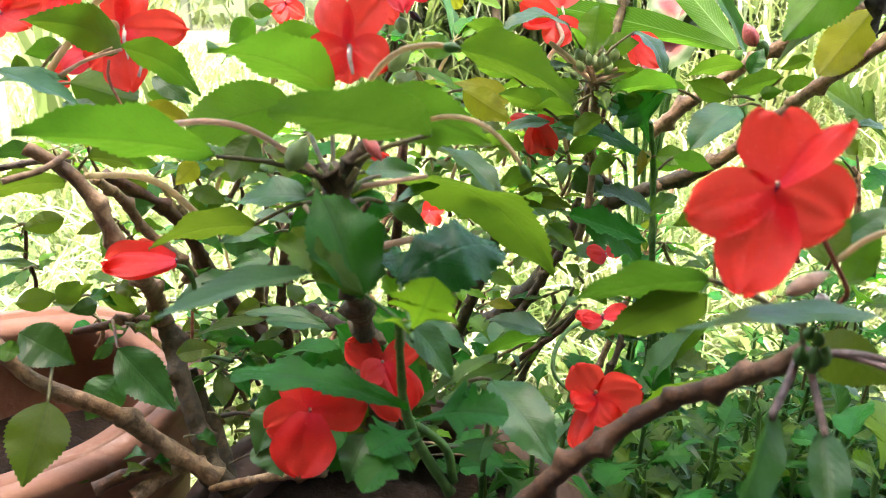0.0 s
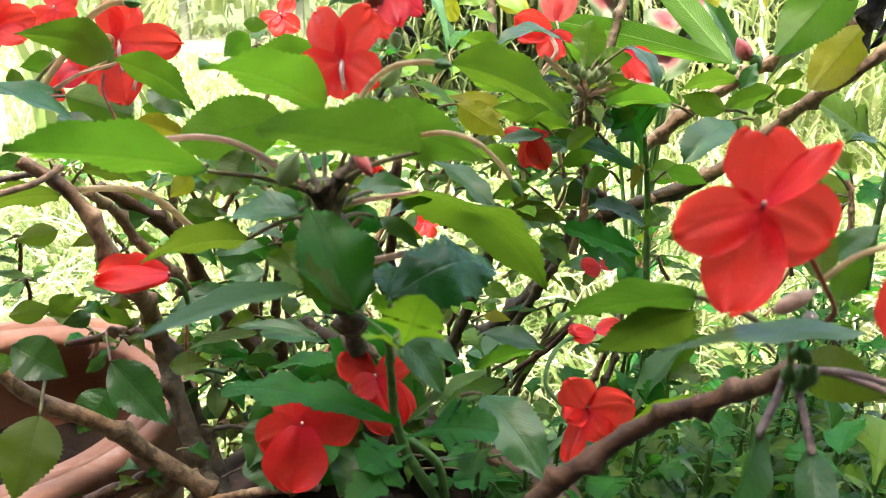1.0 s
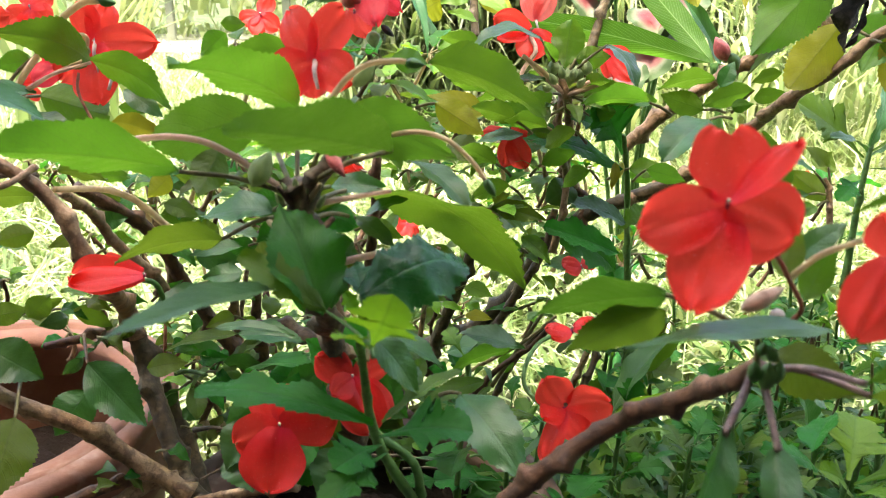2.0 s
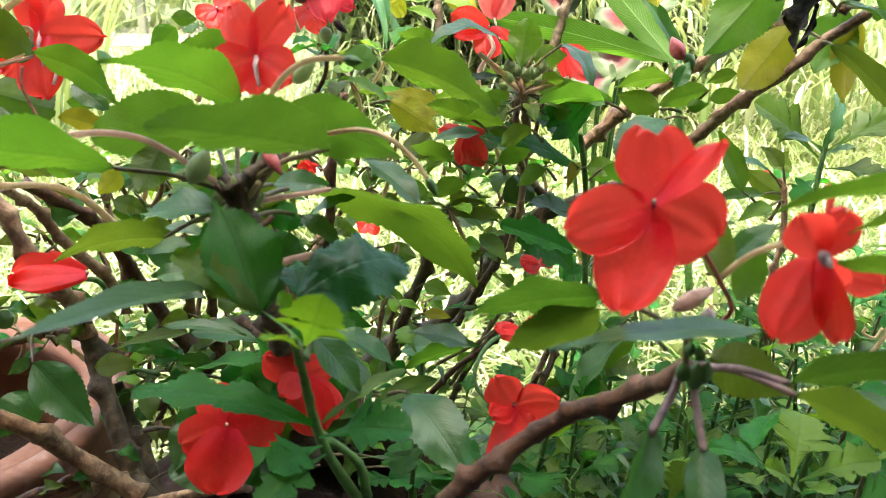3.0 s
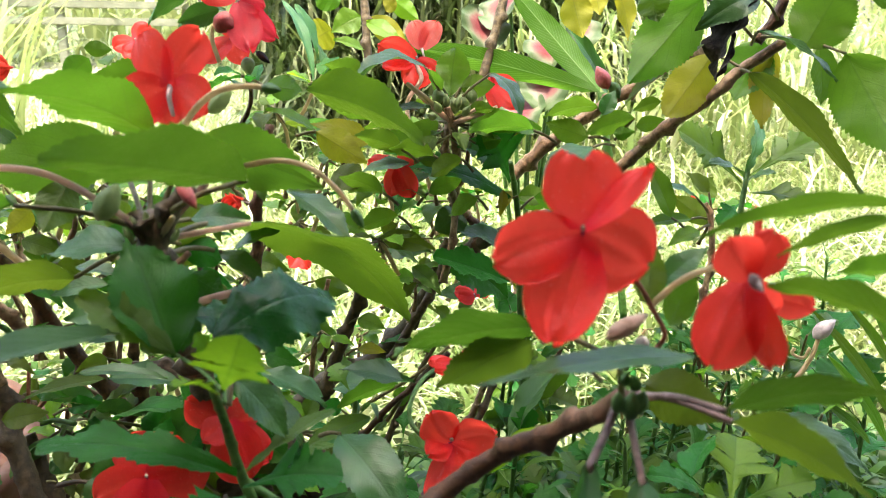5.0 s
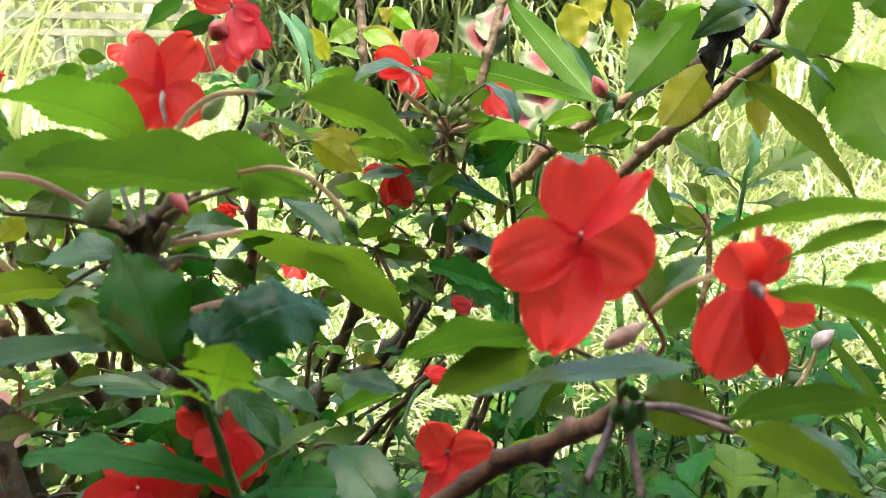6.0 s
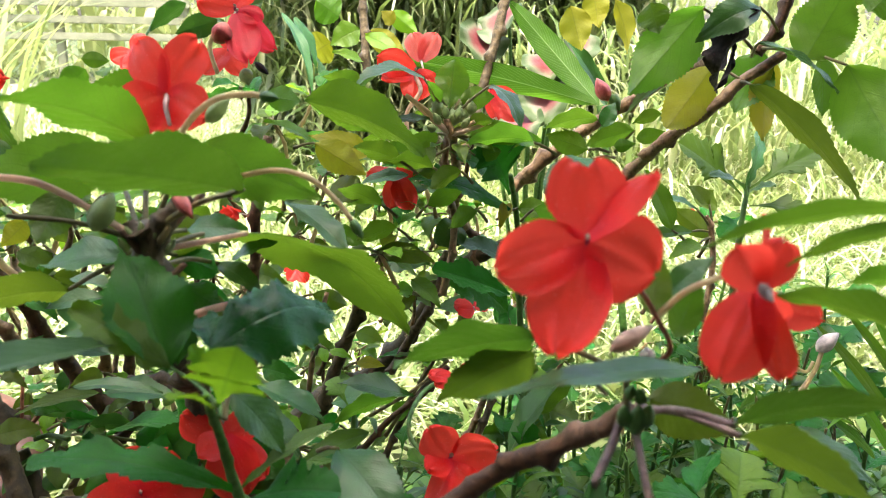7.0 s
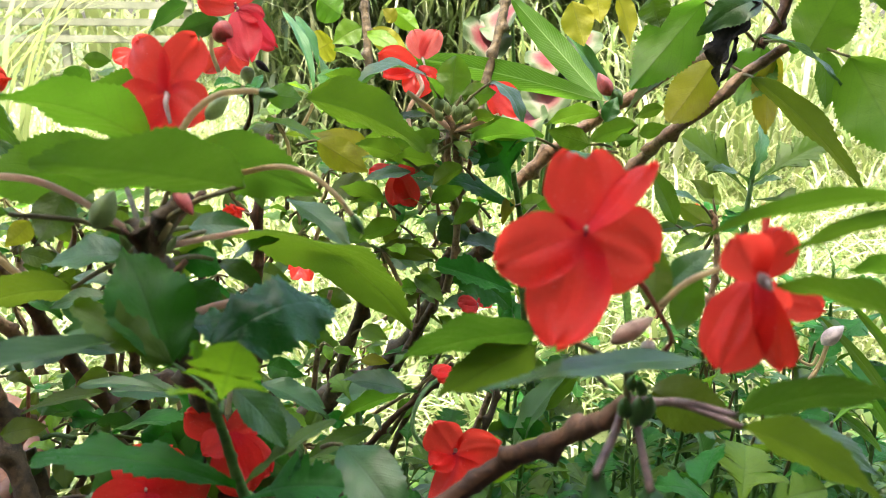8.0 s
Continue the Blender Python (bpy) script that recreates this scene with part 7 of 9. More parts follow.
# ribbed leaves
leaf(ribbed, (0.2276, 0.6089, 0.4415), (0.0745, 0.6464, 0.4737), 0.0225, (0.29, 0.90, 0.32), LEAF_RIB, shape='lance', bend=0.05, teeth=0)
leaf(ribbed, (0.2276, 0.6089, 0.4415), (0.1612, 0.6604, 0.5217), 0.0220, (0.43, 0.88, -0.21), LEAF_RIB, shape='lance', teeth=0)
leaf(ribbed, (0.2260, 0.5881, 0.4424), (0.1858, 0.5872, 0.4967), 0.0135, (0.45, -0.83, 0.32), LEAF_DULL, shape='strap', teeth=0)
leaf(ribbed, (0.0193, 0.6067, 0.4159), (-0.0072, 0.6082, 0.4178), 0.0088, (0.05, 0.99, -0.14), LEAF_RIB, shape='lance', teeth=0)
stem(ribbed, [(0.2276, 0.6089, 0.4415), (0.2428, 0.6006, 0.3587), (0.2585, 0.5946, 0.2525)], 0.00265, 0.00335, STALK_GREEN, knots=0.05)

# west plant
stem(west, [(-0.1075, 0.3285, 0.2459), (-0.1223, 0.3426, 0.2545), (-0.1358, 0.3581, 0.2823), (-0.1475, 0.3737, 0.3075), (-0.1510, 0.3779, 0.3222)], 0.00545, 0.00483, BARK_OLIVE, knots=0.018)
stem(west, [(-0.1507, 0.3773, 0.3205), (-0.1514, 0.3722, 0.3363), (-0.1375, 0.3137, 0.3823), (-0.1388, 0.3035, 0.3986), (-0.1466, 0.3043, 0.4152), (-0.1541, 0.3027, 0.4250), (-0.1657, 0.3007, 0.4334)], 0.00453, 0.00287, BARK_PALE, knots=0.018)
stem(west, [(-0.1136, 0.3458, 0.2342), (-0.1227, 0.3626, 0.2510), (-0.1385, 0.3820, 0.2748), (-0.1432, 0.3864, 0.2867)], 0.00453, 0.00316, BARK_OLIVE, knots=0.02)
stem(west, [(-0.1161, 0.3311, 0.2526), (-0.1314, 0.3311, 0.2664), (-0.1442, 0.3262, 0.2815), (-0.1592, 0.3180, 0.3019), (-0.1801, 0.3130, 0.3160), (-0.1926, 0.3117, 0.3262), (-0.2096, 0.3144, 0.3475)], 0.00488, 0.00325, BARK_PALE, knots=0.03)
stem(west, [(-0.1380, 0.3814, 0.3034), (-0.1510, 0.3769, 0.3193)], 0.00371, 0.00272, BARK)
stem(west, [(-0.1510, 0.3769, 0.3193), (-0.1676, 0.3784, 0.3221), (-0.1750, 0.3685, 0.3236), (-0.1956, 0.3677, 0.3193)], 0.00302, 0.00206, BARK)
stem(west, [(-0.1482, 0.3156, 0.4169), (-0.1444, 0.3319, 0.4034), (-0.1417, 0.3462, 0.3840), (-0.1307, 0.3593, 0.3618), (-0.1279, 0.3730, 0.3406)], 0.00212, 0.00324, BARK_PALE)
stem(west, [(-0.1792, 0.3950, 0.3986), (-0.1656, 0.4099, 0.3819), (-0.1514, 0.4233, 0.3611), (-0.1419, 0.4331, 0.3293), (-0.1246, 0.4327, 0.2996), (-0.1082, 0.4331, 0.2721)], 0.00324, 0.00494, BARK, knots=0.02)
stem(west, [(-0.1466, 0.3062, 0.4206), (-0.1349, 0.3253, 0.4155), (-0.1244, 0.3330, 0.4083), (-0.1135, 0.3383, 0.3942)], 0.00137, 0.00155, STALK_TAN)
stem(west, [(-0.1408, 0.4434, 0.2380), (-0.0993, 0.4340, 0.2755), (-0.0980, 0.4228, 0.3040), (-0.0939, 0.4245, 0.3396), (-0.0866, 0.4235, 0.3677)], 0.00368, 0.00259, BARK)
stem(west, [(-0.0515, 0.3819, 0.3127), (-0.0719, 0.3947, 0.3171), (-0.0909, 0.3958, 0.3184)], 0.00371, 0.00285, BARK_DARK)
stem(west, [(-0.1115, 0.4299, 0.3231), (-0.1134, 0.4391, 0.2887), (-0.1099, 0.4343, 0.2754)], 0.00271, 0.00283, BARK_PALE)
stem(west, [(-0.1488, 0.4265, 0.3101), (-0.1504, 0.4367, 0.3388), (-0.1587, 0.4470, 0.3675), (-0.1638, 0.4539, 0.3866)], 0.00271, 0.00203, BARK_PALE)
stem(west, [(-0.1666, 0.2810, 0.4249), (-0.1570, 0.2921, 0.4265), (-0.1509, 0.3041, 0.4305)], 0.00128, 0.00137, BARK_PALE)
stem(west, [(-0.2016, 0.3412, 0.4151), (-0.1783, 0.3324, 0.4205), (-0.1608, 0.3225, 0.4224)], 0.00155, 0.00146, BARK_DARK)
leaf(west, (-0.1769, 0.3487, 0.4065), (-0.2206, 0.3457, 0.3976), 0.0223, (-0.18, 0.73, 0.66), LEAF_OLD, stalk_to=(-0.1559, 0.3204, 0.4167))
leaf(west, (-0.1937, 0.3163, 0.3442), (-0.1704, 0.3160, 0.3282), 0.0218, (0.33, -0.79, 0.51), LEAF_DULL, teeth=18, bend=0.15)
leaf(west, (-0.1729, 0.2928, 0.3223), (-0.1763, 0.2678, 0.2963), 0.0260, (0.47, -0.67, 0.58), LEAF_OLD, stalk_mat=STALK_OLIVE, teeth=18, stalk_to=(-0.1821, 0.3220, 0.3302))
leaf(west, (-0.1529, 0.3228, 0.3328), (-0.1256, 0.3130, 0.3048), 0.0217, (0.28, -0.79, 0.55), LEAF_DULL, stalk_mat=BARK, teeth=18, stalk_to=(-0.1723, 0.3636, 0.3279))
leaf(west, (-0.1572, 0.3275, 0.3157), (-0.1680, 0.3117, 0.3007), 0.0204, (-0.42, 0.76, -0.50), LEAF_DULL, teeth=14)
leaf(west, (-0.1635, 0.3415, 0.3255), (-0.1736, 0.3389, 0.3181), 0.0067, (0.09, -0.97, 0.21), LEAF_DULL)
leaf(west, (-0.1537, 0.4067, 0.3000), (-0.1421, 0.4065, 0.2994), 0.0166, (-0.01, 0.89, -0.46), LEAF_OLD, shape='round')
leaf(west, (-0.1130, 0.3966, 0.3015), (-0.1421, 0.4054, 0.2963), 0.0154, (0.27, 0.96, 0.12), LEAF_DULL)
leaf(west, (-0.0749, 0.3324, 0.3605), (-0.1133, 0.3328, 0.3616), 0.0125, (0.03, -0.17, 0.98), LEAF_DULL)
leaf(west, (-0.2232, 0.3666, 0.3361), (-0.2011, 0.3680, 0.3403), 0.0130, (-0.00, 0.95, -0.31), LEAF_OLD)
leaf(west, (-0.1960, 0.3574, 0.3403), (-0.1846, 0.3611, 0.3511), 0.0132, (-0.20, 0.97, -0.13), LEAF_OLD)
leaf(west, (-0.1760, 0.3573, 0.3403), (-0.1903, 0.3559, 0.3362), 0.0098, (-0.01, 0.96, -0.29), LEAF_DULL)
leaf(west, (-0.1776, 0.3679, 0.3404), (-0.1609, 0.3736, 0.3264), 0.0112, (-0.28, 0.96, 0.06), LEAF_OLD)
leaf(west, (-0.2630, 0.4233, 0.3466), (-0.2432, 0.4222, 0.3435), 0.0084, (0.14, -0.14, 0.98), LEAF)
leaf(west, (-0.2630, 0.4206, 0.3388), (-0.2332, 0.4187, 0.3335), 0.0084, (0.17, -0.11, 0.98), LEAF)
leaf(west, (-0.0937, 0.3634, 0.3281), (-0.0584, 0.3619, 0.3240), 0.0178, (0.10, -0.25, 0.96), LEAF_DULL)
leaf(west, (-0.0988, 0.3430, 0.3603), (-0.1252, 0.3305, 0.3548), 0.0148, (0.07, -0.52, 0.85), LEAF_DULL)
leaf(west, (-0.1144, 0.3766, 0.3655), (-0.0899, 0.3761, 0.3642), 0.0130, (-0.00, -0.93, 0.36), LEAF_DULL)
leaf(west, (-0.0908, 0.3743, 0.3592), (-0.1084, 0.3722, 0.3530), 0.0159, (0.02, -0.96, 0.28), LEAF_DULL)
leaf(west, (-0.1728, 0.4019, 0.3770), (-0.1573, 0.4026, 0.3790), 0.0105, (0.01, -0.97, 0.24), LEAF_DULL)
leaf(west, (-0.1397, 0.4031, 0.3805), (-0.1171, 0.4036, 0.3821), 0.0136, (-0.00, 0.96, -0.27))
leaf(west, (-0.1277, 0.3907, 0.4058), (-0.1394, 0.3868, 0.3946), 0.0118, (-0.20, 0.97, -0.13), LEAF_YELLOW)
leaf(west, (-0.0988, 0.3679, 0.4014), (-0.1198, 0.3712, 0.4106), 0.0116, (0.28, 0.91, 0.31), LEAF_OLD)
leaf(west, (-0.1774, 0.4103, 0.4009), (-0.1558, 0.4098, 0.3995), 0.0108, (0.04, 0.96, 0.27))
leaf(west, (-0.1651, 0.4082, 0.3951), (-0.1728, 0.4031, 0.3805), 0.0124, (-0.33, 0.93, -0.15), LEAF_OLD)
leaf(west, (-0.1730, 0.3241, 0.4270), (-0.1948, 0.3233, 0.4246), 0.0110, (-0.08, 0.88, 0.46), LEAF_DULL)
leaf(west, (-0.1745, 0.3402, 0.2612), (-0.1514, 0.3317, 0.2673), 0.0127, (-0.29, -0.09, 0.95), LEAF_DULL)
leaf(west, (-0.1672, 0.3313, 0.2659), (-0.1787, 0.3289, 0.2591), 0.0069, (-0.01, -0.94, 0.34), LEAF)
leaf(west, (-0.1745, 0.3407, 0.2626), (-0.1804, 0.3422, 0.2667), 0.0077, (0.26, -0.73, 0.63), LEAF_OLD)
leaf(west, (-0.1740, 0.3205, 0.2653), (-0.1803, 0.3103, 0.2663), 0.0061, (0.73, -0.39, 0.57), LEAF)
leaf(west, (-0.1309, 0.3771, 0.2761), (-0.1213, 0.3750, 0.2702), 0.0095, (0.18, -0.80, 0.57), LEAF_DULL)
leaf(west, (-0.1340, 0.3803, 0.2851), (-0.1435, 0.3772, 0.2761), 0.0082, (0.07, -0.96, 0.26), LEAF_DULL)
leaf(west, (-0.1088, 0.3855, 0.3001), (-0.0834, 0.3839, 0.2957), 0.0129, (0.12, 0.94, 0.33), LEAF_DULL)
leaf(west, (-0.0660, 0.3765, 0.3049), (-0.0845, 0.3755, 0.3019), 0.0124, (-0.02, -0.90, 0.44), LEAF_DULL)
bud(west, (-0.0737, 0.3739, 0.2976), (-0.0743, 0.3765, 0.3049), 0.00278, BUD_GREEN)
stalk(west, [(-0.1356, 0.3834, 0.2940), (-0.1277, 0.3839, 0.2956), (-0.1154, 0.3743, 0.2983)], 0.00127, 0.00124, STALK_GREEN)
stalk(west, [(-0.1371, 0.3847, 0.3280), (-0.1374, 0.3806, 0.3164), (-0.1374, 0.3760, 0.3032)], 0.00093, 0.00093, STALK_RED)
stalk(west, [(-0.1483, 0.3814, 0.2880), (-0.1404, 0.3845, 0.2970), (-0.1309, 0.3881, 0.3075)], 0.00095, 0.00095, STALK_RED)
leaf(west, (-0.1077, 0.3668, 0.2771), (-0.1138, 0.3592, 0.2552), 0.0079, (-0.69, -0.60, 0.40), LEAF_OLD, wave=0.2)
leaf(west, (-0.1008, 0.3776, 0.2777), (-0.1118, 0.3719, 0.2613), 0.0081, (-0.66, -0.45, 0.60), LEAF_DULL, wave=0.2)
stem(west, [(-0.1403, 0.3688, 0.2522), (-0.1245, 0.3724, 0.2627), (-0.0960, 0.3745, 0.2688)], 0.00380, 0.00285, BARK_PALE, name='twig')
stem(west, [(-0.1694, 0.3094, 0.2638), (-0.1545, 0.3204, 0.2653), (-0.1303, 0.3402, 0.2613)], 0.00327, 0.00265, BARK, name='twig')
stem(west, [(-0.0578, 0.3119, 0.2718), (-0.0873, 0.3194, 0.2629), (-0.1184, 0.3260, 0.2511)], 0.00272, 0.00201, BARK_PALE, name='twig')
stem(west, [(-0.1544, 0.3163, 0.2535), (-0.1385, 0.3288, 0.2592), (-0.1244, 0.3392, 0.2585)], 0.00391, 0.00353, BARK_PALE, name='twig')
leaf(west, (-0.1336, 0.3281, 0.4689), (-0.1732, 0.3270, 0.4807), 0.0207, (0.04, 0.97, 0.23), bend=0.25, teeth=18, stalk_mat=STALK_PINK, stalk_to=(-0.1694, 0.3337, 0.4545))
leaf(west, (-0.1683, 0.3492, 0.4684), (-0.1846, 0.3479, 0.4649), 0.0110, (-0.07, 1.00, -0.00), stalk_to=(-0.1783, 0.3455, 0.4578))
leaf(west, (-0.1369, 0.3337, 0.4700), (-0.1038, 0.3316, 0.4489), 0.0196, (0.27, 0.90, 0.34), bend=0.15, teeth=18, stalk_mat=STALK_TAN, stalk_to=(-0.1718, 0.3325, 0.4511))
leaf(west, (-0.1744, 0.3640, 0.4502), (-0.1385, 0.3509, 0.4432), 0.0235, (0.26, 0.90, -0.34), shape='round', teeth=16, stalk_to=(-0.1783, 0.3426, 0.4495))
leaf(west, (-0.1609, 0.3341, 0.4557), (-0.1806, 0.3135, 0.4573), 0.0111, (0.36, -0.28, 0.89), LEAF_DULL)
leaf(west, (-0.1453, 0.2541, 0.4694), (-0.1252, 0.2696, 0.4534), 0.0118, (0.68, -0.14, 0.72), LEAF_DULL, teeth=20)
leaf(west, (-0.1683, 0.3409, 0.4448), (-0.1483, 0.3384, 0.4378), 0.0107, (0.21, -0.55, 0.81), LEAF_DULL)
leaf(west, (-0.1412, 0.3600, 0.4391), (-0.1174, 0.3578, 0.4329), 0.0124, (0.15, 0.96, 0.24), LEAF_YELLOW)
leaf(west, (-0.1398, 0.3749, 0.4515), (-0.1207, 0.3704, 0.4387), 0.0117, (0.24, -0.74, 0.62), LEAF_DULL)
leaf(west, (-0.1465, 0.3897, 0.4633), (-0.1269, 0.3850, 0.4502), 0.0120, (0.43, -0.44, 0.79), LEAF_DULL)
leaf(west, (-0.1884, 0.3480, 0.4648), (-0.1846, 0.3438, 0.4531), 0.0075, (-0.41, 0.81, -0.42))
leaf(west, (-0.1464, 0.3823, 0.4422), (-0.1324, 0.3814, 0.4396), 0.0071, (0.09, 0.99, 0.10))
leaf(west, (-0.1380, 0.3818, 0.4409), (-0.1241, 0.3823, 0.4422), 0.0070, (-0.08, 0.86, 0.50), LEAF_OLD)
bloom(west, (-0.1432, 0.3590, 0.4748), (0.05, -0.94, 0.34), (0.00, 0.34, 0.94), [(112, 0.0189, 0.0138, 4, 0.03, -14), (76, 0.0183, 0.0143, 0, 0.03, 14), (228, 0.0234, 0.0158, -6, 0.02, -24), (276, 0.0285, 0.0214, 8, 0.02, 10), (356, 0.0301, 0.0168, 12, 0.00, 16)], back=True, heart=0.0014)
bloom(west, (-0.1568, 0.3581, 0.4665), (0.10, -0.91, 0.44), (0.00, 0.34, 0.94), [(215, 0.0169, 0.0133, 10, 0.03, 10), (165, 0.0103, 0.0092, 20, 0.00, 0)], material=PETAL_PINK, heart=0.0009)
bloom(west, (-0.1929, 0.3498, 0.4816), (0.10, -0.91, 0.44), (0.00, 0.34, 0.94), [(20, 0.0173, 0.0138, 6, 0.03, 14), (335, 0.0148, 0.0133, 14, 0.03, -14), (95, 0.0158, 0.0138, 0, 0.05, 0), (255, 0.0148, 0.0123, 10, 0.00, 0)], heart=0.0010)
bloom(west, (-0.2050, 0.4314, 0.4866), (0.00, -0.91, 0.44), (0.00, 0.34, 0.94), [(330, 0.0139, 0.0127, 6, 0.03, 10), (265, 0.0103, 0.0115, 12, 0.03, 0), (215, 0.0139, 0.0121, 8, 0.03, -10), (95, 0.0121, 0.0121, 0, 0.05, 0), (30, 0.0121, 0.0109, 0, 0.00, 0)], heart=0.0010)
flower(west, (-0.1926, 0.3861, 0.4526), (0.50, 0.82, -0.28), 0.0168, (-0.00, 0.33, 0.94), fold=20)
stalk(west, [(-0.1744, 0.3379, 0.4515), (-0.1683, 0.3420, 0.4631), (-0.1609, 0.3452, 0.4724), (-0.1526, 0.3472, 0.4842), (-0.1424, 0.3487, 0.4917), (-0.1351, 0.3491, 0.4928)], 0.00148, 0.00147, STALK_TAN)
bud(west, (-0.1356, 0.3491, 0.4928), (-0.1277, 0.3487, 0.4917), 0.00195, STALK_GREEN)
stalk(west, [(-0.1476, 0.3471, 0.4626), (-0.1476, 0.3442, 0.4543), (-0.1408, 0.3396, 0.4414)], 0.00063, 0.00063, STALK_RED)
stalk(west, [(-0.1345, 0.3446, 0.4555), (-0.1308, 0.3491, 0.4685)], 0.00075, 0.00075, WHITE)
stalk(west, [(-0.1521, 0.3516, 0.4756), (-0.1471, 0.3526, 0.4784), (-0.1438, 0.3520, 0.4768), (-0.1443, 0.3500, 0.4709)], 0.00100, 0.00100, STALK_TAN)
bud(west, (-0.1471, 0.3508, 0.4732), (-0.1421, 0.3499, 0.4709), 0.00225, BUD_GREEN)
bud(west, (-0.1806, 0.3392, 0.4549), (-0.1769, 0.3408, 0.4596), 0.00296, BUD_GREEN)
leaf(west, (-0.0480, 0.3391, 0.4709), (-0.0832, 0.3385, 0.4689), 0.0176, (-0.04, 0.89, 0.45), teeth=18)
leaf(west, (-0.0883, 0.3735, 0.4780), (-0.1002, 0.3700, 0.4679), 0.0122, (-0.23, 0.97, -0.06))
leaf(west, (-0.0936, 0.3855, 0.4819), (-0.0813, 0.3852, 0.4812), 0.0076, (0.02, 1.00, -0.07))
bloom(west, (-0.0966, 0.4932, 0.4807), (0.00, -0.91, 0.44), (0.00, 0.34, 0.94), [(320, 0.0145, 0.0125, 10, 0.03, 20), (255, 0.0132, 0.0111, 6, 0.00, -20), (200, 0.0125, 0.0111, 12, 0.03, 0), (60, 0.0125, 0.0118, 0, 0.05, 0)], heart=0.0010)
bloom(west, (-0.0220, 0.3706, 0.5029), (-0.12, -0.93, 0.37), (0.03, 0.28, 0.96), [(314, 0.0227, 0.0118, 0, 0.03, 26), (286, 0.0247, 0.0153, 12, 0.03, -10), (345, 0.0113, 0.0089, 6, 0.00, 0)], material=PETAL_PINK, heart=0.0009)
bloom(west, (-0.0233, 0.3745, 0.5048), (-0.12, -0.93, 0.37), (0.03, 0.28, 0.96), [(170, 0.0164, 0.0129, 10, 0.03, -10), (60, 0.0124, 0.0110, 6, 0.05, 0)], heart=0.0009)
bud(west, (-0.0325, 0.3654, 0.4962), (-0.0237, 0.3629, 0.4917), 0.00461, BUD_RED)
bloom(west, (-0.0301, 0.3984, 0.4864), (-0.12, -0.93, 0.37), (0.03, 0.28, 0.96), [(222, 0.0167, 0.0140, 6, 0.03, 16), (300, 0.0140, 0.0118, 10, 0.03, 0), (95, 0.0108, 0.0108, 4, 0.05, 0)], heart=0.0009)
stalk(west, [(-0.0334, 0.3700, 0.4933), (-0.0343, 0.3682, 0.4867), (-0.0313, 0.3650, 0.4773)], 0.00099, 0.00099, STALK_TAN)
bud(west, (-0.0198, 0.3642, 0.4798), (-0.0180, 0.3617, 0.4723), 0.00296, BUD_GREEN)
bud(west, (-0.0153, 0.3642, 0.4823), (-0.0093, 0.3619, 0.4772), 0.00148, DEAD)
leaf(west, (-0.0316, 0.3768, 0.4998), (-0.0503, 0.3776, 0.4935), 0.0110, (-0.02, -1.00, -0.06), LEAF_DULL)
leaf(west, (-0.0470, 0.3916, 0.5071), (-0.0638, 0.3903, 0.4944), 0.0106, (-0.43, 0.75, 0.50), LEAF_DULL)
leaf(west, (-0.0188, 0.3889, 0.5113), (-0.0152, 0.3855, 0.5014), 0.0103, (-0.02, -0.95, 0.32), LEAF_DULL)
leaf(back, (0.0158, 0.7020, 0.4850), (-0.0013, 0.7016, 0.4754), 0.0291, (-0.01, 1.00, -0.02), LEAF_YELLOW, shape='round')
leaf(back, (0.0472, 0.7005, 0.4949), (0.0805, 0.6899, 0.4745), 0.0214, (0.23, 0.97, -0.12), LEAF_YELLOW)
leaf(back, (0.0045, 0.7137, 0.5198), (0.0234, 0.7071, 0.5062), 0.0291, (0.23, 0.96, -0.15), LEAF, shape='round')
leaf(back, (0.0668, 0.7026, 0.5116), (0.0905, 0.6940, 0.4933), 0.0175, (0.25, 0.96, -0.12), LEAF_YOUNG)
leaf(back, (-0.0119, 0.6486, 0.5047), (0.0047, 0.6341, 0.4626), 0.0144, (0.74, -0.49, 0.46), LEAF_DULL)
leaf(back, (0.0050, 0.6377, 0.4754), (0.0097, 0.6291, 0.4479), 0.0112, (0.81, -0.50, 0.30), LEAF_DULL)
leaf(back, (0.1874, 0.5713, 0.5154), (0.1948, 0.5613, 0.4844), 0.0243, (0.35, 0.91, -0.21), LEAF_YELLOW)
leaf(back, (0.2037, 0.5724, 0.5274), (0.2072, 0.5641, 0.5002), 0.0202, (0.36, 0.90, -0.23), LEAF_YELLOW)
leaf(back, (0.2196, 0.5680, 0.5199), (0.2268, 0.5564, 0.4831), 0.0196, (0.92, 0.39, 0.06), LEAF_YELLOW)
leaf(back, (0.3655, 0.4952, 0.5204), (0.3511, 0.4993, 0.5276), 0.0125, (0.35, 0.92, 0.17), LEAF)

# leafy shoots between the branches


shoot_rnd = random.Random(21)


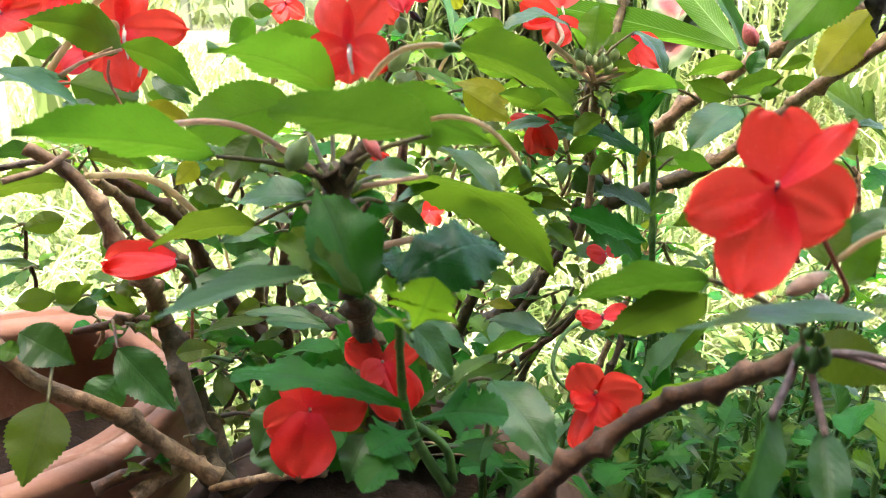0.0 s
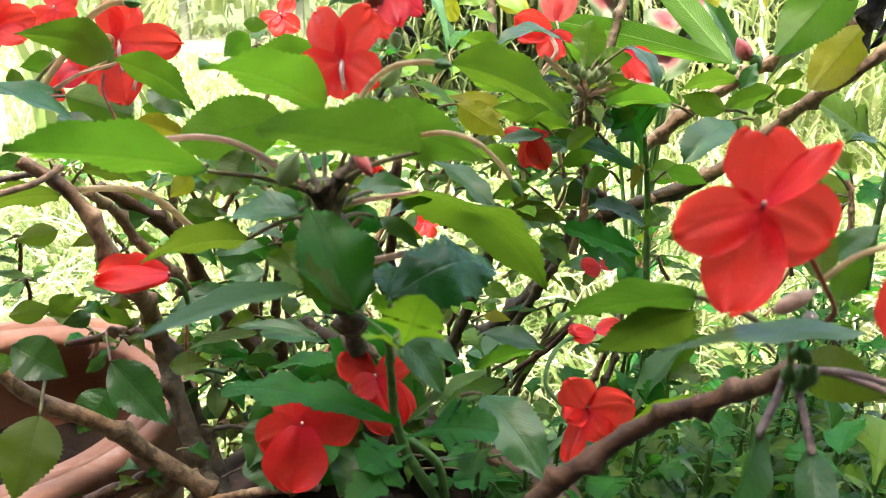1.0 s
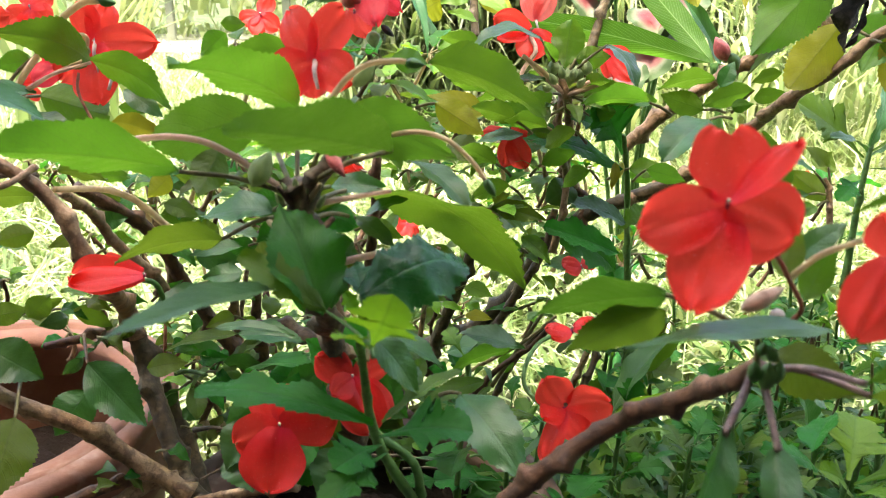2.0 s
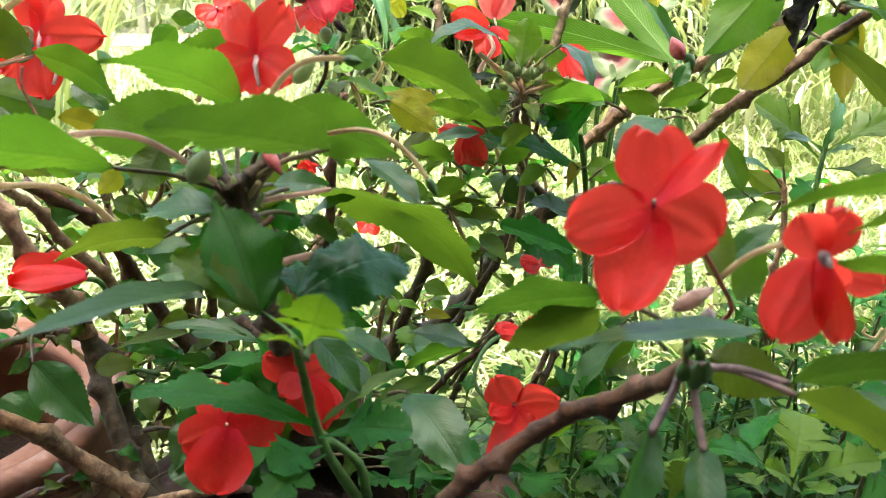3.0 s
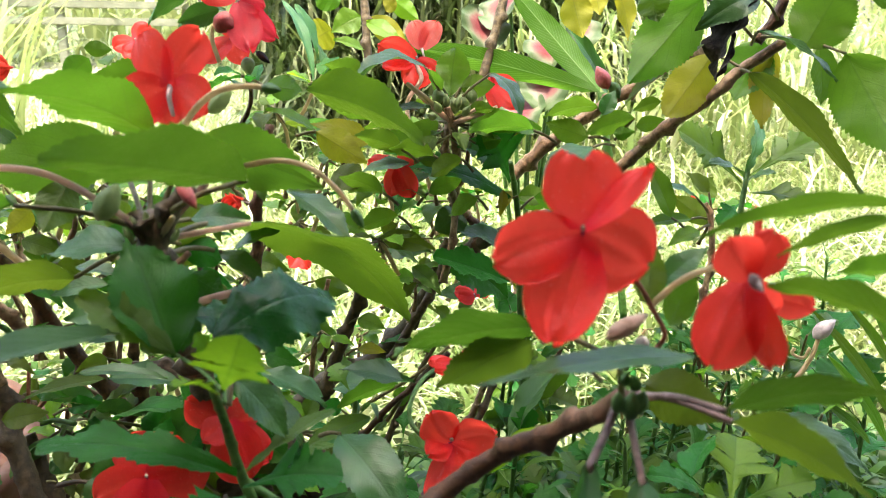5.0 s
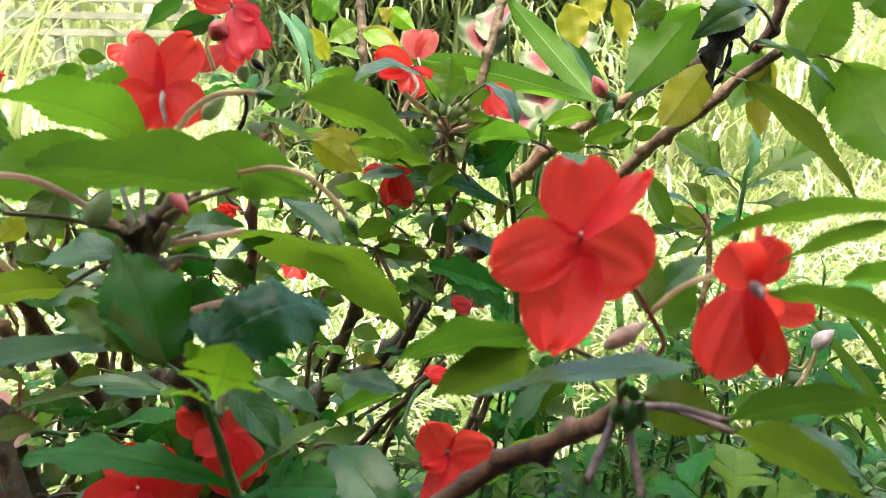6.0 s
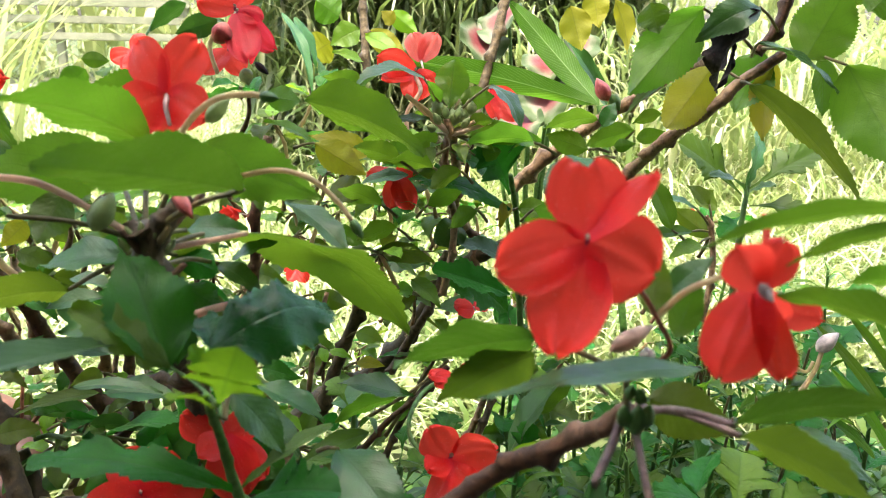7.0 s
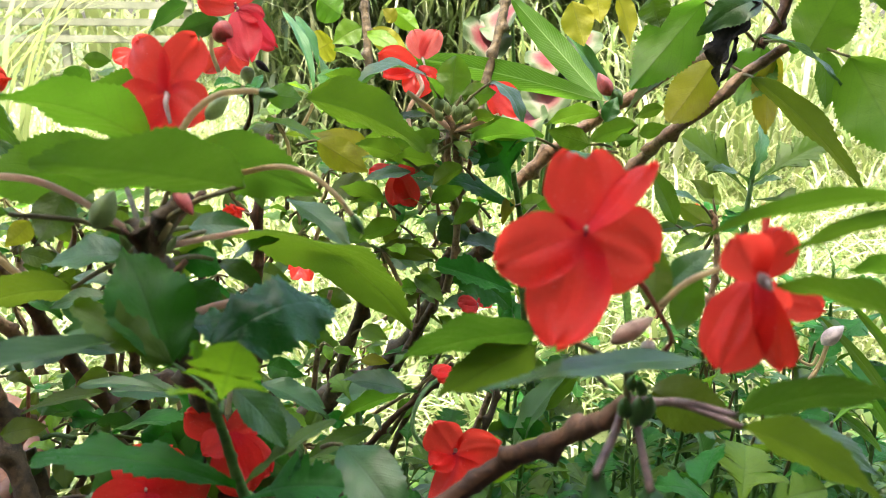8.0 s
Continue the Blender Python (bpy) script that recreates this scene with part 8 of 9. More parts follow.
def shoot(parent, place, size, n):
    """A small leafy shoot: a short stem and a loose whorl of leaves of several ages."""
    r, p = shoot_rnd, Vector(place)
    foot = p + Vector((r.uniform(-0.015, 0.015), r.uniform(0.0, 0.02), -r.uniform(0.018, 0.034)))
    stem(parent, [foot, foot.lerp(p, 0.5) + Vector((r.uniform(-0.004, 0.004), 0, 0)), p], 0.0014, 0.0010, r.choice((BARK, BARK_PALE, STALK_TAN)), 0.009, "shoot", "", 6)
    a0 = r.uniform(0, 6.28)
    for i in range(n):
        a = a0 + i * 2.4 + r.uniform(-0.3, 0.3)
        up = r.uniform(-0.35, 0.75)
        d = Vector((math.cos(a) * math.cos(up), math.sin(a) * math.cos(up), math.sin(up)))
        ln = size * r.uniform(0.5, 1.0)
        b = p + d * ln * r.uniform(0.25, 0.4) + Vector((0, 0, -0.004 * (i % 3)))
        tip = b + d * ln + Vector((0, 0, -ln * r.uniform(0.05, 0.4)))
        face = Vector((0, 0, 1)) - d * 0.5 * math.sin(up) + Vector((r.uniform(-0.4, 0.4), r.uniform(-0.4, 0.4), 0))
        leaf(parent, b, tip, ln * r.uniform(0.42, 0.6), face, r.choice((LEAF, LEAF, LEAF, LEAF, LEAF_YOUNG, LEAF_LOBED, LEAF_OLD)), r.uniform(0.0, 0.16), r.uniform(0.0, 0.35), 10, r.choice(("ovate", "ovate", "spoon")), p, 0.05, r.uniform(0, 0.15), "leaf", "", None, 0.0006)


def undergrowth(x, y, z):
    """A weed that stands on the ground and reaches up to a height, with long narrow leaves."""
    r = shoot_rnd
    plant = thing("weed_plant", (x, y, 0), "dark green weed with long narrow leaves in the shade", "plant", "weeds in the shade")
    top = Vector((x, y, z + r.uniform(-0.01, 0.03)))
    foot = Vector((x + r.uniform(-0.03, 0.03), y + r.uniform(-0.02, 0.03), 0.0))
    stem(plant, [foot, foot.lerp(top, 0.6) + Vector((r.uniform(-0.01, 0.01), 0, 0)), top], 0.0022, 0.0012, STALK_GREEN, 0.02, "stem", "", 6)
    a = r.uniform(0, 6.28)
    for i in range(30):
        f = 1 - 0.022 * i
        p = foot.lerp(top, f)
        a += 2.4 + r.uniform(-0.4, 0.4)
        up = 0.85 - 0.075 * i + r.uniform(-0.3, 0.3)
        d = Vector((math.cos(a) * math.cos(up), math.sin(a) * math.cos(up), math.sin(up)))
        mat, shp, wd, lo, hi = r.choice(((LEAF_LOBED, "fan", 0.75, 0.022, 0.038), (LEAF_LOBED, "fan", 0.65, 0.022, 0.040), (LEAF_LOBED, "fan", 0.6, 0.02, 0.034), (LEAF_LOBED, "lance", 0.14, 0.024, 0.045), (LEAF_DULL, "lance", 0.13, 0.024, 0.042), (LEAF, "fan", 0.65, 0.02, 0.036), (LEAF, "fan", 0.7, 0.02, 0.034), (LEAF_FRESH, "fan", 0.7, 0.016, 0.026), (LEAF, "lance", 0.12, 0.03, 0.05), (LEAF_DULL, "lance", 0.2, 0.02, 0.03)))
        ln = r.uniform(lo, hi) * (0.7 if i < 4 else 1.0)
        b = p + d * 0.006
        tip = b + d * ln + Vector((0, 0, -ln * 0.25))
        leaf(plant, b, tip, ln * wd, Vector((0, 0, 1)) - d * 0.4 + Vector((r.uniform(-0.5, 0.5), r.uniform(-0.5, 0.5), 0)), mat, r.uniform(0, 0.2), r.uniform(0, 0.3), 10, shp, p, 0.06, r.uniform(0, 0.3), "leaf", "", STALK_GREEN, 0.0005)


shoot(west, (-0.1550, 0.4411, 0.3813), 0.0232, 6)
shoot(west, (-0.1254, 0.4097, 0.3851), 0.0185, 6)
shoot(west, (-0.1675, 0.4329, 0.3869), 0.0227, 6)
shoot(west, (-0.1235, 0.4424, 0.3878), 0.0232, 6)
shoot(west, (-0.1419, 0.4318, 0.2955), 0.0208, 6)
shoot(west, (-0.0857, 0.4150, 0.3131), 0.0232, 6)
shoot(west, (-0.0744, 0.4609, 0.2941), 0.0221, 6)
shoot(west, (-0.1920, 0.3882, 0.3176), 0.0216, 6)
shoot(west, (-0.1662, 0.3683, 0.3237), 0.0177, 6)
shoot(west, (-0.1286, 0.4164, 0.2831), 0.0203, 6)
shoot(west, (-0.0792, 0.4074, 0.2922), 0.0199, 6)
shoot(west, (-0.1148, 0.4412, 0.3550), 0.0237, 6)
shoot(west, (-0.1002, 0.4537, 0.3618), 0.0208, 6)
shoot(back, (-0.0412, 0.4758, 0.3394), 0.0221, 6)
shoot(back, (-0.0577, 0.4793, 0.3480), 0.0221, 6)
shoot(back, (-0.0079, 0.4906, 0.3848), 0.0258, 6)
shoot(back, (0.0196, 0.4898, 0.3850), 0.0221, 6)
shoot(back, (0.0492, 0.5029, 0.4252), 0.0294, 6)
shoot(back, (0.0345, 0.5215, 0.3257), 0.0243, 6)
shoot(back, (0.0599, 0.4879, 0.3229), 0.0230, 6)
shoot(back, (0.0821, 0.4873, 0.3837), 0.0258, 6)
shoot(back, (0.1061, 0.4872, 0.3856), 0.0258, 6)
shoot(back, (-0.0159, 0.4474, 0.4120), 0.0265, 6)
shoot(back, (-0.0071, 0.5314, 0.2594), 0.0256, 6)
shoot(back, (-0.0428, 0.4055, 0.2900), 0.0232, 6)
shoot(back, (0.0709, 0.4591, 0.3021), 0.0221, 6)
shoot(back, (0.1427, 0.4679, 0.3338), 0.0294, 6)
shoot(back, (0.2895, 0.5267, 0.3639), 0.0283, 6)
shoot(back, (0.1757, 0.4633, 0.3237), 0.0258, 6)
shoot(back, (0.1352, 0.4547, 0.2956), 0.0258, 6)
shoot(back, (-0.0979, 0.3563, 0.4168), 0.0212, 6)
shoot(back, (-0.0844, 0.3723, 0.4030), 0.0224, 6)
shoot(back, (-0.0747, 0.3948, 0.4076), 0.0235, 6)
shoot(back, (-0.0953, 0.3983, 0.4158), 0.0235, 6)
shoot(back, (-0.0542, 0.3907, 0.3981), 0.0235, 6)
shoot(back, (-0.1253, 0.4174, 0.4070), 0.0247, 6)
shoot(back, (-0.0755, 0.4492, 0.4116), 0.0265, 6)
shoot(back, (-0.0491, 0.4429, 0.3962), 0.0265, 6)
shoot(back, (-0.1408, 0.4163, 0.4025), 0.0216, 6)
shoot(back, (-0.0263, 0.4344, 0.4646), 0.0247, 6)
shoot(back, (0.0070, 0.5152, 0.4561), 0.0258, 6)
shoot(back, (0.0603, 0.4561, 0.4438), 0.0232, 6)
shoot(back, (0.1000, 0.4533, 0.4394), 0.0232, 6)
shoot(back, (0.0253, 0.5018, 0.4198), 0.0258, 6)
shoot(back, (0.1059, 0.4702, 0.3370), 0.0221, 6)
shoot(back, (-0.1004, 0.4381, 0.4684), 0.0216, 6)
shoot(back, (-0.0850, 0.4346, 0.4598), 0.0216, 6)
shoot(back, (0.3315, 0.5813, 0.2687), 0.0265, 6)
shoot(back, (0.1384, 0.6128, 0.3386), 0.0160, 6)
shoot(west, (-0.1691, 0.5664, 0.3028), 0.0176, 6)
shoot(back, (0.1908, 0.4033, 0.2618), 0.0182, 6)
shoot(west, (-0.2436, 0.4254, 0.3608), 0.0209, 6)
shoot(back, (-0.0464, 0.5276, 0.1991), 0.0270, 6)
shoot(west, (-0.2078, 0.5560, 0.3831), 0.0161, 6)
shoot(back, (0.1413, 0.5090, 0.3275), 0.0255, 6)
shoot(back, (0.0117, 0.4560, 0.3990), 0.0175, 6)
shoot(back, (0.0130, 0.4736, 0.2951), 0.0207, 6)
shoot(back, (-0.0721, 0.5478, 0.2663), 0.0173, 6)
shoot(back, (-0.0835, 0.5408, 0.2967), 0.0178, 6)
shoot(back, (0.0346, 0.5693, 0.2562), 0.0207, 6)
shoot(back, (0.0818, 0.5187, 0.3686), 0.0157, 6)
shoot(back, (0.2831, 0.5632, 0.3032), 0.0211, 6)
shoot(back, (0.2283, 0.4675, 0.3421), 0.0192, 6)
shoot(back, (0.2149, 0.4903, 0.2380), 0.0150, 6)
shoot(back, (0.0617, 0.5634, 0.3454), 0.0269, 6)
shoot(back, (0.0079, 0.4106, 0.3285), 0.0167, 6)
shoot(west, (-0.2137, 0.4745, 0.3006), 0.0218, 6)
shoot(west, (-0.2957, 0.5735, 0.3720), 0.0213, 6)
shoot(back, (-0.0093, 0.4842, 0.2542), 0.0252, 6)
shoot(back, (0.0950, 0.4936, 0.3830), 0.0230, 6)
shoot(west, (-0.0911, 0.5188, 0.3691), 0.0181, 6)
shoot(back, (0.0649, 0.4566, 0.3404), 0.0168, 6)
shoot(back, (-0.0626, 0.5674, 0.1885), 0.0252, 6)
shoot(west, (-0.2730, 0.5291, 0.2510), 0.0255, 6)
shoot(west, (-0.0984, 0.5561, 0.3865), 0.0156, 6)
shoot(back, (0.1503, 0.4613, 0.2679), 0.0244, 6)
shoot(back, (-0.0261, 0.5338, 0.2401), 0.0283, 6)
shoot(west, (-0.2389, 0.4151, 0.3382), 0.0177, 6)
shoot(back, (0.0192, 0.4793, 0.2866), 0.0164, 6)
shoot(back, (0.2205, 0.3865, 0.3166), 0.0118, 6)
shoot(back, (0.0759, 0.4945, 0.3563), 0.0224, 6)
shoot(back, (-0.0990, 0.5186, 0.2103), 0.0221, 6)
shoot(west, (-0.2162, 0.5663, 0.3087), 0.0285, 6)
shoot(west, (-0.2853, 0.5830, 0.3645), 0.0261, 6)
shoot(back, (0.1619, 0.4543, 0.2927), 0.0178, 6)
shoot(back, (-0.0765, 0.4501, 0.2661), 0.0163, 6)
shoot(back, (0.3080, 0.5530, 0.1885), 0.0279, 6)
shoot(west, (-0.2576, 0.5474, 0.3817), 0.0247, 6)
shoot(back, (0.2705, 0.5731, 0.2504), 0.0180, 6)
shoot(west, (-0.1529, 0.4683, 0.3563), 0.0157, 6)
shoot(west, (-0.1877, 0.4215, 0.3639), 0.0164, 6)
shoot(back, (0.2811, 0.5216, 0.3150), 0.0221, 6)
shoot(back, (0.2927, 0.5401, 0.2415), 0.0199, 6)
shoot(back, (-0.0530, 0.4565, 0.2833), 0.0229, 6)
shoot(west, (-0.1893, 0.6106, 0.3765), 0.0201, 6)
shoot(back, (-0.0547, 0.4419, 0.3750), 0.0163, 6)
shoot(west, (-0.1422, 0.4441, 0.3226), 0.0175, 6)
shoot(back, (0.3163, 0.5913, 0.3077), 0.0166, 6)
shoot(back, (0.0309, 0.5841, 0.2561), 0.0296, 6)
shoot(back, (0.0036, 0.5756, 0.2202), 0.0269, 6)
shoot(back, (0.2713, 0.4624, 0.2357), 0.0215, 6)
shoot(west, (-0.2253, 0.5851, 0.2959), 0.0236, 6)
shoot(west, (-0.1197, 0.4742, 0.3922), 0.0134, 6)
shoot(west, (-0.1316, 0.4220, 0.3622), 0.0197, 6)
shoot(back, (-0.0638, 0.5260, 0.2882), 0.0159, 6)
shoot(west, (-0.3050, 0.6326, 0.3477), 0.0175, 6)
shoot(back, (-0.0507, 0.4952, 0.2345), 0.0141, 6)
shoot(back, (0.2049, 0.4369, 0.3563), 0.0153, 6)
shoot(back, (0.0582, 0.5594, 0.3903), 0.0223, 6)
stem(west, [(-0.0993, 0.4517, 0.1975), (-0.0645, 0.4735, 0.2631), (-0.0389, 0.4969, 0.3322), (-0.0122, 0.5079, 0.3658)], 0.00269, 0.00127, BARK, knots=0.012)
stem(west, [(-0.1228, 0.5128, 0.1564), (-0.0855, 0.5377, 0.2308), (-0.0491, 0.5641, 0.3093), (-0.0296, 0.5769, 0.3477)], 0.00234, 0.00210, BARK, knots=0.012)
stem(back, [(-0.0117, 0.5298, 0.1435), (-0.0522, 0.5580, 0.2203), (-0.0838, 0.5875, 0.3014), (-0.1128, 0.6083, 0.3580)], 0.00356, 0.00215, BARK_DARK, knots=0.012)
stem(west, [(-0.0832, 0.4474, 0.2002), (-0.0990, 0.4706, 0.2648), (-0.1086, 0.4949, 0.3331), (-0.1227, 0.5138, 0.3859)], 0.00250, 0.00131, BARK, knots=0.012)
stem(back, [(-0.0234, 0.3979, 0.2330), (-0.0403, 0.4186, 0.2907), (-0.0596, 0.4406, 0.3515), (-0.0655, 0.4521, 0.3837)], 0.00237, 0.00135, BARK_DARK, knots=0.012)
stem(back, [(-0.0326, 0.4294, 0.2118), (-0.0548, 0.4519, 0.2739), (-0.0640, 0.4753, 0.3397), (-0.0881, 0.4910, 0.3822)], 0.00221, 0.00116, BARK_PALE, knots=0.012)
stem(west, [(-0.1511, 0.4336, 0.2104), (-0.1221, 0.4547, 0.2731), (-0.1082, 0.4774, 0.3391), (-0.0787, 0.4893, 0.3759)], 0.00200, 0.00115, BARK_DARK, knots=0.012)
stem(back, [(0.0860, 0.4714, 0.1818), (0.1200, 0.4946, 0.2510), (0.1514, 0.5192, 0.3241), (0.1711, 0.5361, 0.3741)], 0.00273, 0.00163, BARK_PALE, knots=0.012)
shoot(back, (-0.0125, 0.4026, 0.2386), 0.0211, 7)
shoot(back, (-0.0447, 0.4782, 0.2477), 0.0238, 7)
shoot(back, (-0.0813, 0.4910, 0.2195), 0.0241, 7)
shoot(back, (-0.0484, 0.4754, 0.2485), 0.0258, 7)
shoot(west, (-0.1106, 0.4652, 0.2599), 0.0184, 7)
shoot(west, (-0.1565, 0.4708, 0.2613), 0.0210, 7)
shoot(back, (-0.0549, 0.4376, 0.2447), 0.0251, 7)
shoot(back, (-0.0124, 0.4456, 0.2044), 0.0244, 7)
shoot(back, (-0.0207, 0.4040, 0.2345), 0.0171, 7)
shoot(west, (-0.1833, 0.5120, 0.2644), 0.0221, 7)
shoot(west, (-0.1408, 0.4529, 0.2878), 0.0216, 7)
shoot(back, (-0.0058, 0.4129, 0.2639), 0.0210, 7)
shoot(west, (-0.1127, 0.3959, 0.2956), 0.0194, 7)
shoot(back, (-0.0562, 0.4051, 0.2808), 0.0217, 7)
shoot(west, (-0.0822, 0.3984, 0.2417), 0.0199, 7)
shoot(back, (-0.0214, 0.4051, 0.3044), 0.0206, 7)
shoot(west, (-0.1274, 0.3878, 0.2876), 0.0219, 7)
shoot(back, (-0.0081, 0.4865, 0.2580), 0.0247, 7)
shoot(west, (-0.1488, 0.4642, 0.2668), 0.0230, 7)
shoot(west, (-0.0983, 0.4482, 0.2878), 0.0227, 7)
shoot(back, (-0.0609, 0.4211, 0.2946), 0.0214, 7)
shoot(back, (-0.0685, 0.3902, 0.2603), 0.0198, 7)
shoot(back, (-0.0118, 0.4001, 0.2420), 0.0229, 7)
shoot(back, (-0.0445, 0.3835, 0.3048), 0.0187, 7)
shoot(back, (0.0148, 0.4080, 0.2662), 0.0170, 7)
shoot(back, (-0.0695, 0.4151, 0.2235), 0.0182, 7)
shoot(back, (0.0180, 0.4434, 0.4279), 0.0225, 7)
shoot(back, (0.0766, 0.4579, 0.4110), 0.0244, 7)
shoot(back, (0.0547, 0.5073, 0.3914), 0.0269, 7)
shoot(back, (0.0138, 0.5046, 0.4207), 0.0264, 7)
shoot(back, (0.0405, 0.3958, 0.3846), 0.0194, 7)
shoot(back, (0.0600, 0.4253, 0.4252), 0.0224, 7)
shoot(back, (0.0615, 0.4692, 0.4099), 0.0188, 7)
shoot(back, (-0.0069, 0.4798, 0.3729), 0.0257, 7)
shoot(back, (0.0401, 0.4140, 0.3798), 0.0211, 7)
shoot(back, (0.0949, 0.4714, 0.3508), 0.0260, 7)
shoot(back, (0.0126, 0.4787, 0.4122), 0.0223, 7)
shoot(back, (-0.0497, 0.4762, 0.4174), 0.0173, 7)
shoot(back, (-0.0401, 0.4218, 0.4174), 0.0183, 7)
shoot(back, (0.0410, 0.4054, 0.4123), 0.0219, 7)
shoot(back, (-0.0170, 0.4681, 0.4447), 0.0237, 7)
shoot(back, (0.0756, 0.4199, 0.4398), 0.0214, 7)

# undergrowth
undergrowth(0.094, 0.356, 0.253)
undergrowth(0.104, 0.334, 0.251)
undergrowth(0.136, 0.383, 0.241)
undergrowth(0.140, 0.335, 0.256)
undergrowth(0.179, 0.386, 0.254)
undergrowth(0.192, 0.353, 0.253)
undergrowth(0.253, 0.431, 0.237)
undergrowth(0.239, 0.349, 0.245)
undergrowth(0.304, 0.433, 0.248)
undergrowth(0.164, 0.488, 0.241)
undergrowth(0.239, 0.531, 0.222)
undergrowth(0.319, 0.532, 0.231)
undergrowth(0.281, 0.378, 0.242)
undergrowth(0.334, 0.438, 0.266)
undergrowth(0.328, 0.381, 0.255)
undergrowth(0.069, 0.363, 0.270)
undergrowth(0.022, 0.338, 0.256)
undergrowth(0.043, 0.382, 0.231)
undergrowth(0.300, 0.395, 0.204)
undergrowth(0.253, 0.335, 0.255)
undergrowth(0.107, 0.348, 0.290)
undergrowth(0.319, 0.373, 0.214)
undergrowth(0.122, 0.425, 0.237)
undergrowth(0.315, 0.395, 0.225)
undergrowth(0.246, 0.416, 0.203)
undergrowth(0.167, 0.352, 0.285)
undergrowth(0.217, 0.354, 0.285)
undergrowth(0.268, 0.339, 0.245)
undergrowth(0.141, 0.409, 0.190)
undergrowth(0.244, 0.405, 0.227)
undergrowth(0.163, 0.387, 0.216)
undergrowth(0.205, 0.395, 0.267)
undergrowth(0.053, 0.419, 0.253)
undergrowth(0.184, 0.384, 0.245)
undergrowth(0.207, 0.291, 0.287)
undergrowth(0.030, 0.437, 0.247)
undergrowth(0.168, 0.376, 0.263)
undergrowth(0.046, 0.336, 0.289)
undergrowth(0.234, 0.429, 0.244)
undergrowth(0.025, 0.323, 0.313)
undergrowth(0.140, 0.462, 0.290)
undergrowth(0.125, 0.448, 0.294)
undergrowth(0.422, 0.585, 0.283)
undergrowth(0.258, 0.460, 0.283)
undergrowth(0.137, 0.451, 0.281)
undergrowth(0.433, 0.587, 0.286)
undergrowth(0.201, 0.564, 0.259)
undergrowth(0.362, 0.533, 0.302)
undergrowth(0.169, 0.578, 0.275)
undergrowth(0.294, 0.541, 0.256)
undergrowth(0.148, 0.505, 0.314)
undergrowth(0.327, 0.576, 0.256)
undergrowth(0.340, 0.584, 0.291)
undergrowth(0.312, 0.573, 0.264)
undergrowth(0.263, 0.528, 0.259)
undergrowth(0.346, 0.475, 0.264)
undergrowth(0.264, 0.428, 0.291)
undergrowth(0.270, 0.516, 0.273)

# pink-leaved plant behind
caladium = thing("caladium_plant", (0.304, 1.095, 0.0), "plant with pale heart-shaped leaves and pink centres", "plant")
leaf(caladium, (0.3298, 1.1059, 0.4357), (0.3002, 1.0593, 0.3689), 0.0823, (-0.45, -0.63, 0.64), LEAF_PINK, shape='round', teeth=0, bend=0.06, cup=0.2)
stalk(caladium, [(0.304, 1.101, 0.0), (0.315, 1.122, 0.254), (0.3261, 1.1031, 0.4239)], 0.004, 0.0025, STALK_GREEN)
leaf(caladium, (0.2210, 1.1422, 0.5084), (0.2254, 1.0923, 0.4470), 0.0753, (0.28, -0.73, 0.62), LEAF_PINK, shape='round', teeth=0, bend=0.06, cup=0.2)
stalk(caladium, [(0.304, 1.101, 0.0), (0.263, 1.140, 0.299), (0.2227, 1.1389, 0.4979)], 0.004, 0.0025, STALK_GREEN)
leaf(caladium, (0.2941, 1.1195, 0.4654), (0.3279, 1.0719, 0.4261), 0.0668, (0.04, -0.62, 0.79), LEAF_PINK, shape='round', teeth=0, bend=0.06, cup=0.2)
stalk(caladium, [(0.304, 1.101, 0.0), (0.302, 1.129, 0.275), (0.3012, 1.1165, 0.4585)], 0.004, 0.0025, STALK_GREEN)
leaf(caladium, (0.2966, 1.0974, 0.3900), (0.2598, 1.0560, 0.3379), 0.0722, (-0.52, -0.45, 0.73), LEAF_PINK, shape='round', teeth=0, bend=0.06, cup=0.2)
stalk(caladium, [(0.304, 1.101, 0.0), (0.298, 1.118, 0.228), (0.2916, 1.0954, 0.3805)], 0.004, 0.0025, STALK_GREEN)
leaf(caladium, (0.3521, 1.1256, 0.5146), (0.3558, 1.0758, 0.4531), 0.0753, (0.46, -0.68, 0.58), LEAF_PINK, shape='round', teeth=0, bend=0.06, cup=0.2)
stalk(caladium, [(0.304, 1.101, 0.0), (0.329, 1.132, 0.302), (0.3543, 1.1223, 0.5042)], 0.004, 0.0025, STALK_GREEN)
leaf(caladium, (0.3463, 1.1132, 0.4688), (0.3084, 1.0737, 0.4227), 0.0680, (-0.58, -0.31, 0.75), LEAF_PINK, shape='round', teeth=0, bend=0.06, cup=0.2)
stalk(caladium, [(0.304, 1.101, 0.0), (0.323, 1.127, 0.276), (0.3413, 1.1116, 0.4608)], 0.004, 0.0025, STALK_GREEN)
leaf(caladium, (0.2715, 1.1424, 0.5334), (0.2354, 1.0997, 0.4774), 0.0751, (-0.62, -0.38, 0.69), LEAF_PINK, shape='round', teeth=0, bend=0.06, cup=0.2)
stalk(caladium, [(0.304, 1.101, 0.0), (0.285, 1.141, 0.314), (0.2665, 1.1403, 0.5240)], 0.004, 0.0025, STALK_GREEN)

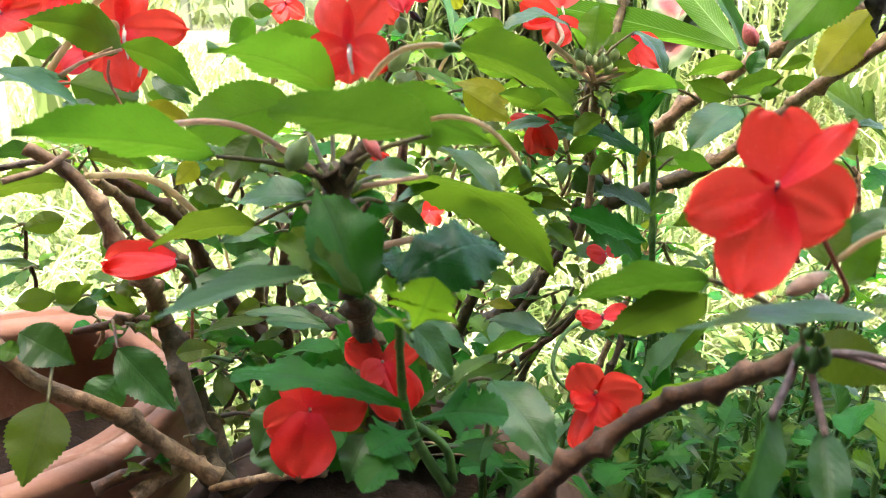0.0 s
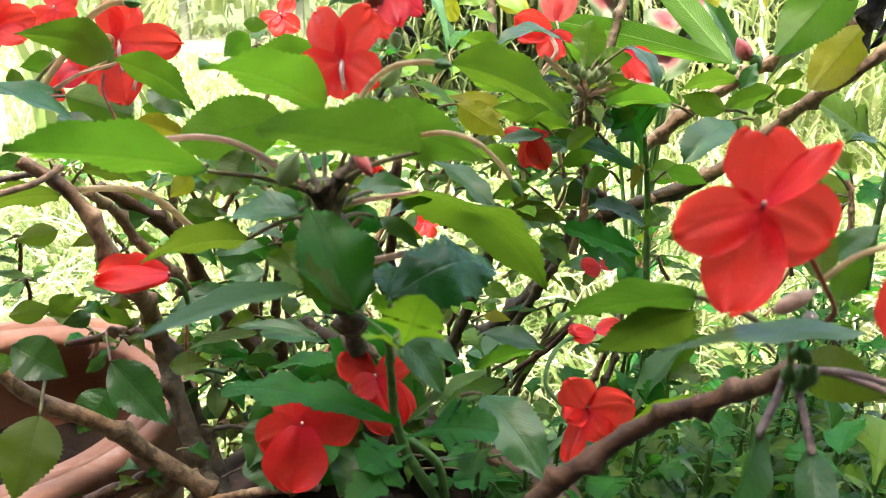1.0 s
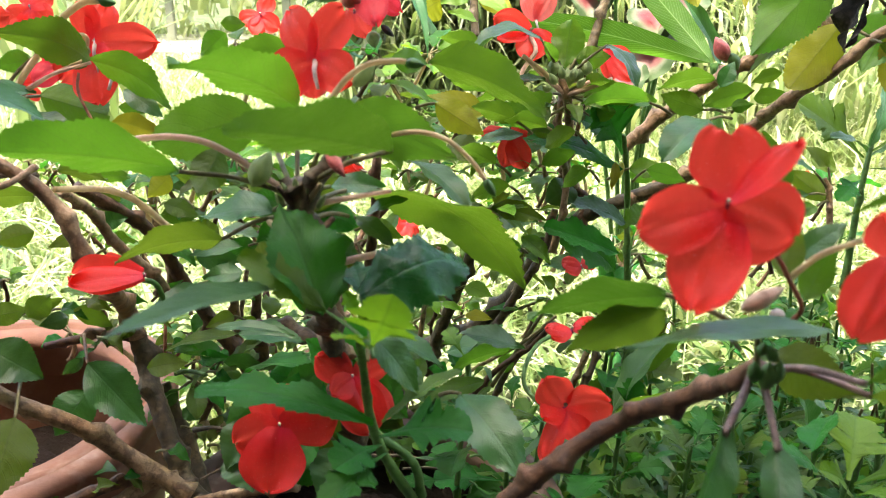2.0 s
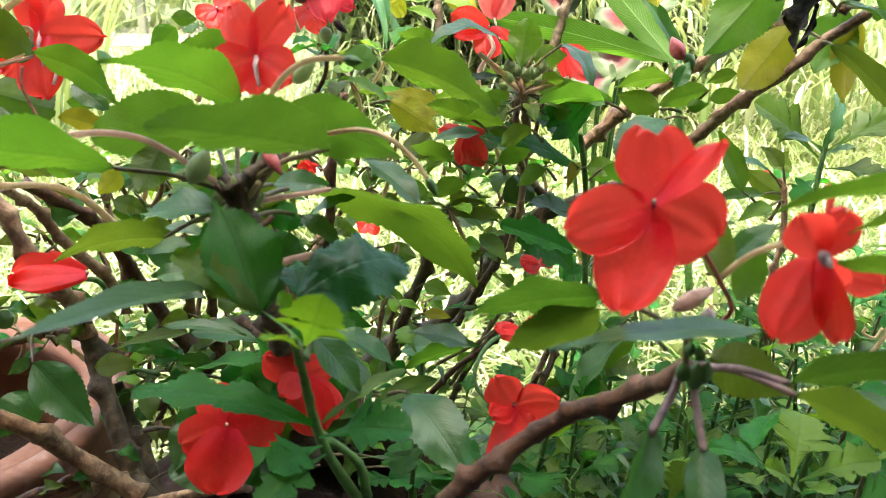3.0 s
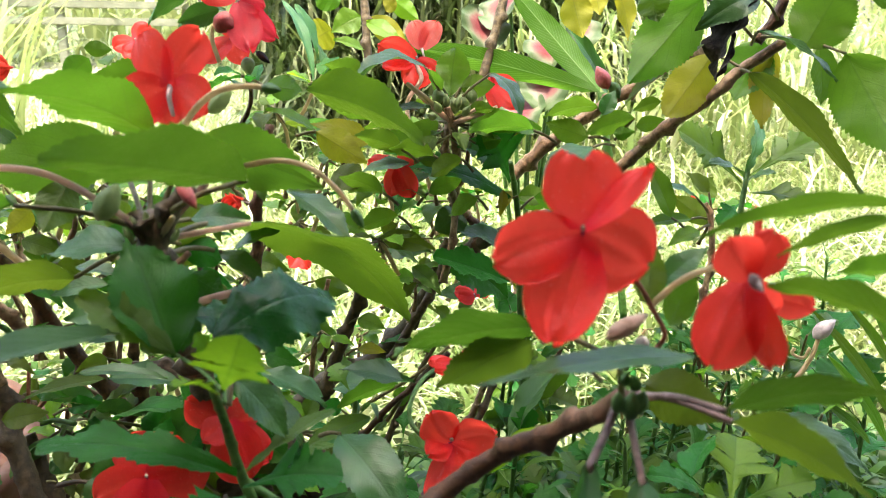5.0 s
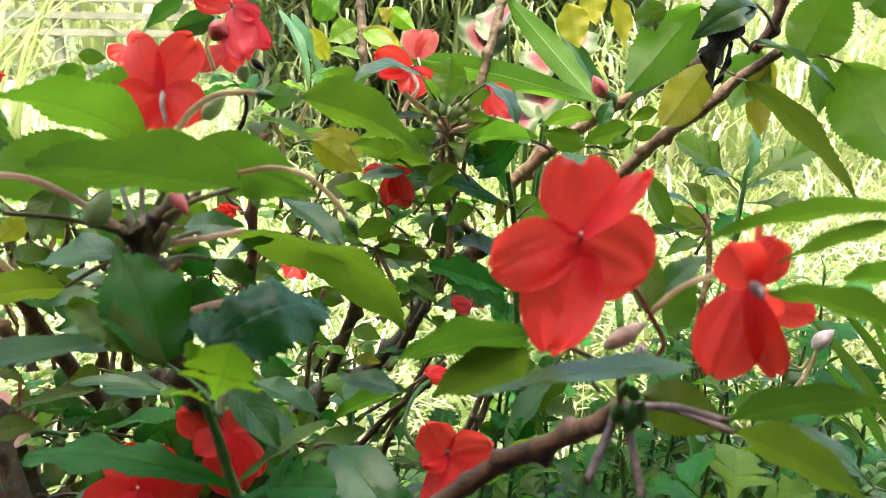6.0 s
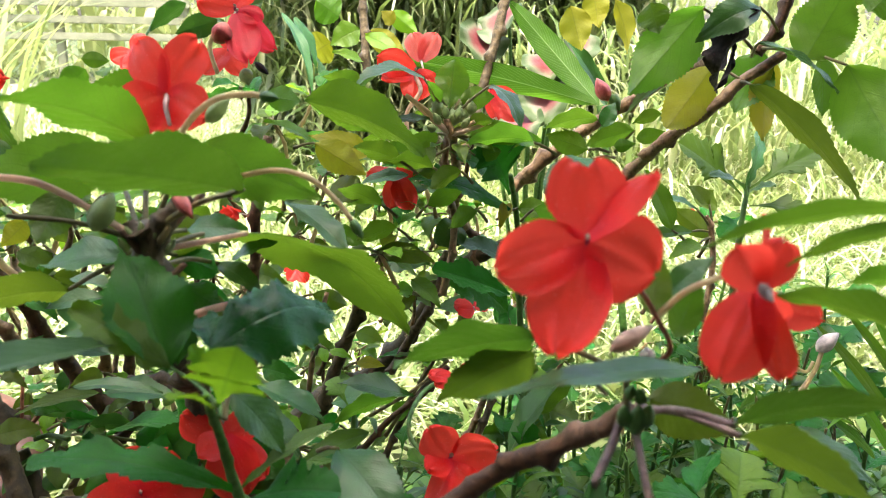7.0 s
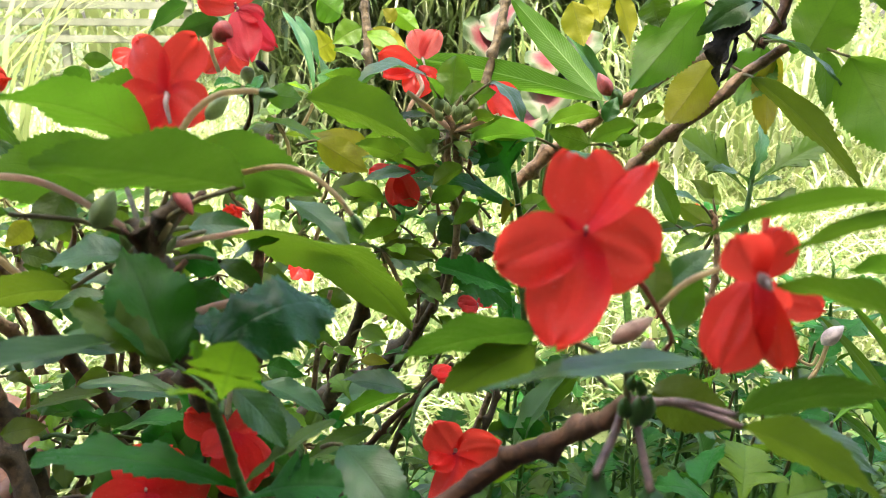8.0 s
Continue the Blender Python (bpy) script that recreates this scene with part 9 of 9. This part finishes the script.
# small curled and dry leaves low down
leaf(west, (-0.2014, 0.3744, 0.3378), (-0.1842, 0.3710, 0.3449), 0.0099, (-0.24, -0.96, 0.13), LEAF_OLD, bend=0.2, hook=0.15, cup=0.4, wave=0.12, teeth=12, stalk_to=(-0.2110, 0.3770, 0.3324))
leaf(west, (-0.1867, 0.3739, 0.3379), (-0.1715, 0.3675, 0.3362), 0.0083, (-0.11, -0.50, 0.86), LEAF_LOBED, bend=0.2, hook=0.15, cup=0.4, wave=0.12, teeth=12, stalk_to=(-0.1952, 0.3775, 0.3352))
leaf(west, (-0.1720, 0.3753, 0.3431), (-0.1581, 0.3683, 0.3396), 0.0088, (-0.21, -0.73, 0.65), LEAF_OLD, bend=0.2, hook=0.15, cup=0.4, wave=0.12, teeth=12, stalk_to=(-0.1798, 0.3790, 0.3409))
leaf(west, (-0.1588, 0.3739, 0.3404), (-0.1410, 0.3695, 0.3447), 0.0094, (-0.31, -0.46, 0.83), LEAF_LOBED, bend=0.2, hook=0.15, cup=0.4, wave=0.12, teeth=12, stalk_to=(-0.1685, 0.3768, 0.3358))
leaf(west, (-0.1449, 0.3807, 0.3308), (-0.1311, 0.3739, 0.3279), 0.0078, (-0.06, -0.49, 0.87), LEAF_OLD, bend=0.2, hook=0.15, cup=0.4, wave=0.12, teeth=12, stalk_to=(-0.1526, 0.3843, 0.3283))
leaf(west, (-0.1410, 0.3938, 0.3383), (-0.1288, 0.3908, 0.3461), 0.0080, (-0.25, -0.97, 0.03), LEAF_LOBED, bend=0.2, hook=0.15, cup=0.4, wave=0.12, teeth=12, stalk_to=(-0.1478, 0.3963, 0.3326))
leaf(west, (-0.1485, 0.3702, 0.3307), (-0.1541, 0.3629, 0.3246), 0.0064, (0.45, -0.75, 0.48), LEAF_OLD, bend=0.2, hook=0.15, cup=0.4, wave=0.12, teeth=12, stalk_to=(-0.1462, 0.3738, 0.3293))
leaf(west, (-0.1589, 0.3590, 0.3281), (-0.1482, 0.3517, 0.3235), 0.0069, (0.26, -0.22, 0.94), LEAF_OLD, bend=0.2, hook=0.15, cup=0.4, wave=0.12, teeth=12, stalk_to=(-0.1650, 0.3628, 0.3263))
leaf(west, (-0.1384, 0.3935, 0.3076), (-0.1223, 0.3875, 0.3070), 0.0088, (-0.28, -0.79, 0.54), LEAF_LOBED, bend=0.2, hook=0.15, cup=0.4, wave=0.12, teeth=12, stalk_to=(-0.1471, 0.3969, 0.3043))
leaf(west, (-0.1257, 0.3990, 0.2941), (-0.1069, 0.3946, 0.2984), 0.0099, (-0.31, -0.76, 0.58), LEAF_LOBED, bend=0.2, hook=0.15, cup=0.4, wave=0.12, teeth=12, stalk_to=(-0.1358, 0.4018, 0.2891))
leaf(west, (-0.1160, 0.3966, 0.2880), (-0.1018, 0.3887, 0.2821), 0.0086, (0.03, -0.57, 0.82), LEAF_LOBED, bend=0.2, hook=0.15, cup=0.4, wave=0.12, teeth=12, stalk_to=(-0.1237, 0.4004, 0.2862))
leaf(west, (-0.0999, 0.3929, 0.2790), (-0.0845, 0.3859, 0.2756), 0.0086, (-0.10, -0.60, 0.79), LEAF_OLD, bend=0.2, hook=0.15, cup=0.4, wave=0.12, teeth=12, stalk_to=(-0.1081, 0.3964, 0.2763))
leaf(west, (-0.0847, 0.3825, 0.2811), (-0.0930, 0.3746, 0.2730), 0.0070, (-0.25, -0.56, 0.79), LEAF_OLD, bend=0.2, hook=0.15, cup=0.4, wave=0.12, teeth=12, stalk_to=(-0.0808, 0.3862, 0.2800))
leaf(west, (-0.0720, 0.3832, 0.2842), (-0.0586, 0.3753, 0.2780), 0.0084, (0.02, -0.60, 0.80), LEAF_LOBED, bend=0.2, hook=0.15, cup=0.4, wave=0.12, teeth=12, stalk_to=(-0.0792, 0.3870, 0.2825))
leaf(west, (-0.0578, 0.3729, 0.2865), (-0.0435, 0.3657, 0.2822), 0.0086, (-0.19, -0.74, 0.64), LEAF_LOBED, bend=0.2, hook=0.15, cup=0.4, wave=0.12, teeth=12, stalk_to=(-0.0653, 0.3766, 0.2841))
leaf(west, (-0.1225, 0.3600, 0.2740), (-0.1120, 0.3520, 0.2673), 0.0074, (0.49, -0.09, 0.87), LEAF_OLD, bend=0.2, hook=0.15, cup=0.4, wave=0.12, teeth=12, stalk_to=(-0.1284, 0.3639, 0.2724))
leaf(west, (-0.1075, 0.3566, 0.2656), (-0.0959, 0.3496, 0.2618), 0.0070, (0.30, -0.01, 0.95), LEAF_OLD, bend=0.2, hook=0.15, cup=0.4, wave=0.12, teeth=12, stalk_to=(-0.1138, 0.3601, 0.2630))
leaf(west, (-0.0899, 0.3436, 0.2603), (-0.0752, 0.3399, 0.2662), 0.0081, (-0.41, -0.23, 0.88), LEAF_OLD, bend=0.2, hook=0.15, cup=0.4, wave=0.12, teeth=12, stalk_to=(-0.0977, 0.3461, 0.2548))
leaf(west, (-0.1275, 0.3391, 0.2742), (-0.1144, 0.3327, 0.2724), 0.0073, (0.02, -0.24, 0.97), LEAF_LOBED, bend=0.2, hook=0.15, cup=0.4, wave=0.12, teeth=12, stalk_to=(-0.1347, 0.3424, 0.2711))
leaf(west, (-0.1351, 0.3279, 0.2720), (-0.1443, 0.3221, 0.2698), 0.0061, (0.35, -0.76, 0.54), LEAF_LOBED, bend=0.2, hook=0.15, cup=0.4, wave=0.12, teeth=12, stalk_to=(-0.1310, 0.3310, 0.2691))
leaf(west, (-0.1463, 0.3264, 0.2667), (-0.1343, 0.3200, 0.2646), 0.0069, (0.18, 0.02, 0.98), LEAF_OLD, bend=0.2, hook=0.15, cup=0.4, wave=0.12, teeth=12, stalk_to=(-0.1531, 0.3298, 0.2636))
leaf(west, (-0.1558, 0.3160, 0.2663), (-0.1439, 0.3129, 0.2736), 0.0072, (-0.55, -0.31, 0.77), LEAF_OLD, bend=0.2, hook=0.15, cup=0.4, wave=0.12, teeth=12, stalk_to=(-0.1626, 0.3184, 0.2604))

# shaded leaves between the stems
leaf(west, (-0.1188, 0.4010, 0.4212), (-0.0955, 0.3875, 0.4152), 0.0138, (0.44, 0.87, -0.23), LEAF, bend=0.15, hook=0.08, cup=0.25, wave=0.06, teeth=14, stalk_to=(-0.1291, 0.4067, 0.4185))
leaf(west, (-0.1099, 0.4154, 0.4027), (-0.0890, 0.4020, 0.3967), 0.0128, (-0.21, -0.65, 0.73), LEAF_LOBED, bend=0.15, hook=0.08, cup=0.25, wave=0.06, teeth=14, stalk_to=(-0.1192, 0.4210, 0.3998))
leaf(west, (-0.0836, 0.3931, 0.4020), (-0.0611, 0.3846, 0.4101), 0.0128, (0.37, 0.93, -0.06), LEAF, bend=0.15, hook=0.08, cup=0.25, wave=0.06, teeth=14, stalk_to=(-0.0934, 0.3972, 0.3948))
leaf(west, (-0.1320, 0.4249, 0.3673), (-0.1097, 0.4120, 0.3628), 0.0130, (0.50, 0.86, 0.01), LEAF_OLD, bend=0.15, hook=0.08, cup=0.25, wave=0.06, teeth=14, stalk_to=(-0.1418, 0.4302, 0.3635))
leaf(west, (-0.1126, 0.4200, 0.3553), (-0.0876, 0.4088, 0.3558), 0.0137, (0.41, 0.91, -0.04), LEAF_LOBED, bend=0.15, hook=0.08, cup=0.25, wave=0.06, teeth=14, stalk_to=(-0.1235, 0.4248, 0.3498))
leaf(west, (-0.0853, 0.4014, 0.3650), (-0.0649, 0.3883, 0.3598), 0.0124, (-0.27, -0.69, 0.67), LEAF_LOBED, bend=0.15, hook=0.08, cup=0.25, wave=0.06, teeth=14, stalk_to=(-0.0942, 0.4068, 0.3615))
leaf(back, (-0.0730, 0.3989, 0.3592), (-0.0559, 0.3920, 0.3713), 0.0110, (-0.40, -0.91, 0.04), LEAF_OLD, bend=0.15, hook=0.08, cup=0.25, wave=0.06, teeth=14, stalk_to=(-0.0805, 0.4024, 0.3504))
leaf(back, (-0.0575, 0.4005, 0.3652), (-0.0348, 0.3884, 0.3629), 0.0129, (-0.27, -0.65, 0.71), LEAF_LOBED, bend=0.15, hook=0.08, cup=0.25, wave=0.06, teeth=14, stalk_to=(-0.0673, 0.4057, 0.3608))
leaf(back, (-0.0452, 0.3961, 0.3536), (-0.0258, 0.3831, 0.3487), 0.0119, (-0.25, -0.65, 0.72), LEAF_OLD, bend=0.15, hook=0.08, cup=0.25, wave=0.06, teeth=14, stalk_to=(-0.0535, 0.4014, 0.3500))
leaf(west, (-0.1409, 0.4020, 0.3617), (-0.1192, 0.3895, 0.3583), 0.0126, (0.00, -0.25, 0.97), LEAF_LOBED, bend=0.15, hook=0.08, cup=0.25, wave=0.06, teeth=14, stalk_to=(-0.1506, 0.4072, 0.3576))
leaf(west, (-0.1533, 0.3993, 0.3528), (-0.1645, 0.3882, 0.3506), 0.0092, (-0.61, 0.69, -0.39), LEAF_OLD, bend=0.15, hook=0.08, cup=0.25, wave=0.06, teeth=14, stalk_to=(-0.1494, 0.4040, 0.3484))
leaf(west, (-0.1718, 0.4029, 0.3614), (-0.1494, 0.3942, 0.3689), 0.0126, (0.07, 0.75, 0.66), LEAF, bend=0.15, hook=0.08, cup=0.25, wave=0.06, teeth=14, stalk_to=(-0.1820, 0.4070, 0.3540))
leaf(west, (-0.1920, 0.4150, 0.3640), (-0.2039, 0.4041, 0.3618), 0.0082, (0.56, -0.70, 0.44), LEAF_OLD, bend=0.15, hook=0.08, cup=0.25, wave=0.06, teeth=14, stalk_to=(-0.1879, 0.4197, 0.3595))
leaf(back, (-0.0206, 0.3861, 0.3276), (-0.0017, 0.3744, 0.3261), 0.0122, (-0.42, -0.74, 0.52), LEAF_LOBED, bend=0.15, hook=0.08, cup=0.25, wave=0.06, teeth=14, stalk_to=(-0.0285, 0.3910, 0.3226))
leaf(back, (-0.0066, 0.4268, 0.3239), (0.0169, 0.4158, 0.3248), 0.0130, (0.43, 0.90, -0.04), LEAF, bend=0.15, hook=0.08, cup=0.25, wave=0.06, teeth=14, stalk_to=(-0.0165, 0.4314, 0.3179))
leaf(west, (-0.1163, 0.3951, 0.3444), (-0.0951, 0.3838, 0.3442), 0.0120, (0.47, 0.88, -0.10), LEAF_LOBED, bend=0.15, hook=0.08, cup=0.25, wave=0.06, teeth=14, stalk_to=(-0.1256, 0.4000, 0.3392))
leaf(back, (-0.0699, 0.3917, 0.3389), (-0.0499, 0.3789, 0.3343), 0.0122, (0.34, 0.74, -0.59), LEAF_LOBED, bend=0.15, hook=0.08, cup=0.25, wave=0.06, teeth=14, stalk_to=(-0.0786, 0.3970, 0.3350))
leaf(west, (-0.1035, 0.3977, 0.3228), (-0.1163, 0.3869, 0.3210), 0.0106, (0.54, -0.71, 0.46), LEAF_OLD, bend=0.15, hook=0.08, cup=0.25, wave=0.06, teeth=14, stalk_to=(-0.0987, 0.4022, 0.3179))
leaf(back, (-0.0284, 0.4218, 0.3681), (-0.0085, 0.4096, 0.3653), 0.0117, (-0.36, -0.72, 0.60), LEAF, bend=0.15, hook=0.08, cup=0.25, wave=0.06, teeth=14, stalk_to=(-0.0368, 0.4269, 0.3638))
leaf(back, (0.0033, 0.4544, 0.3429), (0.0242, 0.4420, 0.3398), 0.0126, (0.41, 0.80, -0.43), LEAF, bend=0.15, hook=0.08, cup=0.25, wave=0.06, teeth=14, stalk_to=(-0.0054, 0.4593, 0.3382))
leaf(back, (0.0172, 0.4474, 0.3847), (0.0336, 0.4339, 0.3780), 0.0121, (-0.44, -0.77, 0.47), LEAF, bend=0.15, hook=0.08, cup=0.25, wave=0.06, teeth=14, stalk_to=(0.0105, 0.4528, 0.3816))

# dry twigs over the soil
stem(west, [(-0.0068, 0.3262, 0.2711), (0.0063, 0.3227, 0.2743), (0.0191, 0.3197, 0.2730)], 0.00063, 0.00050, BARK_OLIVE, knots=0.02, name='twig')
stem(west, [(-0.1045, 0.3175, 0.2723), (-0.0936, 0.3154, 0.2794), (-0.0835, 0.3139, 0.2821)], 0.00056, 0.00066, BARK_OLIVE, knots=0.02, name='twig')
stem(west, [(-0.0681, 0.3437, 0.2521), (-0.0472, 0.3416, 0.2601), (-0.0269, 0.3400, 0.2635)], 0.00102, 0.00070, BARK_OLIVE, knots=0.02, name='twig')
stem(west, [(-0.0253, 0.3618, 0.2545), (-0.0076, 0.3579, 0.2570), (0.0098, 0.3545, 0.2550)], 0.00118, 0.00052, BARK_OLIVE, knots=0.02, name='twig')
stem(west, [(-0.1092, 0.3300, 0.2920), (-0.0992, 0.3267, 0.2954), (-0.0899, 0.3240, 0.2946)], 0.00137, 0.00058, BARK_OLIVE, knots=0.02, name='twig')


# flower parts close by
flower(east, (0.1160, 0.1601, 0.4392), (0.12, -0.99, 0.10), 0.0238, (0.02, 0.28, 0.96), fold=4, petals='r', turns={'r': -26}, wides={'r': 0.8})
leaf(west, (-0.1694, 0.3584, 0.4163), (-0.1412, 0.3463, 0.4144), 0.0154, (0.38, 0.82, 0.43), LEAF_OLD, teeth=14, stalk_to=(-0.1747, 0.3560, 0.4087))
leaf(west, (-0.1907, 0.3685, 0.3824), (-0.2072, 0.3576, 0.3803), 0.0121, (-0.50, 0.82, -0.28), LEAF_OLD, teeth=14)
